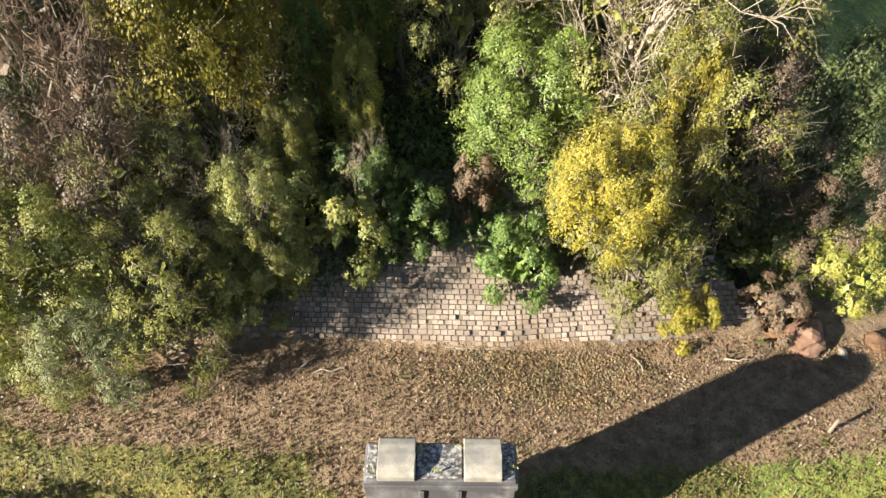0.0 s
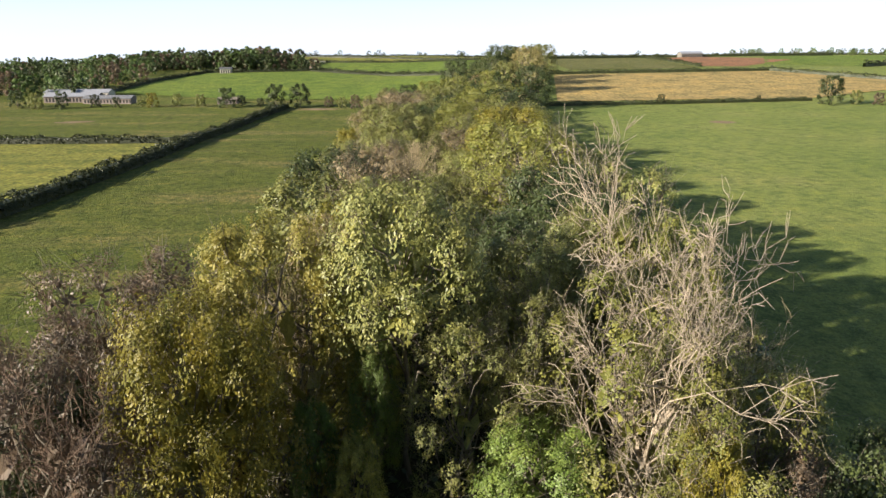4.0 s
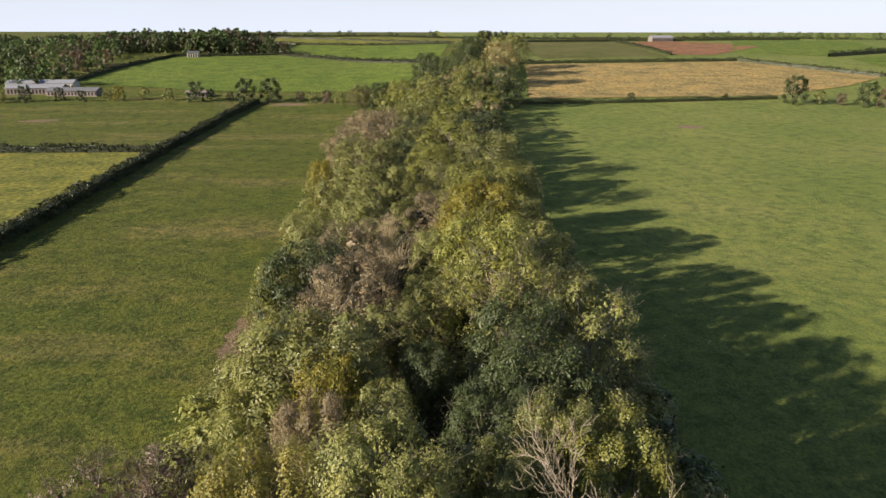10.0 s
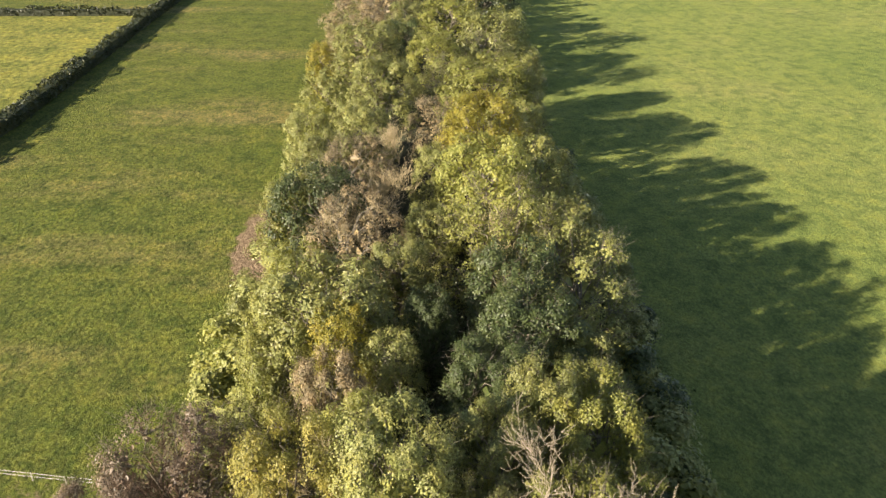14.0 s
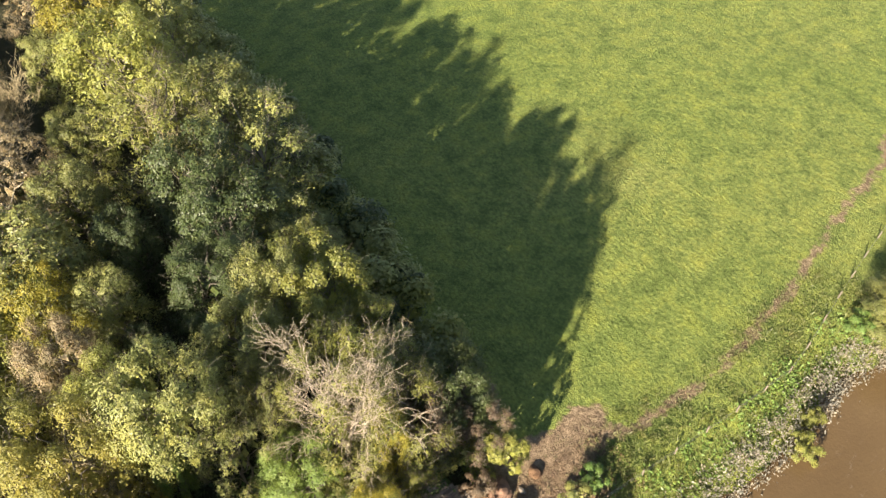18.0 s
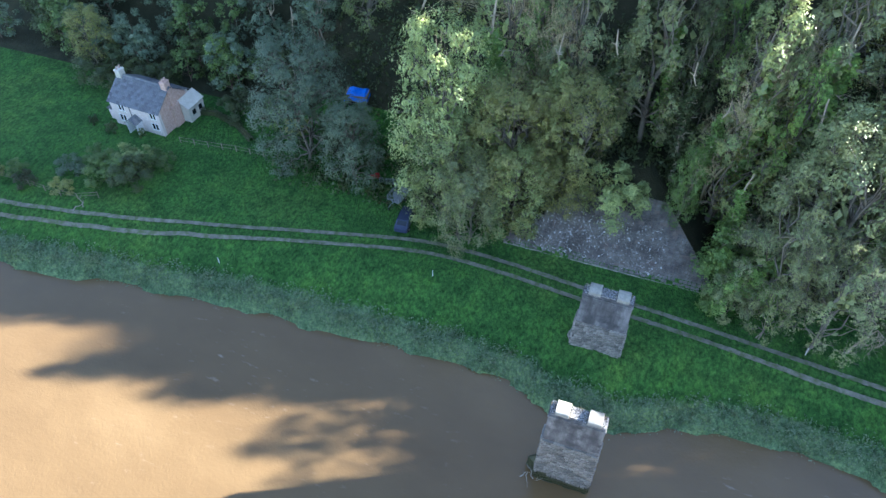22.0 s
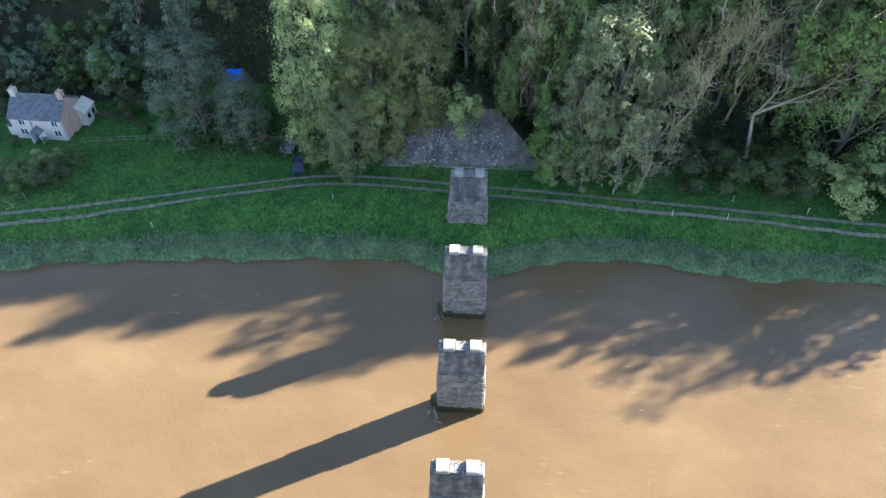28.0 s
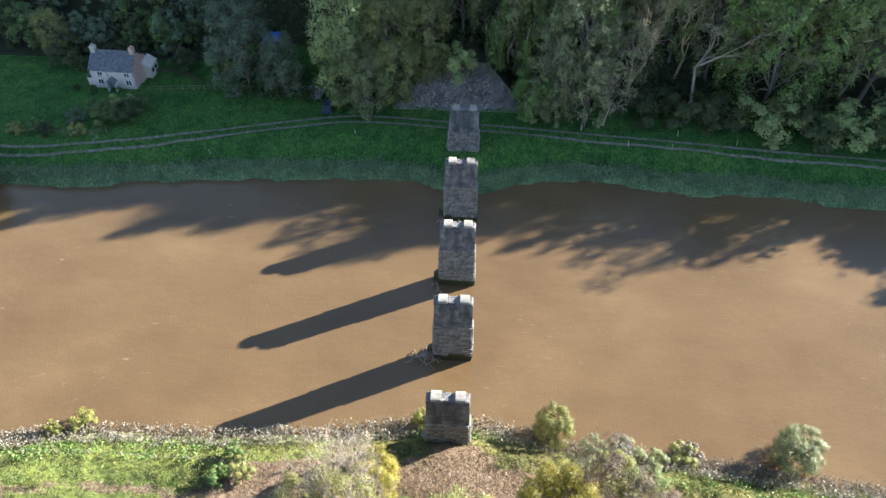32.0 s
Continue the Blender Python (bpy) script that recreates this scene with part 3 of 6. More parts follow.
for i in range(4):
    stock("far", *leafy_tree(80 + i, 10, 4.6, 1600, .42, .0, 16, 1, 0, bunch=.2, mass=40), M_BARK)
for i in range(3):
    stock("bare", *bare_tree(90 + i, 10, 1.0, 4, .016, 4), M_PALEBARK, True)
for i in range(2):
    stock("bare_twiggy", *bare_tree(95 + i, 10, .75, 4, .012, 5, .5), M_TWIG, True)
for i in range(2):
    stock("fan", *bare_tree(110 + i, 10, 1.25, 5, .02, 4, .3, .24, .0085), M_PALEBARK, True)


def ivy_pole(seed):
    """A straight pale trunk wrapped in ivy, with a thin broken top."""
    rng = np.random.default_rng(seed)
    trunk = curve_path(rng, (0, 0, -.4), (rng.normal() * .4, rng.normal() * .4, 10), .16, .03, 9, .02)
    arms = []
    for k in range(26):
        h = rng.uniform(.35, .98)
        i = int(h * 8)
        a = rng.uniform(0, 6.28)
        e = trunk[0][i] + np.array([np.cos(a), np.sin(a), rng.uniform(.2, .9)]) * rng.uniform(.5, 1.5) * (1.15 - h)
        arms.append(curve_path(rng, trunk[0][i], e, .035, .012, 4, .2))
    n = 1900
    h = rng.uniform(0, 1, n) ** .8 * .78
    p = np.stack([np.interp(h, np.linspace(0, 1, 9), trunk[0][:, k]) for k in range(3)], 1)
    a = rng.uniform(0, 6.28, n)
    r = (.34 + .2 * np.sin(h * 23 + seed)) * rng.uniform(.6, 1.3, n) * (1.15 - h)
    out = np.stack([np.cos(a), np.sin(a), np.zeros(n)], 1)
    v1, f1 = tubes([trunk] + arms, 5)
    return (v1, f1), leaf_quads(rng, p + out * r[:, None] + rng.normal(size=(n, 3)) * [.1, .1, .25], out, .15, .5)


for i in range(3):
    stock("ivy_pole", *ivy_pole(120 + i), M_PALEBARK)
for i in range(2):
    stock("gaunt", *bare_tree(98 + i, 10, 1.0, 4, .018, 3, .2, thin=.012), M_PALEBARK, True)
FAR_TREES = [leafy_tree(84 + i, 10, 4.8, 260, .9, .0, 9, 1, 0, bunch=.2, mass=14) for i in range(4)]
HILL_TREES = [leafy_tree(74 + i, 10, 4.0, 1000, .34, .04, 13, 1, 0, bunch=.2, mass=24) for i in range(5)]


def far_wood(name, spots, mats, label, forms=FAR_TREES):
    """Many far trees that nobody could count, in one mesh; spots are x, y, height, which leaves."""
    rng = np.random.default_rng(len(spots))
    vs, fs, ms, base = [], [], [], 0
    for x, y, h, k in spots:
        (wv, wf), (lv, lf) = forms[rng.integers(len(forms))]
        a = rng.uniform(0, 6.28)
        R = np.array([[np.cos(a), -np.sin(a), 0], [np.sin(a), np.cos(a), 0], [0, 0, 1]]) * h / 10
        for v, f, m in ((wv[:200], wf[(wf < 200).all(1)], 0), (lv, lf, k + 1)):
            vs.append(v @ R.T + [x, y, gz(x, y)])
            fs.append(f + base)
            ms.append(np.full(len(f), m))
            base += len(v)
    me = mesh_of(name, np.concatenate(vs), np.concatenate(fs), M_TWIG)
    for m in mats:
        me.materials.append(m)
    me.polygons.foreach_set("material_index", np.concatenate(ms).astype(np.int32))
    return tagged(new(name, me), label, "wood", kind="stuff")


TREE_RNG = random.Random(5)


def plant(kind, x, y, height, leaf=None, label="", category="tree", group="", width=1.0, name="tree", wood=None, sink=0.0, turn=None):
    """A tree or bush standing on the ground; the shape from the stock, the leaves of the given material."""
    wood_me, crown_me, bare = TREE_RNG.choice(STOCK[kind])
    base = 4.0 if "bush" in kind else 10.0
    s = height / base
    root = thing(name, pose(x, y, gz(x, y) - sink, 0, 0, TREE_RNG.uniform(0, 360) if turn is None else turn), label, category, group)
    root.scale = (s * width, s * width, s)
    t = part("trunk", wood_me, None, root)
    if wood:
        t.material_slots[0].link = "OBJECT"
        t.material_slots[0].material = wood
    c = part("crown", crown_me, None, root)
    leaf = wood if bare else leaf
    if leaf:
        c.material_slots[0].link = "OBJECT"
        c.material_slots[0].material = leaf
    return root


# ---- ground ----
def spread(*runs):
    out = []
    for a, b, s in runs:
        out.append(np.arange(a, b, s))
    return np.concatenate(out)


def seg_dist(x, y, pts):
    """Distance from (x, y) to a line of points."""
    best = np.full(np.shape(x), 1e9)
    for (ax, ay), (bx, by) in zip(pts, pts[1:]):
        dx, dy = bx - ax, by - ay
        k = np.clip(((x - ax) * dx + (y - ay) * dy) / (dx * dx + dy * dy), 0, 1)
        best = np.minimum(best, np.hypot(x - ax - k * dx, y - ay - k * dy))
    return best


FOOTPATH = [(24, 11), (35, 9), (45, 9.3), (59, 12), (76, 17), (99, 22), (112, 24)]
TRACK = [(-140, -48), (-100, -51.5), (-71.4, -54.6), (-47, -56.8), (-27, -58.8), (-9, -60.4), (4, -61.4), (14, -62.3), (20, -62.4), (24.5, -61.7), (31.5, -59.9), (38.5, -58.2), (46.8, -56), (54.5, -54.3), (64, -52.1), (76, -50.6), (92, -50.8), (110, -50.6), (140, -46), (220, 0)]


def bare_ground(x, y):
    """How bare the earth is, 0 to 1."""
    def blob(cx, cy, rx, ry):
        return np.clip(1.35 - np.hypot((x - cx) / rx, (y - cy) / ry), 0, 1)
    b = np.clip((np.minimum(y - 2.6 - .06 * np.abs(x - 4), 13 - y)) / 2.6, 0, 1) * np.clip((26 - np.abs(x - 3)) / 5, 0, 1)
    b = np.maximum(b, blob(-1.5, 6.5, 5, 6))
    b = np.maximum(b, np.clip((y - 8.0 + .02 * x) / 2.5, 0, 1) * np.clip((13 - y) / 2, 0, 1) * np.clip((26 - np.abs(x)) / 6, 0, 1))
    for c in ((-25, 84, 4.5, 12), (22.5, 10.5, 5, 3.5), (29, 12, 3, 2), (101, 19.5, 8, 5), (93, 19, 6, 3.5), (25, 10.6, 5, 2.6), (112, 287, 6, 4), (-182, 324, 10, 5), (-74, 384, 12, 5)):
        b = np.maximum(b, blob(*c))
    b = np.maximum(b, .5 * blob(-39, 27, 9, 13))
    return np.maximum(b, np.clip(1.1 - seg_dist(x, y, FOOTPATH) / 1.5, 0, 1) * .5)


def build_ground():
    xs = spread((-4800, -1000, 400), (-1000, -300, 70), (-300, -110, 12), (-110, -40, 2.5), (-40, 45, 1), (45, 120, 2), (120, 320, 10), (320, 1000, 60), (1000, 4900, 390))
    ys = spread((-400, -130, 15), (-130, -75, 2.5), (-75, -40, 1), (-40, -8, 4), (-8, 30, 1), (30, 110, 2.5), (110, 420, 8), (420, 1000, 30), (1000, 4900, 200))
    X, Y = np.meshgrid(xs, ys)
    Z = ground_z(X, Y)
    n, m = X.shape
    v = np.stack([X, Y, Z], -1).reshape(-1, 3)
    i = (np.arange(n - 1)[:, None] * m + np.arange(m - 1)).reshape(-1)
    f = np.stack([i, i + 1, i + m + 1, i + m], 1)
    me = mesh_of("ground", v, f, None, True)
    for mat in (M_GRASS, M_MEADOW, M_EAST, M_RIVERSIDE, M_WOODFLOOR, M_MUD):
        me.materials.append(mat)
    c = v[f].mean(1)
    x, y = c[:, 0], c[:, 1]
    north = y > np.interp(x, NEAR_X, NEAR_Y)
    south = y < np.interp(x, FAR_X, FAR_Y)
    idx = np.where(y < -25, 3, 5)
    ax = axis_x(y)
    idx[north] = np.where(x < ax, 1, 2)[north]
    idx[north & (y < 8)] = np.where(x < 14, 0, 2)[north & (y < 8)]
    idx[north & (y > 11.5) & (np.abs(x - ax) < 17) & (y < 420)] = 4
    idx[south] = 3
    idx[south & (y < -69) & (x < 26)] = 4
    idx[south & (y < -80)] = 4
    me.polygons.foreach_set("material_index", idx.astype(np.int32))
    a = me.attributes.new("bare", "FLOAT", "POINT")
    a.data.foreach_set("value", bare_ground(v[:, 0], v[:, 1]).astype(np.float32))
    a = me.attributes.new("bank", "FLOAT", "POINT")
    a.data.foreach_set("value", np.clip(1.05 - (np.interp(v[:, 0], FAR_X, FAR_Y) - v[:, 1]) / 3.6, 0, 1).astype(np.float32))
    tagged(new("ground", me), "green pasture with bare earth, rising to distant hills", "ground", kind="structure")


build_ground()


def build_water():
    xs = np.linspace(-480, 420, 200)
    a, b = np.interp(xs, NEAR_X, NEAR_Y) + 4, np.interp(xs, FAR_X, FAR_Y) - 4
    v = np.stack([np.repeat(xs, 2), np.stack([b, a], 1).ravel(), np.full(400, WATER)], 1)
    i = np.arange(199) * 2
    me = mesh_of("water", v, np.stack([i, i + 2, i + 3, i + 1], 1), M_WATER, True)
    tagged(new("water", me), "muddy brown river with small ripples", "river", kind="structure")


build_water()


def sheet(name, poly, mat, lift, step, label, category, kind="structure", jitter=0.0):
    """A patch of ground laid over the land, its edge a little uneven."""
    rng = random.Random(len(name) + int(poly[0][0]))
    pts = []
    for (ax, ay), (bx, by) in zip(poly, poly[1:] + poly[:1]):
        n = max(1, int(math.hypot(bx - ax, by - ay) / step))
        for k in range(n):
            pts.append((ax + (bx - ax) * k / n + rng.uniform(-jitter, jitter), ay + (by - ay) * k / n + rng.uniform(-jitter, jitter)))
    bm = bmesh.new()
    bm.faces.new([bm.verts.new((x, y, 0)) for x, y in pts])
    x0, x1 = min(p[0] for p in pts), max(p[0] for p in pts)
    y0, y1 = min(p[1] for p in pts), max(p[1] for p in pts)
    for axis, lo, hi in ((0, x0, x1), (1, y0, y1)):
        k = lo + step
        while k < hi:
            co, no = ((k, 0, 0), (1, 0, 0)) if axis == 0 else ((0, k, 0), (0, 1, 0))
            bmesh.ops.bisect_plane(bm, geom=bm.verts[:] + bm.edges[:] + bm.faces[:], plane_co=co, plane_no=no)
            k += step
    bmesh.ops.triangulate(bm, faces=bm.faces[:])
    for v in bm.verts:
        v.co.z = gz(v.co.x, v.co.y) + lift
    me = bpy.data.meshes.new(name)
    bm.to_mesh(me)
    bm.free()
    me.materials.append(mat)
    return tagged(new(name, me), label, category, kind=kind)


def strip(name, pts, width, mat, lift, label, category, offset=0.0, step=.3, ragged=.025):
    """A band along a line, laid over the land."""
    pts = np.array(pts, float)
    d = np.concatenate([[0], np.cumsum(np.hypot(*np.diff(pts, axis=0).T))])
    s = np.arange(0, d[-1], step)
    k = np.ones(33) / 33
    def along(q):
        v = np.interp(s, d, q)
        return np.convolve(np.pad(v, 16, "edge"), k, "valid")
    x, y = along(pts[:, 0]), along(pts[:, 1])
    tx, ty = np.gradient(x), np.gradient(y)
    L = np.hypot(tx, ty)
    nx, ny = -ty / L, tx / L
    rng = np.random.default_rng(len(name))
    rows = []
    for e in (-.5, 0, .5):
        o = offset + e * width + rng.normal(size=len(x)) * ragged * (e != 0)
        px, py = x + nx * o, y + ny * o
        rows.append(np.stack([px, py, ground_z(px, py) + lift], 1))
    v = np.stack(rows, 1).reshape(-1, 3)
    i = np.arange(len(x) - 1)[:, None] * 3 + [0, 1]
    f = np.stack([i, i + 3, i + 4, i + 1], -1).reshape(-1, 4)
    return tagged(new(name, mesh_of(name, v, f, mat, True)), label, category, kind="structure")


strip("track_rut", TRACK, .55, M_GRAVEL, .14, "grey gravel wheel rut of a farm track", "track", .85)
strip("track_rut", TRACK, .55, M_GRAVEL, .14, "grey gravel wheel rut of a farm track", "track", -.85)

# distant fields, each with its own crop
for name, poly, mat, label in (
    ("grass_field", [(-233, 471), (-232, 552), (-222, 640), (-132, 662), (4, 535), (-13, 440), (-50, 424), (-140, 434)], M_LIME, "bright green grass field on a gentle slope"),
    ("grass_field", [(-140, 672), (-128, 742), (24, 722), (14, 600), (4, 545)], M_LIME, "bright green grass field beyond a hedge"),
    ("grass_field", [(-150, 752), (-190, 850), (60, 850), (32, 730), (-126, 750)], M_PALE, "pale grass field below the skyline"),
    ("grass_field", [(-240, 145), (-93, 139), (-94, 241), (-240, 241)], M_PALE, "pale yellow-green hay field between hedges"),
    ("stubble_field", [(74, 520), (240, 537), (300, 455), (258, 420), (196, 384), (56, 372)], M_STUBBLE, "pale straw-coloured stubble field"),
    ("orchard_field", [(92, 560), (90, 760), (205, 790), (200, 580)], M_GRASS, "dull green field with rows of young fruit trees"),
    ("ploughed_field", [(205, 600), (205, 760), (262, 790), (330, 690), (240, 590)], M_PLOUGH, "ploughed field of reddish earth"),
    ("ploughed_field", [(150, 810), (180, 872), (340, 868), (330, 808)], M_PLOUGH, "pinkish ploughed field on the skyline"),
    ("grass_field", [(270, 620), (340, 790), (470, 800), (430, 640), (330, 580)], M_LIME, "bright green field behind a hedge"),
    ("grass_field", [(330, 470), (340, 560), (450, 630), (620, 600), (520, 430)], M_LIME, "green field at the far end of the valley"),
    ("grass_field", [(-330, 700), (-360, 920), (-560, 1120), (-620, 900)], M_LIME, "green field on a far hillside"),
):
    sheet(name, poly, mat, .25, 28, label, "field")


# ---- hedges ----
def hedge(pts, width, height, per, size, mat, label, bumps=.3):
    """A hedgerow: leaf sprays over a dark twiggy core."""
    pts = np.array(pts, float)
    seg = np.hypot(*np.diff(pts, axis=0).T)
    d = np.concatenate([[0], np.cumsum(seg)])
    rng = np.random.default_rng(int(abs(pts[0, 0]) * 3 + abs(pts[0, 1])))
    n = int(d[-1] * per)
    s = rng.uniform(0, d[-1], n)
    x, y = np.interp(s, d, pts[:, 0]), np.interp(s, d, pts[:, 1])
    i = np.clip(np.searchsorted(d, s) - 1, 0, len(seg) - 1)
    t = (np.diff(pts, axis=0) / seg[:, None])[i]
    hh = height * (1 + bumps * ripple(s, s * .3, 1.7) + bumps * .7 * ripple(s, s * .1 + 4, 6))
    a = rng.uniform(0, np.pi, n)
    o, z = np.cos(a) * width * .5 * (.8 + .2 * rng.random(n)), np.sin(a) ** .7 * hh
    px, py = x - t[:, 1] * o, y + t[:, 0] * o
    c = np.stack([px, py, ground_z(px, py) + z], 1) + rng.normal(size=(n, 3)) * size * .4
    out = np.stack([-t[:, 1] * np.cos(a), t[:, 0] * np.cos(a), np.sin(a)], 1)
    lv, lf = leaf_quads(rng, c, out, size, .45)
    k = max(2, int(d[-1] / 3))
    ss = np.linspace(0, d[-1], k)
    cx, cy = np.interp(ss, d, pts[:, 0]), np.interp(ss, d, pts[:, 1])
    tt = (np.diff(pts, axis=0) / seg[:, None])[np.clip(np.searchsorted(d, ss) - 1, 0, len(seg) - 1)]
    rows = [np.stack([cx - tt[:, 1] * q * width, cy + tt[:, 0] * q * width, ground_z(cx, cy) + h * height], 1) for q, h in ((-.4, -.1), (-.3, .75), (.3, .75), (.4, -.1))]
    cv = np.stack(rows, 1).reshape(-1, 3)
    j = np.arange(k - 1)[:, None] * 4 + [0, 1, 2]
    cf = np.stack([j, j + 4, j + 5, j + 1], -1).reshape(-1, 4)
    me = mesh_of("hedge", np.concatenate([lv, cv]), np.concatenate([lf, cf + len(lv)]), mat)
    return tagged(new("hedge", me), label, "hedge", kind="stuff")


hedge([(-89, 60), (-89, 137), (-91, 185), (-94, 240), (-96, 330), (-93, 388)], 4.2, 3.3, 44, .5, M_HEDGE, "long dark trimmed hedge between two meadows")
hedge([(-300, 245), (-150, 243), (-96, 243)], 3.0, 2.8, 30, .55, M_HEDGE, "dark brownish trimmed field hedge")
hedge([(36, 352), (106, 357), (190, 371)], 1.9, 1.8, 31, 0.50, M_HEDGE, "low dark hedge along a pasture")
hedge([(70, 524), (240, 542)], 2.5, 2.2, 18, 0.74, M_HEDGE, "dark hedge at the top of the stubble field")
hedge([(240, 540), (302, 458), (420, 420)], 2.5, 2.6, 15, 0.81, M_HEDGE, "dark hedge beside the stubble field")
hedge([(-232, 470), (-232, 556), (-224, 645), (-122, 662), (4, 540)], 2.5, 2.6, 15, 0.81, M_HEDGE, "dark hedge round a green field")
hedge([(-142, 668), (4, 541)], 2.2, 1.8, 18, 0.68, M_HEDGE, "field hedge on the slope")
hedge([(-190, 775), (-128, 746), (26, 726)], 2.2, 1.8, 15, 0.74, M_HEDGE, "field hedge on the slope")
hedge([(90, 765), (205, 795), (300, 800), (430, 820)], 3.1, 3.0, 11, 0.99, M_HEDGE, "dark hedge between ploughed fields")
hedge([(205, 590), (206, 765)], 2.5, 2.2, 11, 0.87, M_HEDGE, "hedge beside reddish earth")
hedge([(330, 575), (440, 635), (640, 600)], 3.1, 3.8, 11, 0.99, M_HEDGE, "hedge with small trees in the far valley")
hedge([(-240, 850), (-120, 800), (30, 742)], 2.2, 1.8, 13, 0.81, M_HEDGE, "hedge near the skyline")
hedge([(-320, 700), (-350, 920), (-560, 1130)], 3.1, 3.0, 9, 1.12, M_HEDGE, "hedge on a far hillside")
hedge([(-240, 880), (-60, 905), (140, 890), (420, 880), (760, 780)], 3.1, 2.0, 11, 0.99, M_HEDGE, "low dark hedge along the skyline", .6)

# ---- piers of the lost bridge ----
def stone_meshes(n, mat):
    """Some rough blocks, one metre each way, with worn edges."""
    out = []
    rng = random.Random(77)
    for _ in range(n):
        bm = bmesh.new()
        box(bm, -.5, -.5, -.5, .5, .5, .5)
        bmesh.ops.bevel(bm, geom=bm.edges[:], offset=.07, segments=1, affect="EDGES")
        for v in bm.verts:
            v.co += Vector([rng.uniform(-.035, .035) for _ in range(3)])
        me = bpy.data.meshes.new("stone")
        bm.to_mesh(me)
        bm.free()
        me.materials.append(mat)
        out.append(me)
    return out


STONES = stone_meshes(6, M_STONE)
WETSTONES = stone_meshes(3, M_ALGAE)
TOP = 8.1


def pier(y, foot, split, wet, label):
    """A rendered shaft on a base of rough masonry, two bearing stones on top, a cutwater."""
    root = thing("bridge_pier", pose(0, y, foot), label, "bridge pier", "ruined piers in the river")
    rng = random.Random(int(-y) + 3)
    H, S = TOP - foot, split - foot

    def half(z):
        k = 1 - z / H
        return 2.46 + .16 * k, .68 + .22 * k
    bm = bmesh.new()
    for z0, z1 in ((S, H - .55),):
        vs = [bm.verts.new((sx * half(z)[0], sy * half(z)[1], z)) for z in (z0, z1) for sx, sy in ((-1, -1), (1, -1), (1, 1), (-1, 1))]
        for q in ((0, 1, 5, 4), (1, 2, 6, 5), (2, 3, 7, 6), (3, 0, 4, 7), (4, 5, 6, 7), (3, 2, 1, 0)):
            bm.faces.new([vs[k] for k in q])
    bmesh.ops.bevel(bm, geom=bm.edges[:], offset=.05, segments=2, affect="EDGES")
    shaft = part("shaft", bm, M_RENDER, root, "dark streaked cement render")
    for sx in (-.62, .62):
        for sy in (-1, 1):
            part("pilaster_strip", boxes((sx - .09, sy * (half(H)[1] + .075) - .03, H - 2.6, sx + .09, sy * (half(H)[1] + .075) + .03, H - .6), bevel=.02), M_RENDER, root)
    hx, hy = half(H)
    part("coping", boxes((-hx - .07, -hy - .06, H - .55, hx + .07, hy + .06, H - .28), bevel=.04), M_RENDER, root, "stained stone coping")
    part("top_course", boxes((-hx, -hy, H - .28, hx, hy, H), bevel=.05), M_RENDER, root)
    for cx in (-1.43, 1.36):
        bm = bmesh.new()
        n, w, d = 6, .61, hy + .02
        prof = [(-d, 0.0)] + [(-d * math.cos(a), .30 + .22 * math.sin(a)) for a in [math.pi * k / n for k in range(n + 1)]] + [(d, 0.0)]
        L, R = [[bm.verts.new((cx + s * w, py, H - .01 + pz)) for py, pz in prof] for s in (-1, 1)]
        bm.faces.new(L[::-1]), bm.faces.new(R)
        for k in range(len(prof)):
            q = (k + 1) % len(prof)
            bm.faces.new((L[k], L[q], R[q], R[k]))
        bmesh.ops.bevel(bm, geom=[e for e in bm.edges], offset=.025, segments=1, affect="EDGES")
        bmesh.ops.recalc_face_normals(bm, faces=bm.faces[:])
        part("bearing_stone", bm, M_CAP, root, "pale rounded bearing stone")
    for a, b, h in ((-.78, .7, .12), (-hx + .05, -2.08, .06), (2.0, hx - .05, .07)):
        part("rubble_fill", boxes((a, -hy + .08, H - .02, b, hy - .1, H + h), bevel=.03), M_RUBBLE, root, "lichen-spotted rubble")
    # masonry base
    bm = bmesh.new()
    vs = [bm.verts.new((sx * (half(z)[0] - .02), sy * (half(z)[1] - .02), z)) for z in (-.8, S) for sx, sy in ((-1, -1), (1, -1), (1, 1), (-1, 1))]
    for q in ((0, 1, 5, 4), (1, 2, 6, 5), (2, 3, 7, 6), (3, 0, 4, 7), (4, 5, 6, 7)):
        bm.faces.new([vs[k] for k in q])
    part("core", bm, M_JOINT, root, "dark mortar joints")
    z, row = -.35, 0
    while z < S - .1:
        h = min(rng.uniform(.36, .48), S - z)
        hx, hy = half(z + h / 2)
        for face in range(4):
            run = hx if face % 2 == 0 else hy
            u = -run - (.0 if row % 2 else .2)
            while u < run - .12:
                L = rng.uniform(.45, 1.0)
                a, b = max(u, -run), min(u + L, run)
                u += L
                if b - a < .15:
                    continue
                me = rng.choice(WETSTONES if wet and z < 1.15 + rng.uniform(-.2, .25) else STONES)
                st = new("stone", me)
                st.parent = root
                out = (hy if face % 2 == 0 else hx) + rng.uniform(-.04, .07)
                c = (a + b) / 2
                p = ((c, -out), (out, c), (c, out), (-out, c))[face]
                st.location = (p[0], p[1], z + h / 2)
                st.rotation_euler = (0, 0, face * math.pi / 2)
                st.scale = (b - a - .045, .28, h - .05)
        z += h
        row += 1
    # pointed cutwater on the downstream side
    bm = bmesh.new()
    hx, hy = half(0)
    top = 3.0 if wet else 1.5
    base = [bm.verts.new(p) for p in ((hx - .1, -hy + .05, -.8), (hx + (1.0 if wet else .55), 0, -.8), (hx - .1, hy - .05, -.8))]
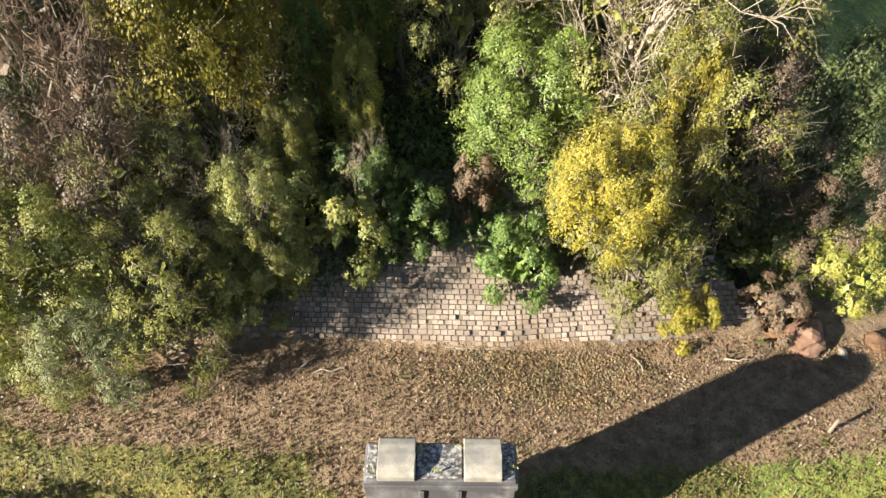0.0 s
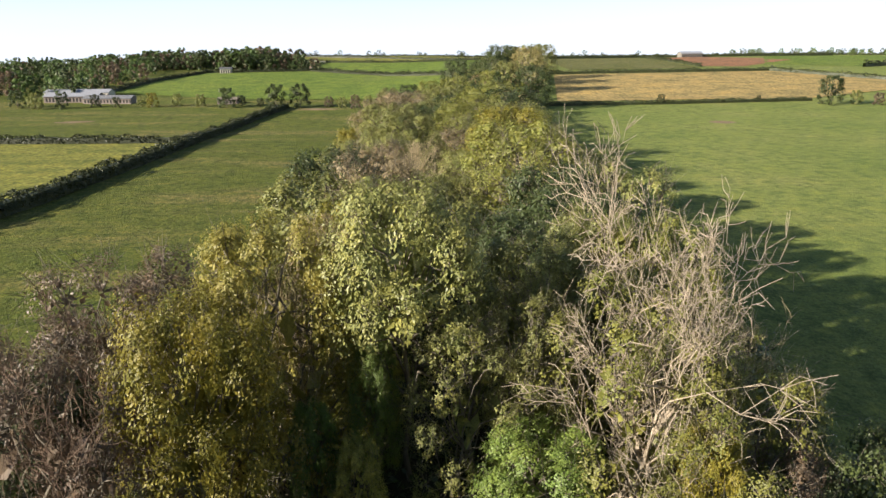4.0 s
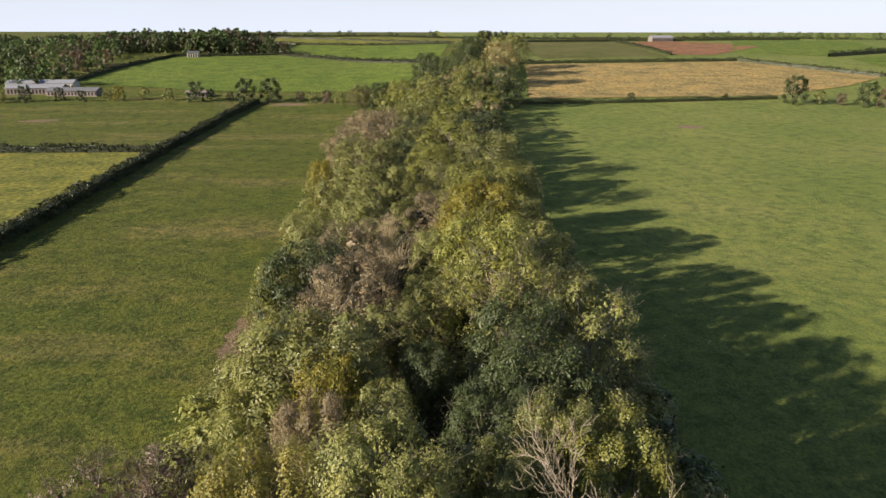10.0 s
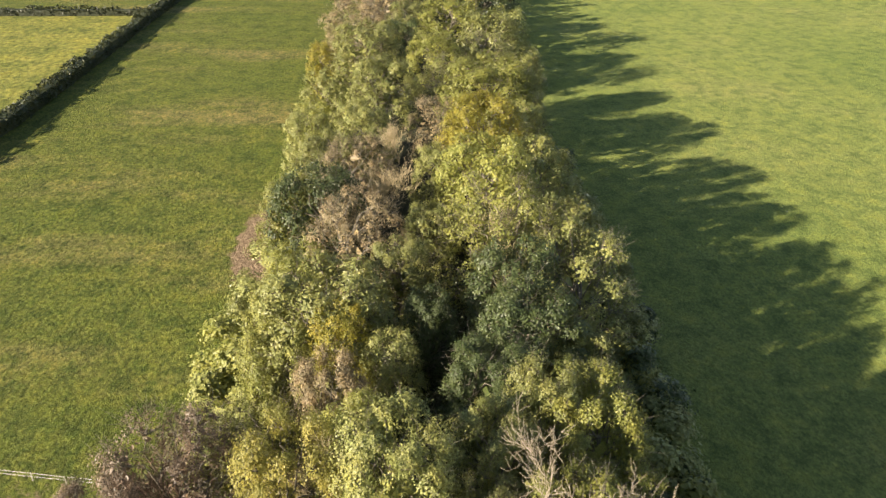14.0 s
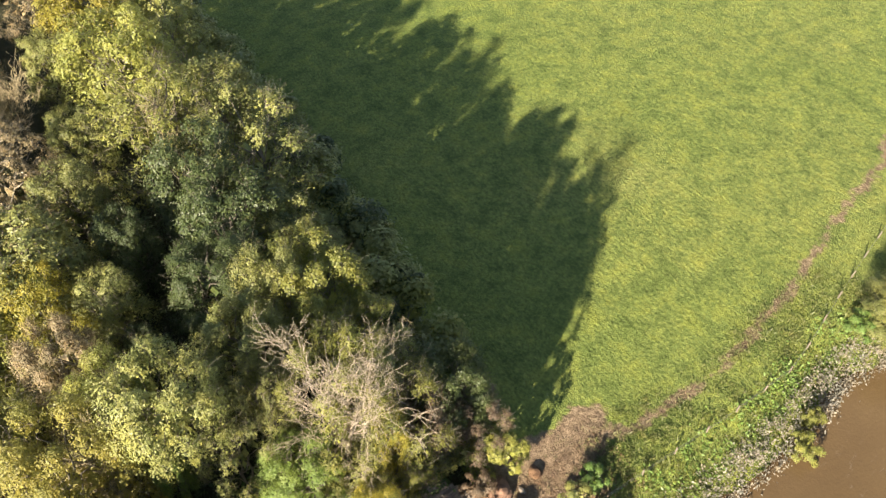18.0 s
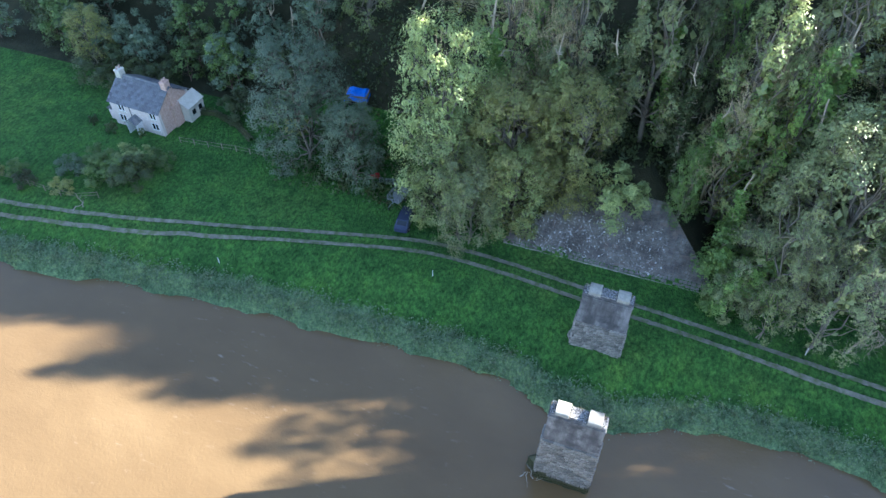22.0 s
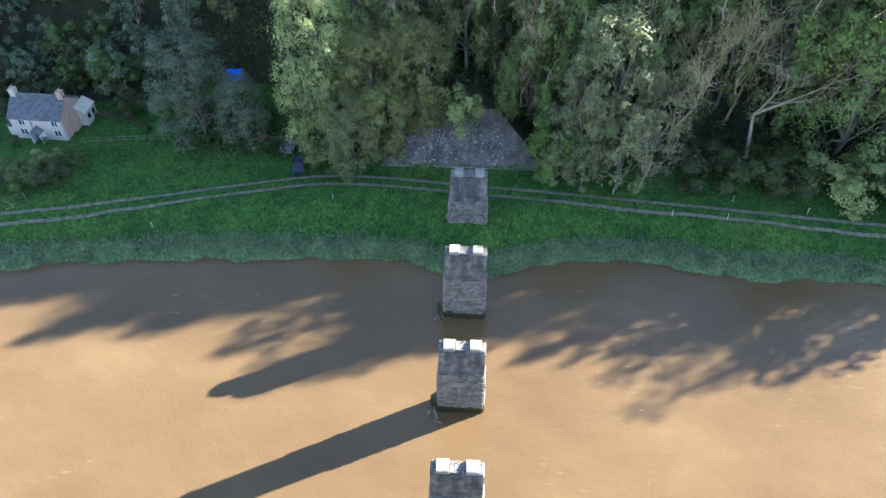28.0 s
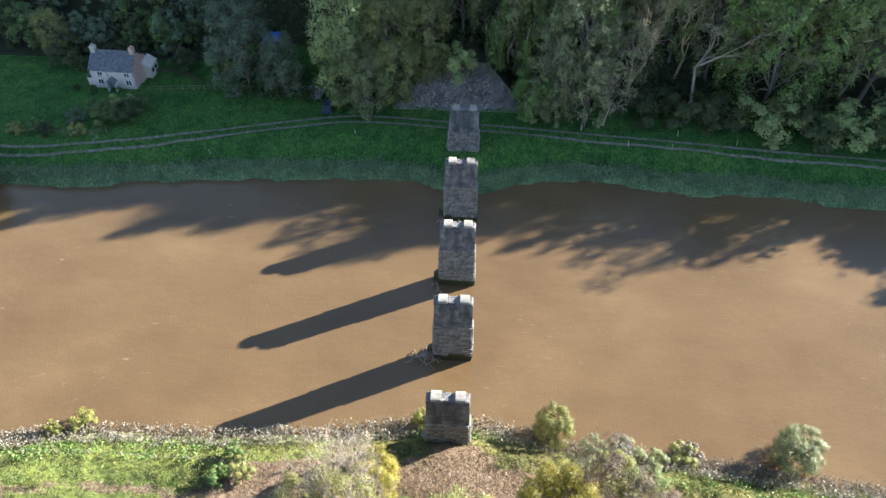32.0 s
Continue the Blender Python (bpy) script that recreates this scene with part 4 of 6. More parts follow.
    mid = [bm.verts.new(p) for p in ((hx - .1, -hy + .08, top - .9), (hx + (.85 if wet else .45), 0, top - .9), (hx - .1, hy - .08, top - .9))]
    tip = bm.verts.new((hx - .12, 0, top))
    for k in range(2):
        bm.faces.new((base[k], base[k + 1], mid[k + 1], mid[k]))
        bm.faces.new((mid[k], mid[k + 1], tip))
    bmesh.ops.subdivide_edges(bm, edges=bm.edges[:], cuts=3, use_grid_fill=True)
    for v in bm.verts:
        v.co += Vector([rng.uniform(-.04, .04) for _ in range(3)])
    part("cutwater", bm, M_STONE if not wet else M_ALGAE, root, "rough pointed cutwater")
    return root


PIERS = [(0.0, -.35, 3.4, False), (-14.15, WATER - .3, 3.4, True), (-27.7, WATER - .3, 3.6, True), (-41.45, WATER - .3, 3.7, True), (-55.4, -.15, 3.7, False)]
for (py, foot, split, wet), lab in zip(PIERS, (
        "ruined stone railway pier standing on the grassy river bank", "ruined stone railway pier in the river with driftwood caught on it", "ruined stone railway pier standing in brown water",
        "ruined stone railway pier in the river beside the bank", "ruined stone railway pier on grass beside a farm track")):
    pier(py, foot, split, wet, lab)


# ---- stone-pitched ends of the railway banks ----
def apron(name, y_foot, run, sign, x0, x1, top, size, parts, label, bend=None, mat=M_PITCH):
    """Pitched stones laid on the sloping end of a bank."""
    slope = math.atan2(1, run)
    root = thing(name, pose((x0 + x1) / 2, y_foot, 0), label, "stone revetment", kind="structure")
    rng = random.Random(9)
    cx = (x0 + x1) / 2
    bm = bmesh.new()
    hx = (x1 - x0) / 2
    cz, cy = math.sin(slope), math.cos(slope)
    Lmax = top / cz
    nrm = Vector((0, -sign * cz, cy))

    def at(u, s, lift):
        sag = float(bend(u + cx)) - y_foot if bend else 0
        return Vector((u, sign * s * cy + sag, s * cz)) + nrm * (lift + .05 * ripple(u, s, 1.6))
    rows = [[bm.verts.new(at(q * (hx - max(0, s) * cz * 1.3 + .1), s, .05)) for q in np.linspace(-1, 1, 25)] for s in np.linspace(-.3, Lmax, 9)]
    for ra, rb in zip(rows, rows[1:]):
        for k in range(24):
            bm.faces.new((ra[k], ra[k + 1], rb[k + 1], rb[k]))
    part("bedding", bm, M_JOINT, root, "dark earth-filled joints")
    turn = Euler((sign * slope, 0, 0)).to_quaternion()
    placed, verts, faces = 0, [], []
    corners = np.array([(-.5, -.5, -.5), (.5, -.5, -.5), (.5, .5, -.5), (-.5, .5, -.5), (-.455, -.445, .5), (.455, -.445, .5), (.455, .445, .5), (-.455, .445, .5)])
    quads = np.array([(4, 5, 6, 7), (0, 1, 5, 4), (1, 2, 6, 5), (2, 3, 7, 6), (3, 0, 4, 7)])
    flag = bpy.data.meshes.new("pitching_stone")
    fb = bmesh.new()
    fv = [fb.verts.new(c) for c in corners]
    for q in quads:
        fb.faces.new([fv[k] for k in q])
    fb.to_mesh(flag)
    fb.free()
    flag.materials.append(mat)
    s, row = 0.0, 0
    while s < Lmax:
        h = size * rng.uniform(.8, 1.1)
        lim = hx - 1.32 * s * cz
        u = -lim + rng.uniform(0, size)
        while u < lim:
            w = size * rng.uniform(.9, 1.7)
            if rng.random() > .06:
                lift = .07 + rng.uniform(-.05, .04)
                p = at(u + w / 2, s + h / 2, lift)
                sc = (w * rng.uniform(.86, .99), h * rng.uniform(.84, 1.0), .16)
                tw = turn @ Euler((rng.uniform(-.07, .07), rng.uniform(-.06, .06), rng.uniform(-.07, .07))).to_quaternion()
                if placed < parts and abs(u) < 7.5 and s < 3.4:
                    ob = new("pitching_stone", flag)
                    ob.parent = root
                    ob.matrix_local = Matrix.LocRotScale(p, tw, sc)
                    placed += 1
                else:
                    R = np.array(tw.to_matrix())
                    c = (corners * (1 + np.array([[rng.uniform(-.04, .04) for _ in range(3)] for _ in range(8)]))) * sc
                    faces.append(quads + 8 * len(verts))
                    verts.append(c @ R.T + np.array(p))
            u += w
        s += h
        row += 1
    rest = part("pitching_stones", mesh_of("pitching_stones", np.concatenate(verts), np.concatenate(faces), mat), None, root)
    rest["kind"] = "stuff"
    # kerb of larger stones along the foot
    u = -hx
    while u < hx:
        w = rng.uniform(.35, .75)
        ob = new("kerb_stone", rng.choice(STONES))
        ob.parent = root
        ob.location = at(u + w / 2, -.08 + rng.uniform(-.05, .05), .02)
        ob.scale = (w - .03, .3, .22)
        ob.rotation_euler = (0, 0, rng.uniform(-.06, .06))
        u += w


apron("stone_apron", 10.6, 1.05, 1, -16.3, 17.1, 6.2, .285, 290, "sloping apron of pitched stone at the end of a railway bank", foot_y)
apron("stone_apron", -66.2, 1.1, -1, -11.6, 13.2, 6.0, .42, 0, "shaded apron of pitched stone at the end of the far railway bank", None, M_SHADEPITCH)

# ---- trees on the north railway bank ----
G_BANK = "trees on the railway bank"
NAMES = {}
for _m, _w in ((M_ASH, "green"), (M_YELLOW, "bright yellow"), (M_GOLDGREEN, "yellow-green"), (M_BROWN, "brown"), (M_OLIVE, "olive green"), (M_DARK, "dark green"), (M_GREEN, "fresh green"), (M_WILLOW, "grey-green"), (M_HEDGE, "dark"), (M_PALEGOLD, "pale gold"), (M_RUST, "rusty brown"), (M_WOODGREEN, "soft green"), (M_TAWNY, "tawny"), (M_IVY, "ivy-green"), (M_BLUEGREY, "blue-grey")):
    NAMES[_m.name] = _w


def bank_tree(kind, x, y, top, mat=None, width=1.0, wood=None, where="on the railway bank", group=G_BANK):
    h = max(1.5, top - gz(x, y))
    bush = "bush" in kind
    if mat is None:
        lab = "leafless %s tree with bare pale branches %s" % ("twiggy" if "twiggy" in kind else "dead", where)
    else:
        lab = "%s autumn %s with %s leaves %s" % ("thinning" if "sparse" in kind else "dense", "bush" if bush else "tree", NAMES[mat.name], where)
    return plant(kind, x, y, h, mat, lab, "bush" if bush else "tree", group, width, "bush" if bush else "tree", wood)


for row in (
    # the end of the bank, west to east
    ("fan", -15.2, 14.2, 21.5, None, .55, M_TWIG), ("near_sparse", -15.6, 14.4, 19.5, M_BROWN, .62), ("bare_twiggy", -17.6, 24.8, 20.5, None, .9, M_TWIG), ("near_sparse", -17.8, 24.8, 19.4, M_BROWN, .8), ("near", -22.6, 21, 14.5, M_DARK, .75), ("near", -19.6, 23, 13.5, M_DARK, .7), ("near_sparse", -23, 14, 12, M_BROWN, .9), ("near_sparse", -23.5, 24.5, 14, M_BROWN, .8), ("near_sparse", -26, 28, 10, M_BROWN, .9),
    ("near_high", -10.4, 15.6, 20.2, M_YELLOW, .55), ("near", -8.4, 21.4, 22.2, M_PALEGOLD, .66), ("fan", -7.2, 20.2, 23.2, None, .45, M_STRAWTWIG), ("near_high", -2, 20.6, 24, M_OLIVE, .66), ("near", -5.2, 26.5, 20, M_GOLDGREEN, .6),
    ("near", -3.7, 20.2, 17, M_ASH, .4), ("near", -4.1, 16.8, 13.6, M_GOLDGREEN, .4), ("near_sparse", .6, 19.2, 18.2, M_OLIVE, .75), ("near", 4.3, 24.8, 20.5, M_OLIVE, .78), ("near_sparse", 3.6, 20.4, 19.5, M_OLIVE, .6), ("near", 4.0, 16.6, 14.2, M_ASH, .95),
    ("near_sparse", 8.6, 18.2, 20.6, M_GOLDGREEN, .85), ("near", 10.6, 14.6, 15.2, M_YELLOW, .38), ("gaunt", 8.3, 16.2, 22, None, .8), ("fan", 12.6, 17, 19.5, None, .6, M_STRAWTWIG), ("near_sparse", 11.8, 15.6, 17.5, M_GOLDGREEN, .8), ("fan", 8.2, 17.2, 28, None, .6), ("near", 10.8, 19, 17.5, M_OLIVE, .6),
    ("near_sparse", -12.6, 9, 9.4, M_GOLDGREEN, .85), ("near", -17.8, 9, 10.4, M_GOLDGREEN, .85), ("near_sparse", -15.6, 7.4, 7.4, M_WILLOW, .9), ("near", -8.6, 12.4, 10.2, M_OLIVE, .6), ("near_bush", -5.6, 13.6, 8.7, M_OLIVE, .8), ("near", -7.2, 15, 11.6, M_GOLDGREEN, .5), ("near_bush", -9.8, 11.4, 5.2, M_OLIVE, .85), ("near_sparse", -14, 13, 12, M_OLIVE, .7), ("near_sparse", -12.2, 14.6, 13.6, M_OLIVE, .6), ("fan", -10.2, 12.8, 12.6, None, .5), ("near_sparse", -20.5, 10.5, 10.5, M_ASH, .9), ("near", -6.4, 18.5, 14.5, M_GREEN, .42),
    ("near_bush", 3.6, 12.4, 6.4, M_GREEN, .72), ("near_sparse", 9.4, 11.6, 12, M_GOLDGREEN, .55), ("near_bush", 10.4, 13.1, 6.8, M_GOLDGREEN, .8), ("near_bush", 12.4, 11.2, 3.2, M_YELLOW, .75), ("near_sparse", 13.4, 16, 14, M_BROWN, .75), ("near", 17.6, 17.5, 13.5, M_DARK, .7), ("near_bush", 16.8, 11.6, 3.4, M_BROWN, .8), ("near_bush", 20.2, 13.4, 5.5, M_GOLDGREEN, .8), ("near_sparse", 19, 15, 9.5, M_BROWN, .8),
    ("near_bush", -3.6, 15.0, 9.2, M_IVY, .7), ("fan", -3.4, 14.2, 10.5, None, .5), ("near_bush", 1.6, 15.2, 8.4, M_BROWN, .5), ("near_bush", -1.4, 13.9, 7.4, M_IVY, .7), ("near_bush", 7.8, 15, 9.5, M_OLIVE, .9),
    # along the bank
    ("near", 11.1, 27.6, 20.5, M_GOLDGREEN, .75), ("near", 7.8, 28, 21.3, M_OLIVE, .6), ("near", 4.8, 32.5, 20, M_DARK, .9), ("mid", 8.6, 38.5, 20.5, M_DARK, .85), ("mid", 8.2, 45.5, 21, M_DARK, .8), ("near", -7.4, 31, 20, M_RUST, .6), ("mid", -7.6, 38, 19.8, M_YELLOW, .55), ("mid", -9.4, 42.5, 20.5, M_OLIVE, 1.05), ("mid", -12.8, 39, 16.5, M_GOLDGREEN, .75),
    ("near_bush", -17.5, 33, 10, M_OLIVE, 1.1), ("near", -15.8, 30, 14, M_OLIVE, .7), ("near_sparse", -12.5, 28, 18, M_GOLDGREEN, .7), ("mid", -3, 36, 18.5, M_OLIVE, .7), ("mid", 0, 42, 18.5, M_DARK, .7), ("near_sparse", 13.2, 23, 16.5, M_GOLDGREEN, .78), ("near_sparse", 13.6, 32, 16, M_OLIVE, .75), ("mid", 12.6, 37, 17, M_OLIVE, .72), ("near", -2, 31, 16.5, M_DARK, .5),
    ("near_bush", 18.4, 24, 7, M_OLIVE, 1.2), ("near_bush", 18.8, 31, 7.5, M_DARK, 1.2), ("mid_bush", 19.4, 39, 7.5, M_OLIVE, 1.2), ("mid_bush", -19.5, 38, 7, M_OLIVE, 1.1), ("mid_bush", -19, 46, 8, M_GOLDGREEN, 1), ("mid", -14.6, 48, 15, M_GOLDGREEN, .8),
    ("mid", -13, 65, 19.8, M_DARK, .85), ("mid", -16.8, 68.5, 17, M_GOLDGREEN, .65), ("bare_twiggy", -5.8, 69, 20.8, None, 1.2, M_STRAWTWIG), ("mid_sparse", -7.7, 57, 20.8, M_RUST, 1.0), ("bare_twiggy", -8.5, 60, 20.5, None, .9, M_STRAWTWIG), ("mid", 7, 67, 22.6, M_GOLDGREEN, 1.0), ("mid_sparse", 7.3, 54.5, 23, M_GOLDGREEN, 1.0), ("bare_twiggy", 6.5, 53, 22.5, None, .8, M_STRAWTWIG),
    ("mid_sparse", 14.2, 49, 20.5, M_OLIVE, .9), ("mid", 13.6, 58, 19, M_OLIVE, .9), ("mid", -3, 50, 19, M_OLIVE, .9), ("mid", 0, 60, 18, M_OLIVE, .8), ("mid", -14.2, 56, 15, M_GOLDGREEN, .75), ("mid_bush", 20, 48, 8, M_OLIVE, 1.2), ("mid_bush", 20.5, 58, 8, M_DARK, 1.2), ("mid_bush", -19.6, 57, 7.5, M_OLIVE, 1), ("mid_bush", 20.5, 68, 8, M_OLIVE, 1.2),
    ("mid_sparse", -9.2, 75.5, 19.5, M_RUST, 1.0), ("mid", -13, 80, 18, M_OLIVE, .9), ("bare_twiggy", -4.4, 84, 20.5, None, 1.0, M_STRAWTWIG), ("mid", 7.3, 82, 23, M_YELLOW, .95), ("mid", 14, 75, 19, M_OLIVE, .9), ("mid", 1, 76, 18.5, M_OLIVE, .9), ("mid", 13, 91, 19, M_OLIVE, .9), ("mid_sparse", 1, 93, 19.5, M_RUST, 1.0), ("mid", -15.5, 86, 16, M_GOLDGREEN, .8), ("mid_bush", 20, 82, 8, M_OLIVE, 1.2), ("mid", -10, 93, 18.5, M_OLIVE, .9),
):
    bank_tree(*row)

golden = plant("near_high", 6.6, 13.2, 11, M_YELLOW, "bright yellow ash tree leaning out over a stone apron", "tree", G_BANK, .58, turn=40)
golden.rotation_euler = (radians(17), 0, radians(8))
for x, yy, h, mat in ((16.5, 21, 8, M_OLIVE), (16.8, 27.5, 9, M_GOLDGREEN), (17, 35, 9, M_OLIVE), (17.2, 43, 9, M_DARK), (17.6, 53, 9.5, M_OLIVE), (17.5, 63, 9.5, M_GOLDGREEN), (17.5, 73, 9.5, M_OLIVE), (17.5, 87, 9, M_OLIVE), (17.5, 96, 9.5, M_DARK),
                      (-16.5, 43, 9, M_OLIVE), (-17.5, 52, 9, M_GOLDGREEN), (-18, 61, 8, M_OLIVE), (-17.5, 73, 8, M_OLIVE), (-16, 93, 9, M_OLIVE)):
    bank_tree("mid_bush", x, yy, h + .3, mat, 1.25)
wild = random.Random(11)
for row in (
    # the next hundred metres of the bank
    ("mid", 10, 107.7, 21, M_GOLDGREEN, 1.3), ("mid", -7.6, 111.5, 20, M_OLIVE, 1.15), ("mid_sparse", 2.5, 117, 19.5, M_OLIVE, 1.0), ("mid", -19.9, 102, 14, M_OLIVE, .8), ("mid", 15.5, 118, 17.5, M_OLIVE, .9), ("mid", 19, 134, 16, M_OLIVE, .9), ("mid", 1.5, 128, 21, M_GOLDGREEN, 1.15), ("mid_sparse", 11, 131, 20, M_OLIVE, 1.0), ("mid", -12.7, 140, 20, M_OLIVE, 1.15), ("hill", -5, 145, 19.5, M_DARK, 1.0),
    ("mid", -23.7, 148, 14, M_YELLOW, .6), ("mid_sparse", -19.3, 156, 17, M_TAWNY, .8), ("hill", 6, 162, 21, M_GOLDGREEN, 1.6), ("hill", 14, 152, 19.5, M_OLIVE, 1.1), ("mid_sparse", -17.5, 170, 19, M_RUST, 1.3), ("hill", -5, 168, 19, M_OLIVE, 1.2), ("hill", 15.5, 185, 21, M_DARK, 1.3), ("hill", -2, 185, 19.5, M_DARK, 1.1), ("mid_sparse", -13.8, 192, 20, M_RUST, 1.5), ("hill", 8, 198, 21, M_GOLDGREEN, 1.2), ("hill", -2.6, 207, 21.5, M_OLIVE, 1.4), ("mid_sparse", -15.5, 209, 18.5, M_RUST, 1.5),
    ("hill", 19, 205, 17, M_DARK, 1.1), ("hill", 19, 168, 17, M_OLIVE, 1.0), ("hill", -20, 126, 14, M_OLIVE, .9), ("hill", -21, 183, 14, M_OLIVE, 1.0), ("hill", -21, 114, 12, M_GOLDGREEN, .9),
):
    bank_tree(*row)
# the clump where the bank meets the hill
for x, yy, top, mat, w in ((38, 335, 25, M_DARK, 1.15), (17, 331, 23, M_GOLDGREEN, .95), (27, 352, 27, M_OLIVE, 1.0), (8, 385, 27, M_DARK, .95), (1, 410, 28, M_DARK, 1.0), (24, 420, 32, M_DARK, 1.0), (44, 415, 34, M_TAWNY, 1.05), (50, 455, 36, M_OLIVE, 1.0), (30, 460, 36, M_DARK, 1.0), (62, 490, 37, M_OLIVE, 1.05), (-33, 362, 14, M_OLIVE, 1.3), (-22, 350, 16, M_DARK, 1.2), (-12, 342, 18, M_GOLDGREEN, 1.1)):
    bank_tree("hill", x, yy, top, mat, w, where="at the hill foot", group="trees at the end of the bank")
y = 216.0
spots = []
while y < 430:
    for side in (-18, -11, -4, 4, 11, 18):
        if wild.random() < .92 - (.3 if abs(side) > 8 else 0):
            x = float(axis_x(y)) + side + wild.uniform(-2, 2)
            spots.append((x, y + wild.uniform(-2.5, 2.5), wild.uniform(8.5, 13) + max(0, 9.2 - gz(x, y)) - (4 if abs(side) > 15 else 0), wild.choice([0, 0, 1, 1, 2, 3, 4])))
    y += 10.5
far_wood("bank_wood", spots, [M_OLIVE, M_GOLDGREEN, M_OLIVE, M_DARK, M_RUST], "olive and yellow autumn trees along the far railway bank", HILL_TREES)
# the line goes on as a belt of trees up the hill
spots = []
for k in range(24):
    yy = 430 + k * 12
    for side in (-9, 6):
        spots.append((float(axis_x(yy)) + side + wild.uniform(-4, 4) + (yy - 430) * .03, yy, wild.uniform(10, 15), wild.randrange(4)))
far_wood("tree_belt", spots, [M_OLIVE, M_DARK, M_GOLDGREEN, M_HEDGE], "belt of mixed autumn trees climbing the hill")

# ---- trees of the valley beyond ----
G_FAR = "far hedgerow trees"
for x, yy, h, mat in ((-99, 388, 13, M_DARK), (-86, 390, 13, M_DARK), (-128, 392, 11, M_DARK), (-122, 400, 6, M_HEDGE), (-145, 398, 7, M_OLIVE), (-160, 402, 7, M_OLIVE), (-172, 396, 8, M_YELLOW), (-180, 400, 6, M_OLIVE), (-192, 394, 6, M_HEDGE), (-206, 398, 7, M_HEDGE), (-222, 392, 9, M_DARK), (-236, 390, 9, M_OLIVE), (-250, 396, 10, M_DARK), (-110, 396, 5, M_HEDGE), (-70, 392, 6, M_BROWN), (-62, 388, 6, M_OLIVE), (-54, 384, 7, M_BROWN), (-46, 378, 7, M_OLIVE), (-38, 372, 8, M_BROWN), (-30, 366, 9, M_BROWN), (-24, 352, 9, M_OLIVE), (-20, 340, 9, M_OLIVE),
                    (190, 352, 14, M_DARK), (107, 358, 5, M_HEDGE), (203, 352, 7, M_OLIVE), (212, 348, 6, M_BROWN), (222, 343, 12, M_DARK), (230, 340, 9, M_BROWN), (238, 333, 9, M_BROWN), (246, 330, 8, M_OLIVE), (255, 325, 8, M_BROWN), (266, 320, 9, M_OLIVE), (160, 366, 3.5, M_HEDGE)):
    plant("far", x, yy, h, mat, "%s tree in a far field hedge" % NAMES[mat.name], "tree", G_FAR, 1.0)
MIX = [M_DARK, M_IVY, M_IVY, M_DARK, M_BROWN]
spots = []
for k in range(190):
    x, yy = wild.uniform(-325, -128), wild.uniform(668, 745)
    if not (x > -150 and yy > 690):
        spots.append((x, yy, wild.uniform(8, 15) + 3 * math.exp(-((x + 195) / 30) ** 2), wild.randrange(5)))
far_wood("hilltop_wood", spots, MIX, "dark mixed wood on a hilltop above green fields")
spots = []
for k in range(330):
    x, yy = wild.uniform(-520, -228), wild.uniform(430, 760)
    if x < -220 - (yy - 400) * .15:
        spots.append((x, yy, wild.uniform(9, 15), wild.randrange(5)))
far_wood("valley_wood", spots, MIX, "mixed autumn wood in the valley beside a farm")
spots = []
centres = [-190, -170, -150, -95, -88, -40, 12, 120, 150, 175, 235, 300, 345]
for k in range(40):
    x = wild.choice(centres) + wild.gauss(0, 7)
    spots.append((x, 905 - abs(x) * .12 + wild.uniform(-15, 15), wild.uniform(3.5, 8.5), wild.choice([0, 2, 3])))
far_wood("skyline_trees", spots, MIX, "scattered dark trees along the skyline")
spots = []
for k in range(110):
    x = wild.uniform(345, 820)
    spots.append((x, 880 - (x - 330) * .25 + wild.uniform(-30, 40), wild.uniform(5, 9), wild.choice([0, 1, 2])))
far_wood("ridge_wood", spots, MIX, "dark wood along the eastern ridge")
spots = [(wild.uniform(-900, -330), wild.uniform(820, 1150), wild.uniform(9, 15), wild.randrange(4)) for k in range(150)]
far_wood("west_ridge_wood", spots, MIX, "dark wood along the western ridge")

# ---- the wood on the far bank ----
G_WOOD = "trees of the riverside wood"
for x, yy, top, mat in ((-6, -74.5, 20, M_GREEN), (-9.5, -77, 25, M_GREEN), (-3.5, -76.5, 22, M_DARK), (-13.5, -73, 22, M_DARK), (-17, -78, 28, M_GREEN), (5, -77, 24, M_DARK), (-22, -76, 27, M_DARK), (11, -75, 23, M_WOODGREEN), (17, -77, 26, M_GREEN), (-27, -79, 29, M_GREEN), (-1, -80, 26, M_GREEN), (29, -79, 24, M_DARK), (-34, -74, 25, M_DARK), (-11, -71, 15, M_GREEN), (47, -80, 17, M_DARK), (-48, -76, 25, M_GREEN)):
    plant("ivy_pole", x, yy, top - gz(x, yy), mat, "straight pale trunk wrapped in %s ivy in the riverside wood" % NAMES[mat.name], "tree", G_WOOD, 1.25)
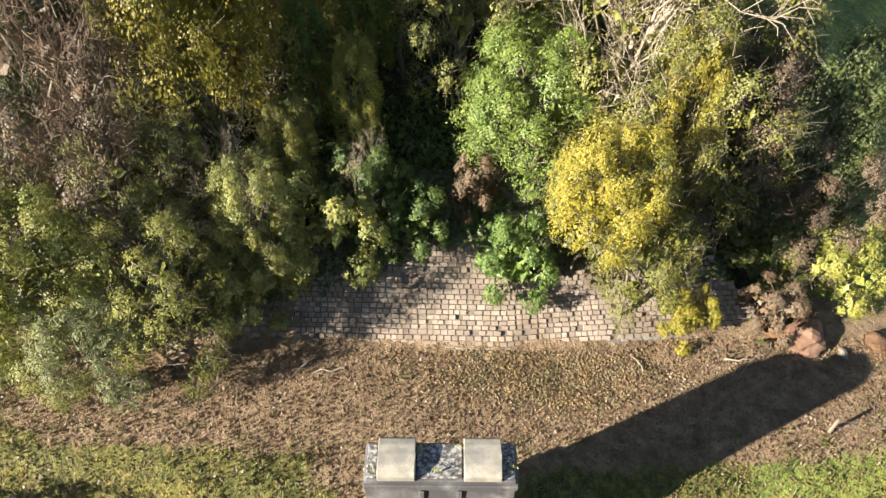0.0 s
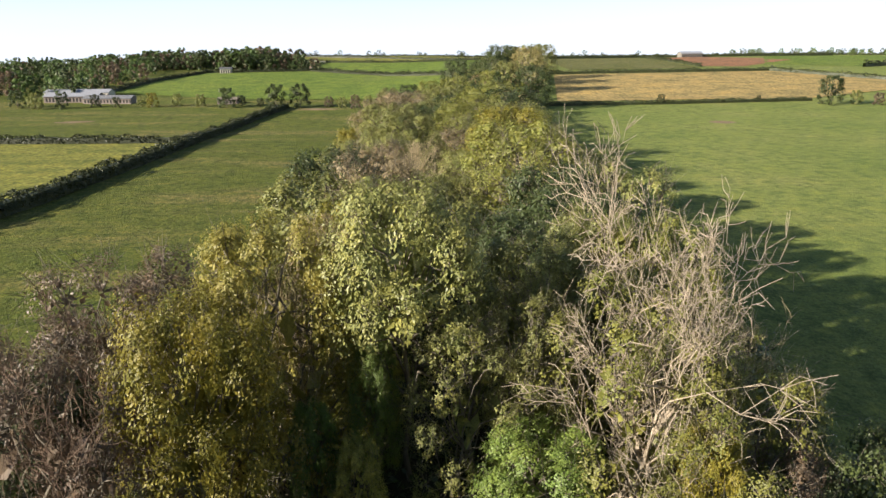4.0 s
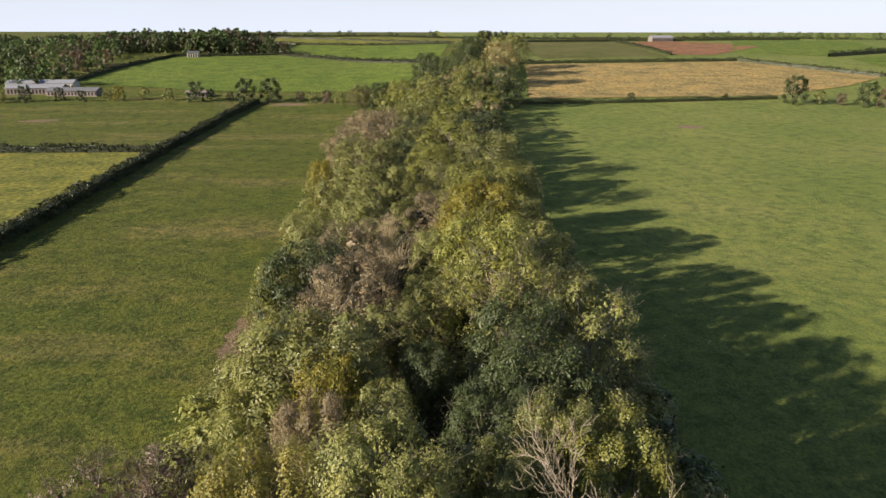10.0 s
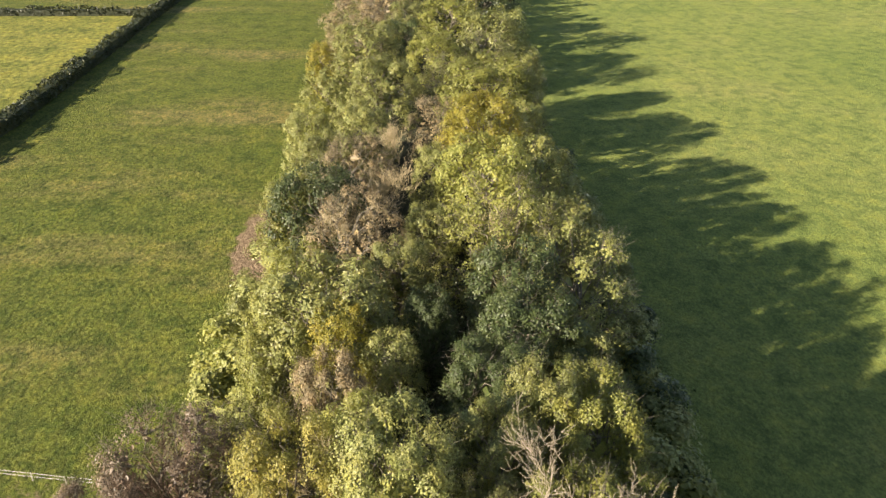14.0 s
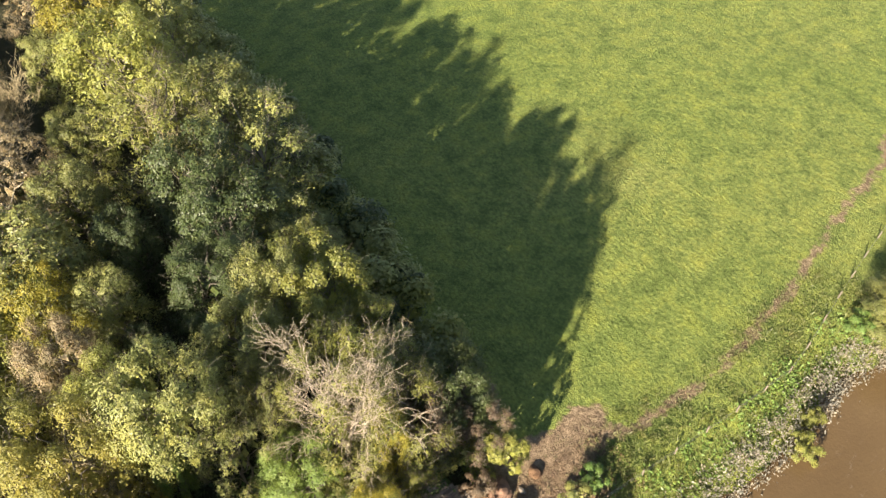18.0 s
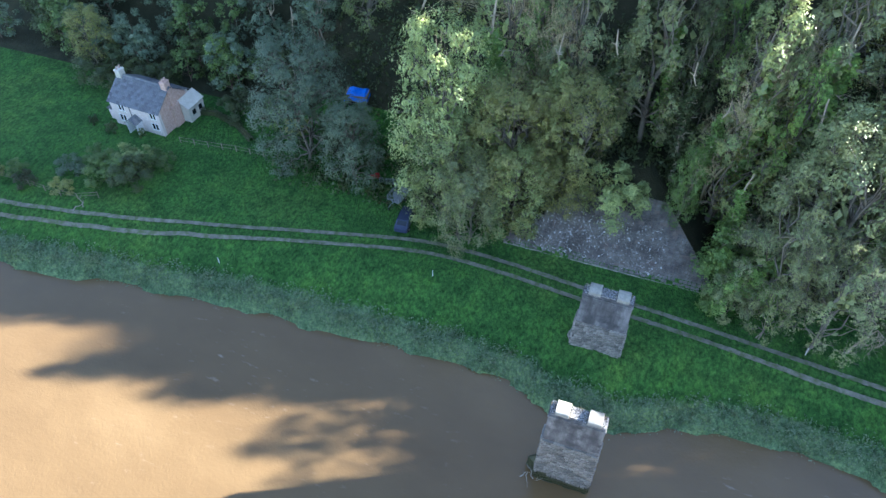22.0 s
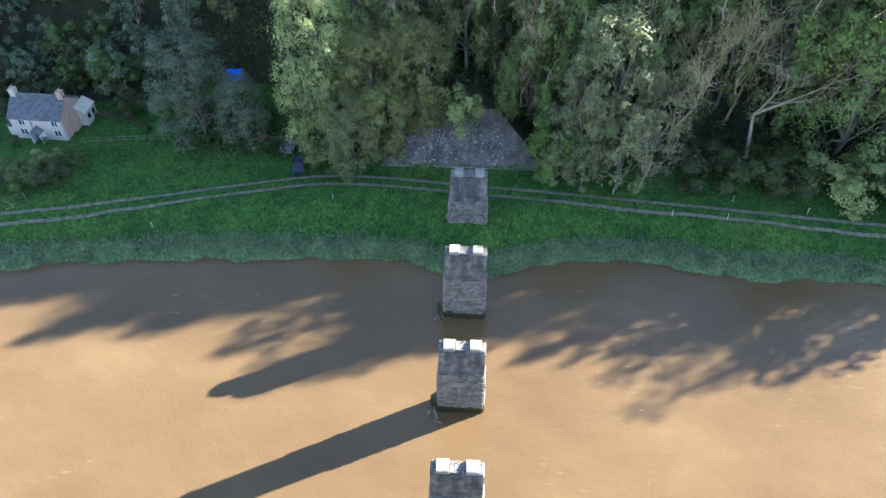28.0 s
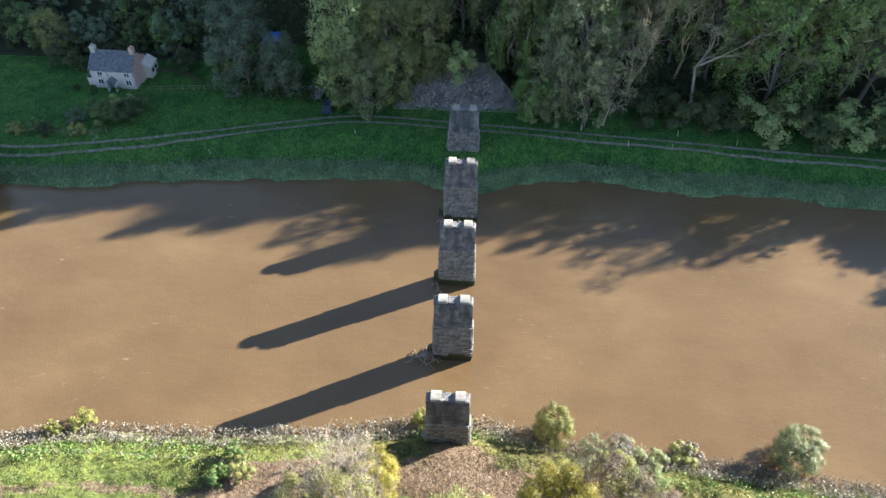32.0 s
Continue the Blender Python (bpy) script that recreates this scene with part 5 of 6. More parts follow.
for row in (
    ("wood", 22.5, -70.2, 25, M_WOODGREEN, .78), ("wood", 42.5, -72.5, 17, M_BLUEGREY, 1.2), ("wood", 34.5, -70, 12, M_BLUEGREY, 1.0), ("wood", 21, -67, 16, M_WOODGREEN, .9), ("wood", 14.5, -70, 19.5, M_OLIVE, .95), ("wood", 8, -72, 20, M_OLIVE, 1.0),
    ("wood", 13, -67.5, 13, M_WOODGREEN, .85), ("wood", 8, -69.8, 11.5, M_OLIVE, .85), ("mid_bush", -13.5, -68, 8, M_GREEN, 1.1), ("mid_bush", 2, -70.5, 10.5, M_WOODGREEN, .9), ("wood", -5, -71.5, 15, M_GREEN, .6), ("wood_sparse", -15.5, -65.5, 17, M_WILLOW, .95), ("mid_bush", -13, -66, 7, M_GREEN, .9), ("wood_sparse", -21.5, -62, 14.5, M_WILLOW, .9),
    ("wood", -19, -69, 24, M_WILLOW, .85), ("wood", 17.8, -64.5, 13, M_WILLOW, .95), ("wood_sparse", -27, -68, 18, M_WILLOW, .85), ("wood_sparse", -18, -64.5, 14, M_WILLOW, .9), ("wood_sparse", -16, -61.5, 9, M_WOODGREEN, .8), ("mid_bush", -12.6, -64.5, 5, M_WILLOW, .9), ("bare", -25, -63, 14, None, .8), ("fan", -31, -73, 27, None, .6, M_STRAWTWIG),
    ("fan", 14, -79, 29, None, .6, M_STRAWTWIG), ("bare", 20, -84, 29, None, .9, M_STRAWTWIG), ("fan", -8, -78, 29, None, .5, M_STRAWTWIG), ("bare", -12, -83, 29, None, .7), ("tall", -3, -80, 27, M_DARK, .6), ("tall", -14, -76, 26, M_GREEN, .6), ("tall", 3, -84, 30, M_DARK, .7), ("tall", -6, -88, 33, M_GREEN, .6),
    ("mid_bush", -33, -66, 5, M_DARK, 1.5), ("mid_bush", -40, -65, 5, M_DARK, 1.5), ("mid_bush", -47, -64, 5, M_DARK, 1.5), ("mid_bush", -54, -63, 6, M_WOODGREEN, 1.5), ("mid_bush", -61, -62, 6, M_DARK, 1.5), ("mid_bush", -68, -61, 6, M_WOODGREEN, 1.5), ("mid_bush", -75, -60, 6, M_DARK, 1.5), ("gaunt", 57, -92, 18, None, .7), ("gaunt", 46, -86, 20, None, .6),
):
    bank_tree(*row, where="in the riverside wood", group=G_WOOD)
# a dead tree leaning out of the wood
leaning = plant("gaunt", -41.5, -70.5, 23, None, "leaning dead tree with a pale bare trunk and forked limbs", "tree", G_WOOD, 1.15, turn=0)
leaning.rotation_euler = (radians(6), radians(-24), 0)
glade = random.Random(29)
x = -138.0
while x < -28:
    yy = -70.5 - glade.uniform(0, 5) - (7 if x > -52 else 0)
    bank_tree(glade.choice(["wood", "tall", "tall", "wood_sparse"]), x, yy, glade.uniform(25, 33), glade.choice([M_WILLOW, M_WILLOW, M_WOODGREEN, M_DARK, M_GREEN]), glade.uniform(.7, .95), where="in the riverside wood", group=G_WOOD)
    x += glade.uniform(4.5, 8.5)
for x, yy, top, mat in ((-24, -73, 31, M_WILLOW), (-9, -76, 33, M_WOODGREEN), (1, -80, 35, M_WILLOW), (10, -79, 32, M_WILLOW), (18, -80, 33, M_WOODGREEN), (-15, -80, 36, M_WILLOW)):
    bank_tree("tall", x, yy, top, mat, .75, where="in the riverside wood", group=G_WOOD)
for k in range(66):
    x, yy = glade.uniform(-85, 58), -glade.uniform(70, 104)
    if (x > 30 and yy > -84) or (abs(x) < 10 and yy > -79) or (x < -30 and yy > -77):
        continue
    mat = glade.choice([M_DARK, M_WILLOW, M_WOODGREEN, M_WILLOW, M_GREEN, M_GOLDGREEN])
    kind = glade.choice(["wood_sparse", "wood_sparse", "tall", "bare", "fan", "ivy_pole", "ivy_pole", "wood"])
    bank_tree(kind, x, yy, gz(x, yy) + glade.uniform(17, 24), None if kind in ("bare", "fan") else mat, glade.uniform(.75, 1.0) * (.6 if kind == "fan" else 1), M_STRAWTWIG if kind in ("bare", "fan") else None, where="in the riverside wood", group=G_WOOD)
spots = [(wild.uniform(-130, 60), -wild.uniform(100, 150), wild.uniform(20, 27), wild.randrange(4)) for k in range(110)]
far_wood("hillside_wood", spots, [M_DARK, M_WOODGREEN, M_HEDGE, M_WILLOW], "dense wood on the steep hillside behind the river", HILL_TREES)
spots = [(wild.uniform(42, 112), -wild.uniform(82, 100), wild.uniform(4.5, 9), wild.randrange(4)) for k in range(70)]
far_wood("cottage_trees", spots, [M_DARK, M_BLUEGREY, M_BLUEGREY, M_IVY], "dark bushes and small trees close behind the cottage", HILL_TREES)
spots = []
for k in range(95):
    x = wild.uniform(-215, -84)
    yy = float(np.interp(x, FAR_X, FAR_Y)) - 24 - wild.uniform(0, 26)
    spots.append((x, yy, max(11, 24 - gz(x, yy)) + wild.uniform(-6, 3), wild.randrange(4)))
far_wood("river_wood", spots, [M_DARK, M_WOODGREEN, M_WILLOW, M_GREEN], "tall wood along the bend of the river", HILL_TREES)
spots = [(wild.uniform(45, 150), -wild.uniform(98, 140), wild.uniform(12, 17), wild.randrange(4)) for k in range(80)]
far_wood("cottage_wood", spots, [M_DARK, M_BLUEGREY, M_HEDGE, M_IVY], "dark wood rising behind the cottage", HILL_TREES)

# ---- cottage on the far bank ----
def cottage():
    root = thing("cottage", pose(67.4, -69.6, 0, 0, 0, -3), "small stone cottage with slate roof and two chimneys", "house")
    W, D, E, R = 4.15, 6.4, 3.9, 6.1     # half width, depth, eaves, ridge
    z0 = -.6
    openings = [(-3.0, 2.5, 1.15, 1.1), (2.3, 2.5, 1.15, 1.1), (-2.9, .7, 1.25, 1.25), (2.6, .7, 1.25, 1.25)]

    def front_wall():
        """The wall to the river, with real openings."""
        xs = sorted({-W, W, *[c - w / 2 for c, z, w, h in openings], *[c + w / 2 for c, z, w, h in openings], -.35, .55})
        zs = sorted({z0, E, *[z for c, z, w, h in openings], *[z + h for c, z, w, h in openings], 2.05})
        holes = [(c - w / 2, c + w / 2, z, z + h) for c, z, w, h in openings] + [(-.35, .55, z0, 2.05)]
        bm = bmesh.new()
        for a, b in zip(xs, xs[1:]):
            for c, d in zip(zs, zs[1:]):
                mx, mz = (a + b) / 2, (c + d) / 2
                if not any(h[0] < mx < h[1] and h[2] < mz < h[3] for h in holes):
                    box(bm, a, -.45, c, b, 0, d)
        bmesh.ops.remove_doubles(bm, verts=bm.verts[:], dist=.001)
        return bm
    part("wall", front_wall(), M_WALLSTONE, root, "coursed pale stone front wall")
    part("wall", boxes((-W, -D, z0, W, -D + .45, E)), M_WALLSTONE, root)
    for s in (-1, 1):
        bm = bmesh.new()
        a, b = s * W, s * (W - .45)
        L, Rr = [[bm.verts.new((x, y, z)) for y, z in ((-.45, z0), (-.45, E), (-D / 2, R - .12), (-D + .45, E), (-D + .45, z0))] for x in (a, b)]
        bm.faces.new(L), bm.faces.new(Rr[::-1])
        for k in range(5):
            bm.faces.new((L[k], Rr[k], Rr[(k + 1) % 5], L[(k + 1) % 5]))
        bmesh.ops.recalc_face_normals(bm, faces=bm.faces[:])
        part("wall", bm, M_WALLSTONE if s > 0 else M_BRICK, root, "stone gable wall" if s > 0 else "pink brick gable wall")
    # slated roof: courses of slates on two slopes
    rng = random.Random(4)
    slate = bpy.data.meshes.new("slate")
    bm = boxes((-.5, 0, 0, .5, 1, 1))
    bm.to_mesh(slate)
    bm.free()
    slate.materials.append(M_SLATE)
    run, rise = D / 2 + .25, R - E + .16
    sl, ang = math.hypot(run, rise), math.atan2(rise, run)
    for s in (1, -1):
        m = pose(0, -D / 2 + s * run, E - .1) @ (pose(0, 0, 0, 0, 0, 180) if s > 0 else Matrix.Identity(4)) @ pose(0, 0, 0, math.degrees(ang))
        roof = part("roof", boxes((-W - .2, 0, -.1, W + .2, sl, 0)), M_SLATE, root, "grey slate roof slope with lichen")
        roof.matrix_local = m
        rows, cols = 9, 16
        for r in range(rows):
            for c in range(cols):
                ob = new("slate", slate)
                ob.parent = roof
                w = (2 * W + .4) / cols
                x = -W - .2 + w * (c + .5) + (w / 2 if r % 2 and c < cols - 1 else 0)
                ob.matrix_local = Matrix.LocRotScale((x, r * sl / rows - .04, .004 + rng.uniform(0, .008)), Euler((radians(-1.5), 0, rng.uniform(-.01, .01))), (w - .02, sl / rows + .06, .025))
    part("ridge", boxes((-W - .22, -D / 2 - .16, R + .02, W + .22, -D / 2 + .16, R + .17), bevel=.05), M_SLATE, root, "dark ridge tiles")
    for s in (-1, 1):
        ch = part("chimney", boxes((s * (W - .35) - .42, -D / 2 - .5, R - .7, s * (W - .35) + .42, -D / 2 + .5, R + 1.0), (s * (W - .35) - .48, -D / 2 - .56, R + .82, s * (W - .35) + .48, -D / 2 + .56, R + .95), bevel=.02), M_BRICK if s < 0 else M_CREAM, root, "orange brick chimney stack" if s < 0 else "pale chimney stack")
        for q in (-.24, .24):
            bm = bmesh.new()
            tube(bm, (s * (W - .35), -D / 2 + q, R + .98), (s * (W - .35), -D / 2 + q, R + 1.4), .13, .1)
            part("chimney_pot", bm, M_BRICK, ch)
    part("chimney_breast", boxes((-W - .35, -D / 2 - .8, z0, -W + .02, -D / 2 + .8, 3.4), (-W - .25, -D / 2 - .5, 3.4, -W + .02, -D / 2 + .5, R - .2), bevel=.03), M_BRICK, root, "pinkish brick chimney breast on the gable")
    for c, z, w, h in openings:
        win = part("window", boxes((c - w / 2 - .06, -.02, z - .08, c + w / 2 + .06, .1, z)), M_CREAM, root, "stone window sill")
        part("window_frame", boxes((c - w / 2, -.1, z, c - w / 2 + .13, -.02, z + h), (c + w / 2 - .13, -.1, z, c + w / 2, -.02, z + h), (c - w / 2, -.1, z, c + w / 2, -.02, z + .13), (c - w / 2, -.1, z + h - .13, c + w / 2, -.02, z + h), (c - .06, -.095, z, c + .06, -.025, z + h)), M_WHITE, win, "white painted casement")
        for s in (-1, 1):
            part("pane", boxes((c + (s - 1) * w / 4 + .08, -.075, z + .1, c + (s + 1) * w / 4 - .08, -.06, z + h - .1)), M_GLASS, win, "dark window glass")
    door = part("door", boxes((-.33, -.22, z0, .53, -.14, 2.03), bevel=.01), M_NAVY, root, "dark front door")
    part("door_handle", boxes((.38, -.14, .85, .46, -.08, .97)), M_STEEL, door)
    porch = part("porch", boxes((-.75, 0, z0, -.62, 1.25, 1.9), (.82, 0, z0, .95, 1.25, 1.9)), M_WHITE, root, "white gabled porch")
    bm = bmesh.new()
    for s in (-1, 1):
        box(bm, -.07, -.02, -.03, 1.25, 1.45, .03, pose(.1, 0, 2.62) @ (pose(0, 0, 0, 0, 38, 0) if s > 0 else pose(0, 0, 0, 0, 180 - 38, 0)))
    part("porch_roof", bm, M_SLATE, porch, "dark slate porch roof")
    part("drainpipe", boxes((.72, .01, z0, .8, .09, E)), M_RUBBER, root, "black drainpipe")
    # lean-to behind the gable and a low outshot
    bm = bmesh.new()
    x0, x1, y0, y1 = -W - 1.5, -W - .002, -D - .9, -D + 2.3
    lo, hi = [[bm.verts.new((x, y, z)) for x, y, z in ((x0, y0, a), (x1, y0, b), (x1, y1, b), (x0, y1, a))] for a, b in ((z0, z0), (2.35, 3.3))]
    bm.faces.new(lo[::-1]), bm.faces.new(hi)
    for k in range(4):
        bm.faces.new((lo[k], lo[(k + 1) % 4], hi[(k + 1) % 4], hi[k]))
    ext = part("extension", bm, M_CREAM, root, "cream-painted lean-to extension")
    part("extension_roof", boxes((-.15, -.15, 0, 1.85, 3.35, .08)), M_CREAM, ext, "pale lean-to roof").matrix_local = pose(x0, y0, 2.36, 0, -32.3, 0)
    for k in (0, 1):
        part("extension_window", boxes((x0 - .03, y0 + .5 + k * 1.4, .9, x0 + .03, y0 + 1.2 + k * 1.4, 1.7)), M_GLASS, ext)
    shed = part("outshot", boxes((W - .02, -3.6, z0, W + 1.5, -.6, 1.7), bevel=.02), M_WALLSTONE, root, "low stone outshot")
    part("outshot_roof", boxes((W - .02, -3.75, 1.72, W + 1.65, -.45, 1.82)), M_SLATE, shed)


cottage()


# ---- things round the cottage and the far bank ----
def car(x, y, turn, mat, label):
    root = thing("car", pose(x, y, gz(x, y) + .02, 0, 0, turn), label, "car")
    bm = bmesh.new()
    prof = [(-2.0, .35), (-2.05, .75), (-1.9, .98), (-1.25, 1.05), (-.75, 1.48), (.95, 1.5), (1.6, 1.05), (2.0, .9), (2.05, .35)]
    L, R = [[bm.verts.new((px, s * .82 * (1 if pz < 1.1 else .86), pz)) for px, pz in prof] for s in (-1, 1)]
    bm.faces.new(L), bm.faces.new(R[::-1])
    for k in range(len(prof)):
        q = (k + 1) % len(prof)
        bm.faces.new((L[k], R[k], R[q], L[q]))
    bmesh.ops.recalc_face_normals(bm, faces=bm.faces[:])
    bmesh.ops.bevel(bm, geom=bm.edges[:], offset=.06, segments=2, affect="EDGES")
    part("body", bm, mat, root)
    part("windscreen", boxes((-.36, -.62, -.012, .36, .62, .012)), M_GLASS, root).matrix_local = pose(-1.03, 0, 1.28, 0, -41, 0)
    part("rear_window", boxes((-.3, -.6, -.012, .3, .6, .012)), M_GLASS, root).matrix_local = pose(1.3, 0, 1.3, 0, 34, 0)
    for s in (-1, 1):
        part("side_window", boxes((-.7, s * .76 - .015, 1.08, .95, s * .76 + .015, 1.4)), M_GLASS, root)
        part("headlight", boxes((-2.06, s * .6 - .15, .68, -2.0, s * .6 + .15, .82)), M_WHITE, root)
    for wx in (-1.25, 1.25):
        for s in (-1, 1):
            bm = bmesh.new()
            tube(bm, (wx, s * .68, .31), (wx, s * .88, .31), .31, .31, 14)
            wh = part("wheel", bm, M_RUBBER, root)
            bm = bmesh.new()
            tube(bm, (wx, s * .87, .31), (wx, s * .9, .31), .18, .18, 10)
            part("rim", bm, M_STEEL, wh)


car(25.6, -65.0, 95, M_NAVY, "dark blue car parked on grass beside the farm track")


def stock_trailer(x, y, turn):
    root = thing("livestock_trailer", pose(x, y, gz(x, y), 0, 0, turn), "small open trailer with tubular steel sides under trees", "trailer")
    part("deck", boxes((-1.5, -.85, .5, 1.5, .85, .58)), M_STEEL, root)
    for s in (-1, 1):
        for z in (.75, .95, 1.15, 1.35):
            part("rail", boxes((-1.5, s * .83 - .02, z, 1.5, s * .83 + .02, z + .05)), M_STEEL, root)
        for px in (-1.48, -.5, .5, 1.48):
            part("upright", boxes((px - .025, s * .83 - .025, .55, px + .025, s * .83 + .025, 1.42)), M_STEEL, root)
        bm = bmesh.new()
        tube(bm, (0, s * .88, .3), (0, s * 1.05, .3), .3, .3, 14)
        part("wheel", bm, M_RUBBER, root)
    part("drawbar", boxes((1.5, -.04, .42, 2.6, .04, .5)), M_STEEL, root)
    part("jockey_wheel", boxes((2.5, -.06, 0, 2.6, .06, .45)), M_RUBBER, root)


stock_trailer(28.0, -69.0, 80)


def sheeted_load(x, y, turn):
    root = thing("covered_trailer", pose(x, y, gz(x, y), 0, 0, turn), "flat trailer covered by a bright blue plastic sheet in the wood", "trailer")
    rng = random.Random(3)
    bm = bmesh.new()
    bmesh.ops.create_grid(bm, x_segments=14, y_segments=10, size=1)
    for v in bm.verts:
        ex = max(abs(v.co.x), abs(v.co.y))
        v.co = Vector((v.co.x * 1.7, v.co.y * 1.15, 1.75 - .95 * max(0, (ex - .72) / .28) ** 1.3 + .12 * math.sin(v.co.x * 5) + rng.uniform(-.05, .05)))
    bmesh.ops.solidify(bm, geom=bm.faces[:], thickness=.02)
    part("sheet", bm, M_BLUE, root, "bright blue creased plastic sheet")
    part("bed", boxes((-1.6, -1.0, .6, 1.6, 1.0, 1.5)), M_POST, root)
    for wx in (-.8, .8):
        for s in (-1, 1):
            bm = bmesh.new()
            tube(bm, (wx, s * .9, .35), (wx, s * 1.1, .35), .35, .35, 14)
            part("wheel", bm, M_RUBBER, root)


sheeted_load(38.4, -80.2, 10)


def barrow(x, y):
    root = thing("red_barrow", pose(x, y, gz(x, y), 0, 0, 30), "small red hand cart standing under a tree", "cart")
    bm = boxes((-.6, -.4, .35, .6, .4, .75))
    for v in bm.verts:
        if v.co.z < .5:
            v.co.x *= .7
            v.co.y *= .7
    bmesh.ops.bevel(bm, geom=bm.edges[:], offset=.03, segments=1, affect="EDGES")
    part("tub", bm, M_RED, root)
    for s in (-1, 1):
        part("handle", boxes((.4, s * .35 - .02, .5, 1.2, s * .35 + .02, .55)), M_STEEL, root)
        part("leg", boxes((.3, s * .3 - .02, 0, .36, s * .3 + .02, .4)), M_STEEL, root)
    bm = bmesh.new()
    tube(bm, (-.6, -.05, .2), (-.6, .05, .2), .2, .2, 12)
    part("wheel", bm, M_RUBBER, root)


barrow(32.3, -71.2)


def hurdle(x, y, turn):
    root = thing("metal_hurdle", pose(x, y, gz(x, y), 0, 0, turn), "galvanised metal sheep hurdle standing on grass", "hurdle")
    for z in (.1, .3, .5, .7, .9, 1.05):
        part("bar", boxes((-.95, -.02, z, .95, .02, z + .04)), M_STEEL, root)
    for px in (-.95, 0, .95):
        part("upright", boxes((px - .025, -.025, 0, px + .025, .025, 1.1)), M_STEEL, root)


hurdle(30.5, -70.8, 10)
hurdle(28.8, -71.0, -5)


def fence(name, line, gap, rails, high, mat, label, rail_mat, thick=.05):
    pts = np.array(line, float)
    d = np.concatenate([[0], np.cumsum(np.hypot(*np.diff(pts, axis=0).T))])
    n = max(2, int(d[-1] / gap) + 1)
    s = np.linspace(0, d[-1], n)
    xs, ys = np.interp(s, d, pts[:, 0]), np.interp(s, d, pts[:, 1])
    root = thing(name, pose(xs[0], ys[0], gz(xs[0], ys[0])), label, "fence")
    rng = random.Random(n)
    o = Vector((xs[0], ys[0], gz(xs[0], ys[0])))
    posts = []
    for x, y in zip(xs, ys):
        p = Vector((x, y, gz(x, y))) - o
        posts.append(p)
        bm = bmesh.new()
        tube(bm, p - Vector((0, 0, .3)), p + Vector((rng.uniform(-.05, .05), rng.uniform(-.05, .05), high)), thick * 1.25, thick, 7)
        part("post", bm, mat, root)
    for h in rails:
        for a, b in zip(posts, posts[1:]):
            bm = bmesh.new()
            r = .012 if rail_mat is M_WIRE else .03
            tube(bm, a + Vector((0, 0, h)), b + Vector((0, 0, h)), r, r, 4)
            part("rail" if r > .02 else "wire", bm, rail_mat, root)


fence("river_fence", [(18, 5.6), (27, 5.3), (42, 5), (51, 5.2), (68, 10), (82, 13.5), (98, 20), (108, 24)], 3.9, (.5, 1.0), 1.15, M_POST, "wooden posts and wire along the river bank", M_WIRE, .07)
fence("paddock_fence", [(-62, 41), (-45, 39.2), (-31, 37.2)], 3.4, (.55, 1.0), 1.1, M_CREAM, "pale post and wire fence across a meadow corner", M_WIRE, .045)
fence("garden_fence", [(60.5, -69.0), (52, -70), (42, -70.5)], 2.0, (.4, .95), 1.05, M_POST, "weathered post and rail garden fence", M_POST, .05)
fence("lane_fence", [(84, -54.5), (76, -55), (67, -54.6), (64, -56)], 2.4, (.5, .95), 1.0, M_POST, "short weathered fence beside the farm track", M_POST, .05)
for x, yy in ((-29, -57.5), (-36.5, -56.9), (-48, -58.5), (-21, -61.2), (-38, -60.5)):
    ob = thing("marker_post", pose(x, yy, gz(x, yy)), "pale thin marker post in grass", "post", "marker posts beside the track")
    bm = bmesh.new()
    tube(bm, (0, 0, -.2), (.12, 0, 1.25), .05, .045, 7)
    part("shaft", bm, M_CREAM, ob)
for x, yy, h in ((-10.2, -65.2, 1.0), (44.5, -52.5, 1.0), (19.5, -58.2, 1.0)):
    ob = thing("marker_post", pose(x, yy, gz(x, yy)), "short white post in grass", "post", "marker posts beside the track")
    bm = bmesh.new()
    tube(bm, (0, 0, -.2), (0, .05, h), .05, .04, 7)
    part("shaft", bm, M_WHITE, ob)

hedge([(63.5, -75.2), (59.5, -76.2), (55, -74.8), (51.5, -72.6)], .9, .8, 30, .2, M_HEDGE, "low dark hedge curving round a garden lawn")
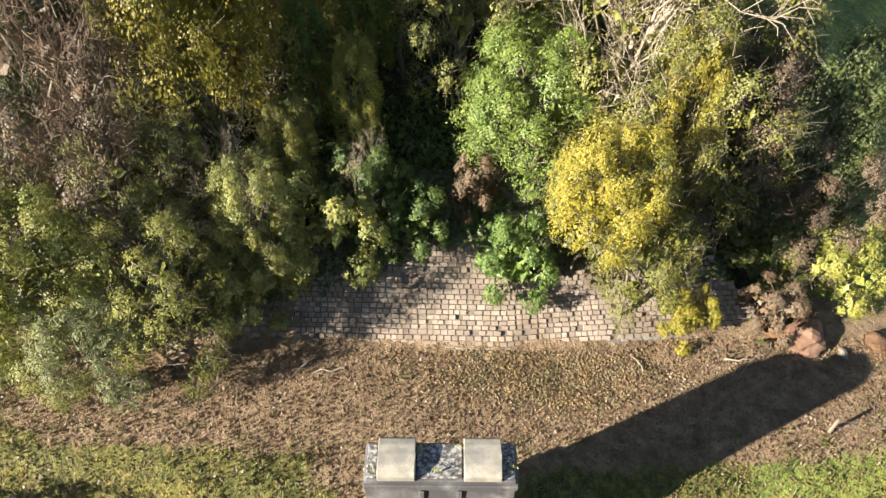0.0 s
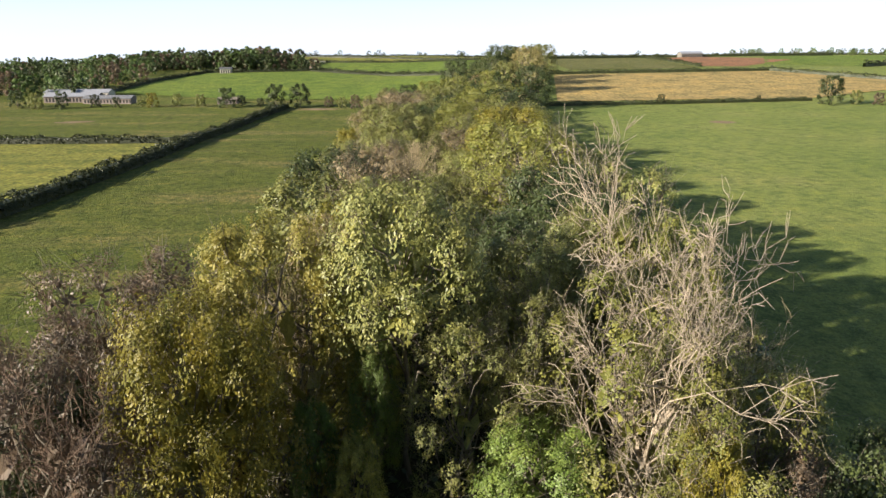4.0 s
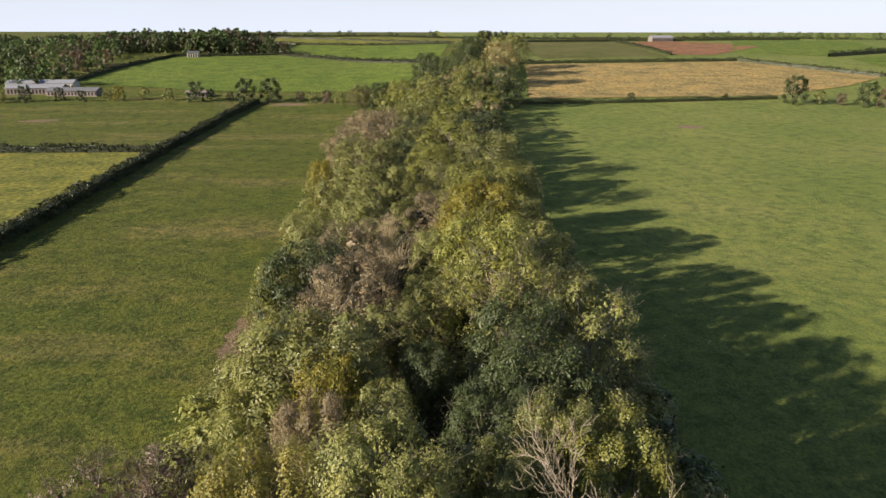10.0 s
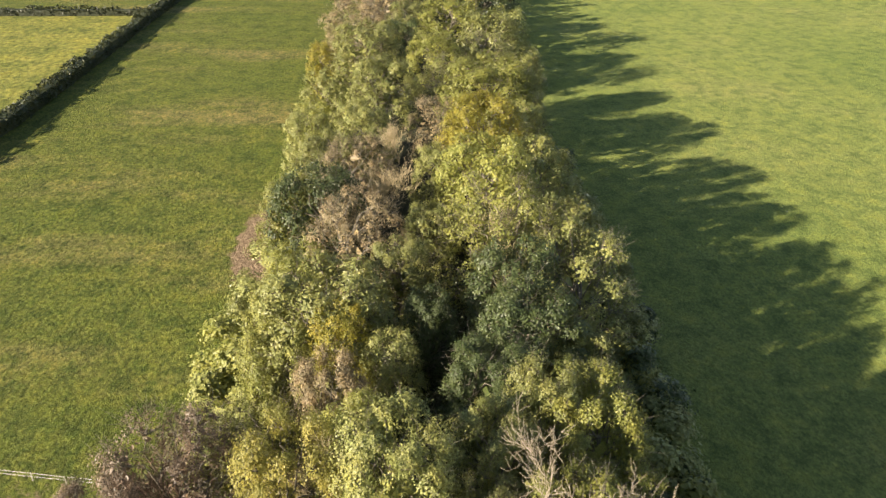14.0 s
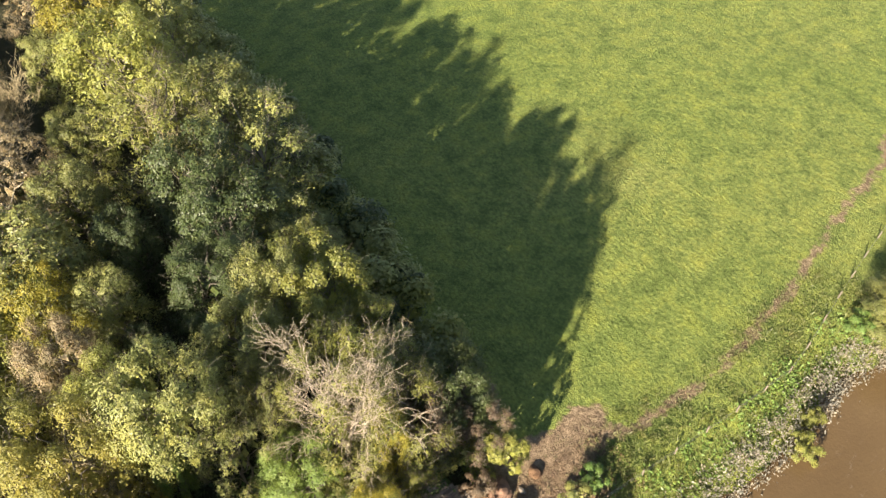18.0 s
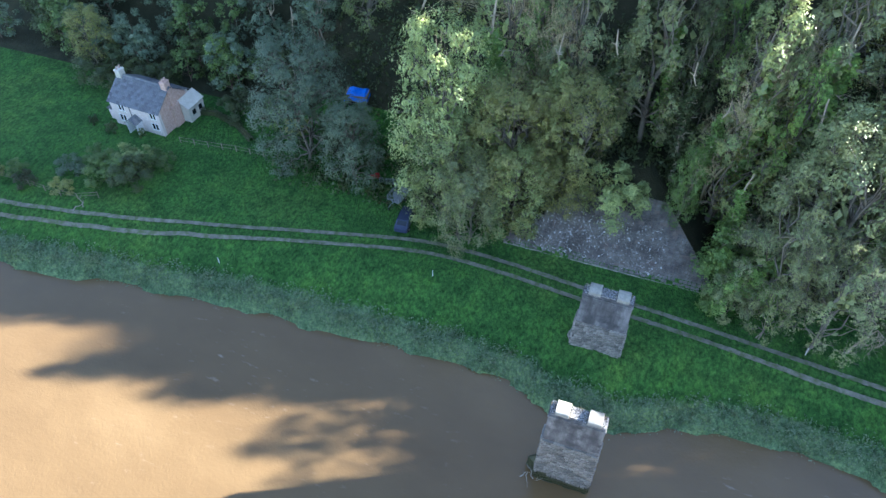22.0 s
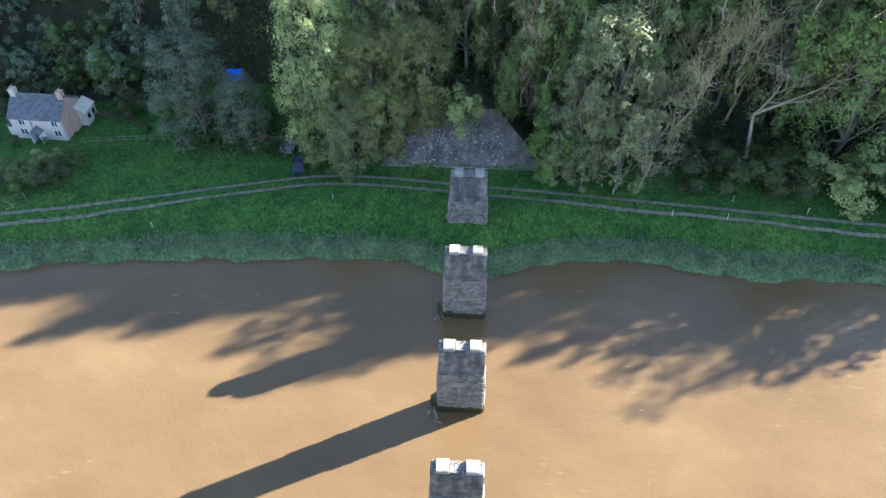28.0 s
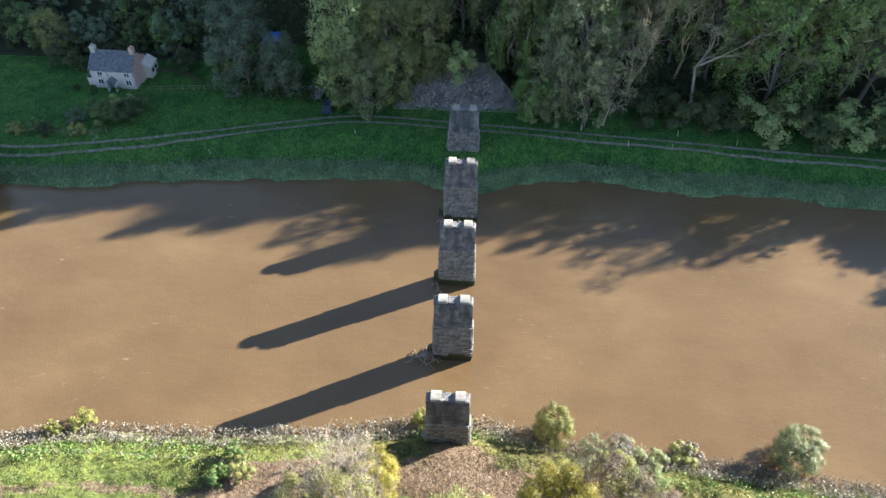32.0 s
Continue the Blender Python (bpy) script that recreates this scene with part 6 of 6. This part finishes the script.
# bushes and willows round the cottage and along both banks
G_RIVER = "bushes along the river"
for kind, x, yy, h, mat, w, lab in (
    ("near", 85, -42.2, 9, M_TAWNY, 1.75, "rounded golden-green willow leaning over the river"), ("near", 108.5, -38.6, 9, M_TAWNY, 1.6, "golden-green willow at the water's edge"), ("mid_bush", 98, -45, 3.0, M_WILLOW, 1.3, "grey-green bush on the bank"),
    ("mid_bush", 61.5, -60, 3.4, M_DARK, 1.3, "dark clipped garden shrub by the lane"), ("mid_bush", 65, -59.5, 3.0, M_IVY, 1.5, "olive garden shrub by the lane"), ("mid_bush", 69, -55.5, 1.8, M_OLIVE, 1.3, "olive hedge shrub by the lane"), ("mid_bush", 74.5, -55, 1.8, M_HEDGE, 1.3, "dark hedge shrub by the lane"), ("mid_bush", 80, -55, 1.8, M_OLIVE, 1.3, "olive hedge shrub by the lane"), ("mid_bush", 63.5, -63, 2.8, M_WOODGREEN, 1.4, "grey-green shrub beside the cottage"), ("mid_bush", 67.5, -61.5, 2.6, M_IVY, 1.3, "dark green garden shrub below the cottage"), ("mid_bush", 70.5, -59, 2.2, M_BLUEGREY, 1.3, "grey-green garden shrub below the cottage"), ("mid_bush", 60, -64, 2.4, M_IVY, 1.2, "dark green garden shrub below the cottage"), ("mid_bush", 77, -56.4, 1.8, M_IVY, 1.3, "dark hedge shrub by the lane"), ("mid_bush", 70.8, -67.8, 1.6, M_DARK, .8, "small dark shrub beside the cottage porch"),
    ("mid_bush", 87, -56, 1.6, M_BROWN, 1.2, "brown shrub at the garden corner"), ("mid_bush", 56, -77, 3.5, M_DARK, 1.2, "dark garden bush behind the fence"), ("mid_bush", 50, -78, 3.2, M_GREEN, 1.2, "green garden bush behind the fence"), ("wood", 62, -83, 8, M_GREEN, .8, "fresh green tree behind the cottage"), ("mid_bush", 72, -80, 4, M_DARK, 1.5, "dark bush behind the cottage"), ("mid_bush", 79, -78, 4.5, M_DARK, 1.5, "dark bush behind the cottage"), ("mid_bush", 46, -76, 2.5, M_OLIVE, 1.2, "olive bush by the fence"), ("wood", 84, -82, 9, M_OLIVE, 1.2, "olive tree behind the cottage lawn"),
    ("mid_bush", 74.5, -68.6, 1.3, M_DARK, .8, "small dark shrub against the cottage wall"), ("mid_bush", 66.3, -68.4, 1.2, M_WILLOW, .7, "small grey shrub against the cottage wall"),
    ("near", 83.5, 10.5, 6.8, M_TAWNY, 1.55, "golden willow bush on the river bank"), ("near", 79.5, 6.6, 6.2, M_TAWNY, 1.2, "golden willow bush on the river bank"), ("near", 73, 4.8, 6.4, M_TAWNY, 1.4, "golden willow bush on the river bank"), ("near", 65, 3.0, 6.4, M_OLIVE, 1.8, "olive willow bush on the river bank"), ("mid_bush", 75, 6.5, 3.5, M_GREEN, 1.1, "green bramble bush on the bank"), ("mid_bush", 69, 5, 3.2, M_GREEN, 1.1, "green bramble bush on the bank"), ("mid_bush", 61, 4.8, 2.6, M_GREEN, 1.1, "green bramble bush on the bank"),
    ("near", 107.5, 13.5, 6.5, M_TAWNY, 1.6, "golden willow at the river bend"), ("mid_bush", 46.5, -.6, 2.6, M_GOLDGREEN, 1.0, "small yellow bush at the water's edge"),
    
    ("near_bush", 25, 4.2, 2.4, M_IVY, .8, "dark green bramble on the river bank"), ("near_bush", 49.5, .9, 2.6, M_GOLDGREEN, .75, "small yellow bush at the water's edge"),
    ("near", -13, -2, 6.4, M_GOLDGREEN, .95, "upright yellow-green bush on the river bank"), ("near_sparse", -20.6, .4, 4.4, M_SEED, 1.1, "greyish twiggy bush on the river bank"), ("near_bush", -30, -.4, 2.2, M_SEED, 1.1, "grey dry bush at the water's edge"), ("near_bush", -25, 1.6, 2.4, M_WILLOW, 1.2, "grey-green bush on the river bank"), ("near_sparse", 3.5, -3.2, 3.4, M_GOLDGREEN, .7, "twiggy yellow-green growth at the foot of the pier"),
    ("near_sparse", -17.5, .6, 4.0, M_WILLOW, 1.1, "greyish thinning bush on the river bank"), ("near_bush", -22, .8, 3.0, M_WILLOW, 1.2, "grey-green bush on the river bank"), ("mid_bush", -29, 0, 2.6, M_OLIVE, 1.1, "olive bush at the water's edge"), ("near", -42.5, -.6, 6.2, M_WILLOW, 1.15, "rounded pale willow bush over the water"), 
    ("near_bush", 2.9, -2.2, 3.4, M_GOLDGREEN, .8, "yellow-green growth at the foot of the pier"), ("near_bush", -2.2, -3.0, 2.0, M_GOLDGREEN, .8, "yellow-green growth at the foot of the pier"), ("near_bush", 26, 7.2, 1.8, M_GREEN, 1.2, "low green bramble by the fence"), ("near_bush", 23.5, 6.5, 2.2, M_OLIVE, 1.2, "green bramble bush by the fence"),
):
    plant(kind, x, yy, h, mat, lab, "bush", G_RIVER, w, "bush")


# ---- undergrowth, weeds, grass and litter, uncountable ----
def scatter(name, n, seed, spot, size, mat, label, category, up=.6, high=.25, long=1.6, wide=.42):
    """n leaves or blades over the land; spot(rng, n) gives x and y."""
    rng = np.random.default_rng(seed)
    x, y = spot(rng, n)
    z = ground_z(x, y) + rng.uniform(.02, high, len(x))
    c = np.stack([x, y, z], 1)
    d = rng.normal(size=(len(x), 3)) * (1 - up) + [0, 0, up]
    d /= np.linalg.norm(d, axis=1, keepdims=True)
    w = np.cross(d, rng.normal(size=(len(x), 3)))
    w /= np.linalg.norm(w, axis=1, keepdims=True) + 1e-9
    s = size * rng.uniform(.5, 1.4, (len(x), 1))
    v = np.stack([c - d * s * .5 * long, c - w * s * wide, c + d * s * .5 * long, c + w * s * wide], 1).reshape(-1, 3)
    return tagged(new(name, mesh_of(name, v, np.arange(4 * len(x)).reshape(-1, 4), mat)), label, category, kind="stuff")


def clumped(rng, n, x, y, r, k):
    """Gathers points into tufts."""
    m = max(1, n // k)
    cx, cy = x[:m], y[:m]
    i = rng.integers(0, m, n)
    rr = r * rng.uniform(.4, 1.5, m)[i]
    return cx[i] + rng.normal(size=n) * rr, cy[i] + rng.normal(size=n) * rr


def far_bank_spot(rng, n):
    x = rng.uniform(-100, 112, n)
    y = np.interp(x, FAR_X, FAR_Y) - rng.uniform(.1, 1, n) ** 1.4 * 2.8 - .2
    return clumped(rng, n, x, y, .35, 16)


def near_bank_spot(rng, n):
    x = rng.uniform(-75, 112, n)
    y = np.interp(x, NEAR_X, NEAR_Y) + rng.uniform(0, 1, n) ** 1.3 * 3.4 + .1
    return clumped(rng, n, x, y, .35, 18)


def inland_spot(rng, n):
    x = rng.uniform(-75, 112, n)
    y = np.interp(x, NEAR_X, NEAR_Y) + 2.5 + rng.uniform(0, 1, n) * 3.6
    keep = (x > 25) | (x < -26) | (y < 0)
    return clumped(rng, keep.sum(), x[keep], y[keep], .5, 14)


def soil_spot(rng, n):
    x, y = rng.uniform(-26, 30, n), rng.uniform(1.0, 10.9, n)
    return x, y


def tuft_spot(rng, n):
    x, y = rng.uniform(-34, 34, n), rng.uniform(1.0, 12.0, n)
    x, y = clumped(rng, n, x, y, .22, 12)
    keep = bare_ground(x, y) < rng.uniform(.15, 1.15, n)
    return x[keep], y[keep]


def bank_floor_spot(rng, n):
    y = rng.uniform(11.5, 60, n)
    x = axis_x(y) + rng.uniform(-17, 17, n)
    keep = (y > 17.5) | (np.abs(x) > 14)
    return clumped(rng, keep.sum(), x[keep], y[keep], .5, 18)


def wood_floor_spot(rng, n):
    x, y = rng.uniform(-70, 45, n), rng.uniform(-92, -67, n)
    keep = ~((np.abs(x) < 11) & (y > -75))
    return clumped(rng, keep.sum(), x[keep], y[keep], .6, 18)


scatter("bank_weeds", 34000, 1, far_bank_spot, .17, M_WEED, "rough grey-green weeds along the far river bank", "weeds", .3, .4)
scatter("seed_heads", 60000, 2, near_bank_spot, .15, M_SEED, "grey dried seed heads along the sunny river bank", "weeds", .6, 1.3)
scatter("bank_nettles", 13000, 3, inland_spot, .2, M_GREEN, "green nettles and brambles along the river bank", "weeds", .35, .6)
scatter("leaf_litter", 30000, 4, soil_spot, .10, M_LITTER, "dead brown leaves strewn over bare soil", "leaf litter", .1, .06, 1.3, .4)
scatter("grass_tufts", 22000, 5, tuft_spot, .22, M_BLADE, "straggling tufts of grass on trodden ground", "grass", .75, .16, 1.6, .12)


def near_grass_spot(rng, n):
    x = rng.uniform(27, 66, n) * rng.choice([1, -1], n)
    y = np.interp(x, NEAR_X, NEAR_Y) + 2.5 + rng.uniform(0, 1, n) ** 1.3 * 9
    return clumped(rng, n, x, y, .5, 22)


scatter("bank_grass", 30000, 15, near_grass_spot, .22, M_BLADE, "rank pale grass along the river bank", "grass", .6, .3, 1.6, .14)


def apron_ivy_spot(rng, n):
    """Creepers hanging over the top and the west side of the stone apron."""
    x = rng.uniform(-16, 15, n)
    low = np.interp(x, [-16, -14, -11, -9, -6.5, -4, -1.3, 1.2, 2.5, 3.4, 5.1, 6.6, 9.2, 12.7, 15], [0, .2, .8, 1.5, 1.9, 2.7, 3.3, 3.8, 2.7, 2.1, 2.0, 2.8, 2.9, 2.2, 1.6])
    z = low + rng.uniform(0, 1, n) ** 1.2 * np.maximum(8.4 - low, 1) + rng.normal(size=n) * .25
    return x, foot_y(x) + np.clip(z, .1, 9) * 1.05


def ochre_spot(rng, n):
    return 5 + rng.normal(size=n) * 3.2, 8.6 + rng.normal(size=n) * 1.1


def rubble_spot(rng, n):
    x, s = rng.uniform(-5, 12, n), rng.uniform(.1, 4.2, n)
    return x, -66.2 - s


scatter("loose_chippings", 1500, 14, rubble_spot, .2, M_CHIP, "pale chippings and scraps scattered on a stone apron", "rubble", .15, .22, 1.2, .5)
scatter("apron_ivy", 26000, 12, apron_ivy_spot, .2, M_IVY, "dark green ivy hanging over a stone apron", "ivy", .3, .55)
scatter("ochre_leaves", 7000, 13, ochre_spot, .09, M_RUST, "fallen ochre leaves on bare soil", "leaf litter", .1, .05, 1.3, .4)
scatter("ivy", 26000, 6, bank_floor_spot, .24, M_DARK, "dark ivy and brambles under the bank trees", "undergrowth", .3, .9)
scatter("undergrowth", 26000, 7, wood_floor_spot, .36, M_DARK, "dark undergrowth on the woodland floor", "undergrowth", .3, 1.2)


# ---- driftwood, rocks and fallen branches ----
def branch_heap(name, x, y, z, n, length, spread, seed, label, flatness=.3, mat=M_DRIFT):
    rng = np.random.default_rng(seed)
    root = thing(name, pose(x, y, z), label, "driftwood")
    for k in range(n):
        a = rng.uniform(0, 6.28)
        c = rng.normal(size=3) * spread * [1, 1, flatness]
        c[2] = abs(c[2])
        d = np.array([np.cos(a), np.sin(a), rng.uniform(-.2, .6) * flatness * 2])
        L = length * rng.uniform(.5, 1.2)
        p = curve_path(rng, c - d * L / 2, c + d * L / 2, rng.uniform(.03, .09), .015, 6, .1)
        p[0][:, 2] = np.maximum(p[0][:, 2], .03)
        part("branch", mesh_of("branch", *tubes([p], 6), mat, True), None, root)


branch_heap("driftwood_pile", 3.6, -13.2, WATER, 34, 2.6, .75, 1, "tangle of bleached driftwood caught against a pier", .8)
branch_heap("driftwood_pile", 3.2, -26.3, WATER, 8, 1.6, .6, 2, "a few bleached sticks caught against a pier", .3)
branch_heap("driftwood_pile", 3.0, -40.6, WATER, 5, 1.3, .5, 3, "a few sticks caught against a pier", .3)
for x, yy, n, L, sd in ((-13.2, 9.4, 3, 1.8, 4), (-11.3, 8.9, 3, 1.8, 5), (-6.3, 9.6, 2, 2.2, 6), (15.6, 9.6, 2, 3.0, 7), (10.2, 9.8, 1, 1.4, 8), (65.5, -54.2, 2, 2.2, 9)):
    branch_heap("fallen_branch", x, yy, gz(x, yy) + .03, n, L, .35, sd, "bleached fallen branch lying on bare ground", .1)


def boulder(x, y, r, seed, label, mat):
    rng = random.Random(seed)
    bm = bmesh.new()
    bmesh.ops.create_icosphere(bm, subdivisions=3, radius=r)
    noise.seed_set(seed)
    for v in bm.verts:
        k = 1 + .35 * noise.noise(v.co * (1.2 / r) + Vector((seed, 0, 0))) + .12 * noise.noise(v.co * (4 / r))
        v.co = Vector((v.co.x * k * 1.25, v.co.y * k, v.co.z * k * .75))
    ob = thing("boulder", pose(x, y, gz(x, y) + r * .3, 0, 0, rng.uniform(0, 360)), label, "rock")
    part("rock", bm, mat, ob)


boulder(18.6, 10.8, .95, 1, "pale weathered boulder at the foot of the bank", M_MUD)
boulder(17.2, 11.5, .6, 2, "brown weathered boulder at the foot of the bank", M_SOIL)
boulder(22.3, 10.7, .55, 3, "brown weathered boulder on bare soil", M_SOIL)
boulder(20.3, 10.0, .25, 4, "small pale stone on bare soil", M_PITCH)
for k in range(14):
    rr = random.Random(k)
    boulder(21.5 + rr.uniform(-1.2, 1.2), 38 + k * 1.4 + rr.uniform(-.5, .5), rr.uniform(.2, .45), 20 + k, "grey stone of a rubble heap in tree shade", M_STONE)


# ---- farm in the valley ----
def barn(x, y, L, W, H, turn, wall_mat, roof_mat, label):
    root = thing("barn", pose(x, y, gz(x, y), 0, 0, turn), label, "barn", "farm buildings")
    part("wall", boxes((-L, -W, -.5, L, -W + .3, H)), wall_mat, root)
    part("wall", boxes((-L, W - .3, -.5, L, W, H)), wall_mat, root)
    for s in (-1, 1):
        bm = bmesh.new()
        A, B = [[bm.verts.new((px, py, pz)) for py, pz in ((-W + .3, -.5), (-W + .3, H), (0, H + W * .34), (W - .3, H), (W - .3, -.5))] for px in (s * L, s * (L - .3))]
        bm.faces.new(A), bm.faces.new(B[::-1])
        for k in range(5):
            bm.faces.new((A[k], B[k], B[(k + 1) % 5], A[(k + 1) % 5]))
        bmesh.ops.recalc_face_normals(bm, faces=bm.faces[:])
        part("gable", bm, wall_mat, root)
        rf = part("roof", boxes((-L - .4, 0, 0, L + .4, math.hypot(W + .5, (W + .5) * .36), .12)), roof_mat, root, "weathered sheet roof")
        rf.matrix_local = pose(0, s * (W + .5), H - .12) @ (pose(0, 0, 0, 0, 0, 180) if s > 0 else Matrix.Identity(4)) @ pose(0, 0, 0, math.degrees(math.atan(.36)))
    # black panels on the solid wall; the dark inside of bays is painted
    for k in range(int(L)):
        part("opening", boxes((-L + 1 + k * 2, -W - .03, .2, -L + 2.2 + k * 2, -W + .02, H * .75)), M_RUBBER, root)


barn(-232, 425, 16, 5, 3.4, 4, M_BARNWALL, M_ROOFTIN, "long grey-roofed farm building beyond the fields")
barn(-206, 417, 15, 4.5, 2.8, -4, M_BARNWALL, M_SLATE, "long dark-roofed farm building beyond the fields")
barn(-236, 440, 20, 5, 4, 2, M_CREAM, M_ROOFTIN, "long pale farm shed beyond the fields")
barn(-133, 412, 6, 3, 2.4, 5, M_BARNWALL, M_BARNWALL, "small brown-roofed barn behind a hedge")
barn(-205, 640, 5, 3.5, 4, 10, M_CREAM, M_SLATE, "pale farmhouse at the edge of a wood")
barn(260, 790, 12, 6, 4, 5, M_STONE, M_ROOFTIN, "grey farm sheds on the hill")


def pier_weeds(y, seed, n):
    """Small dry plants rooted in the joints of a pier's top."""
    rng = np.random.default_rng(seed)
    k = rng.integers(0, 5, n)
    cx, cy = np.array([-.68, -2.2, 2.25, .65, -.1])[k], np.array([.3, -.35, -.3, .45, -.5])[k]
    c = np.stack([cx + rng.normal(size=n) * .12, y + cy + rng.normal(size=n) * .1, TOP + .1 + rng.uniform(0, .3, n)], 1)
    v, f = leaf_quads(rng, c, np.tile([0, 0, 1.0], (n, 1)), .075, .2)
    tagged(new("pier_weeds", mesh_of("pier_weeds", v, f, M_RUST if seed % 2 else M_OLIVE)), "small dry weeds growing on top of a ruined pier", "weeds", kind="stuff")


for seed, (py, foot, split, wet) in enumerate(PIERS):
    pier_weeds(py, seed, 90)
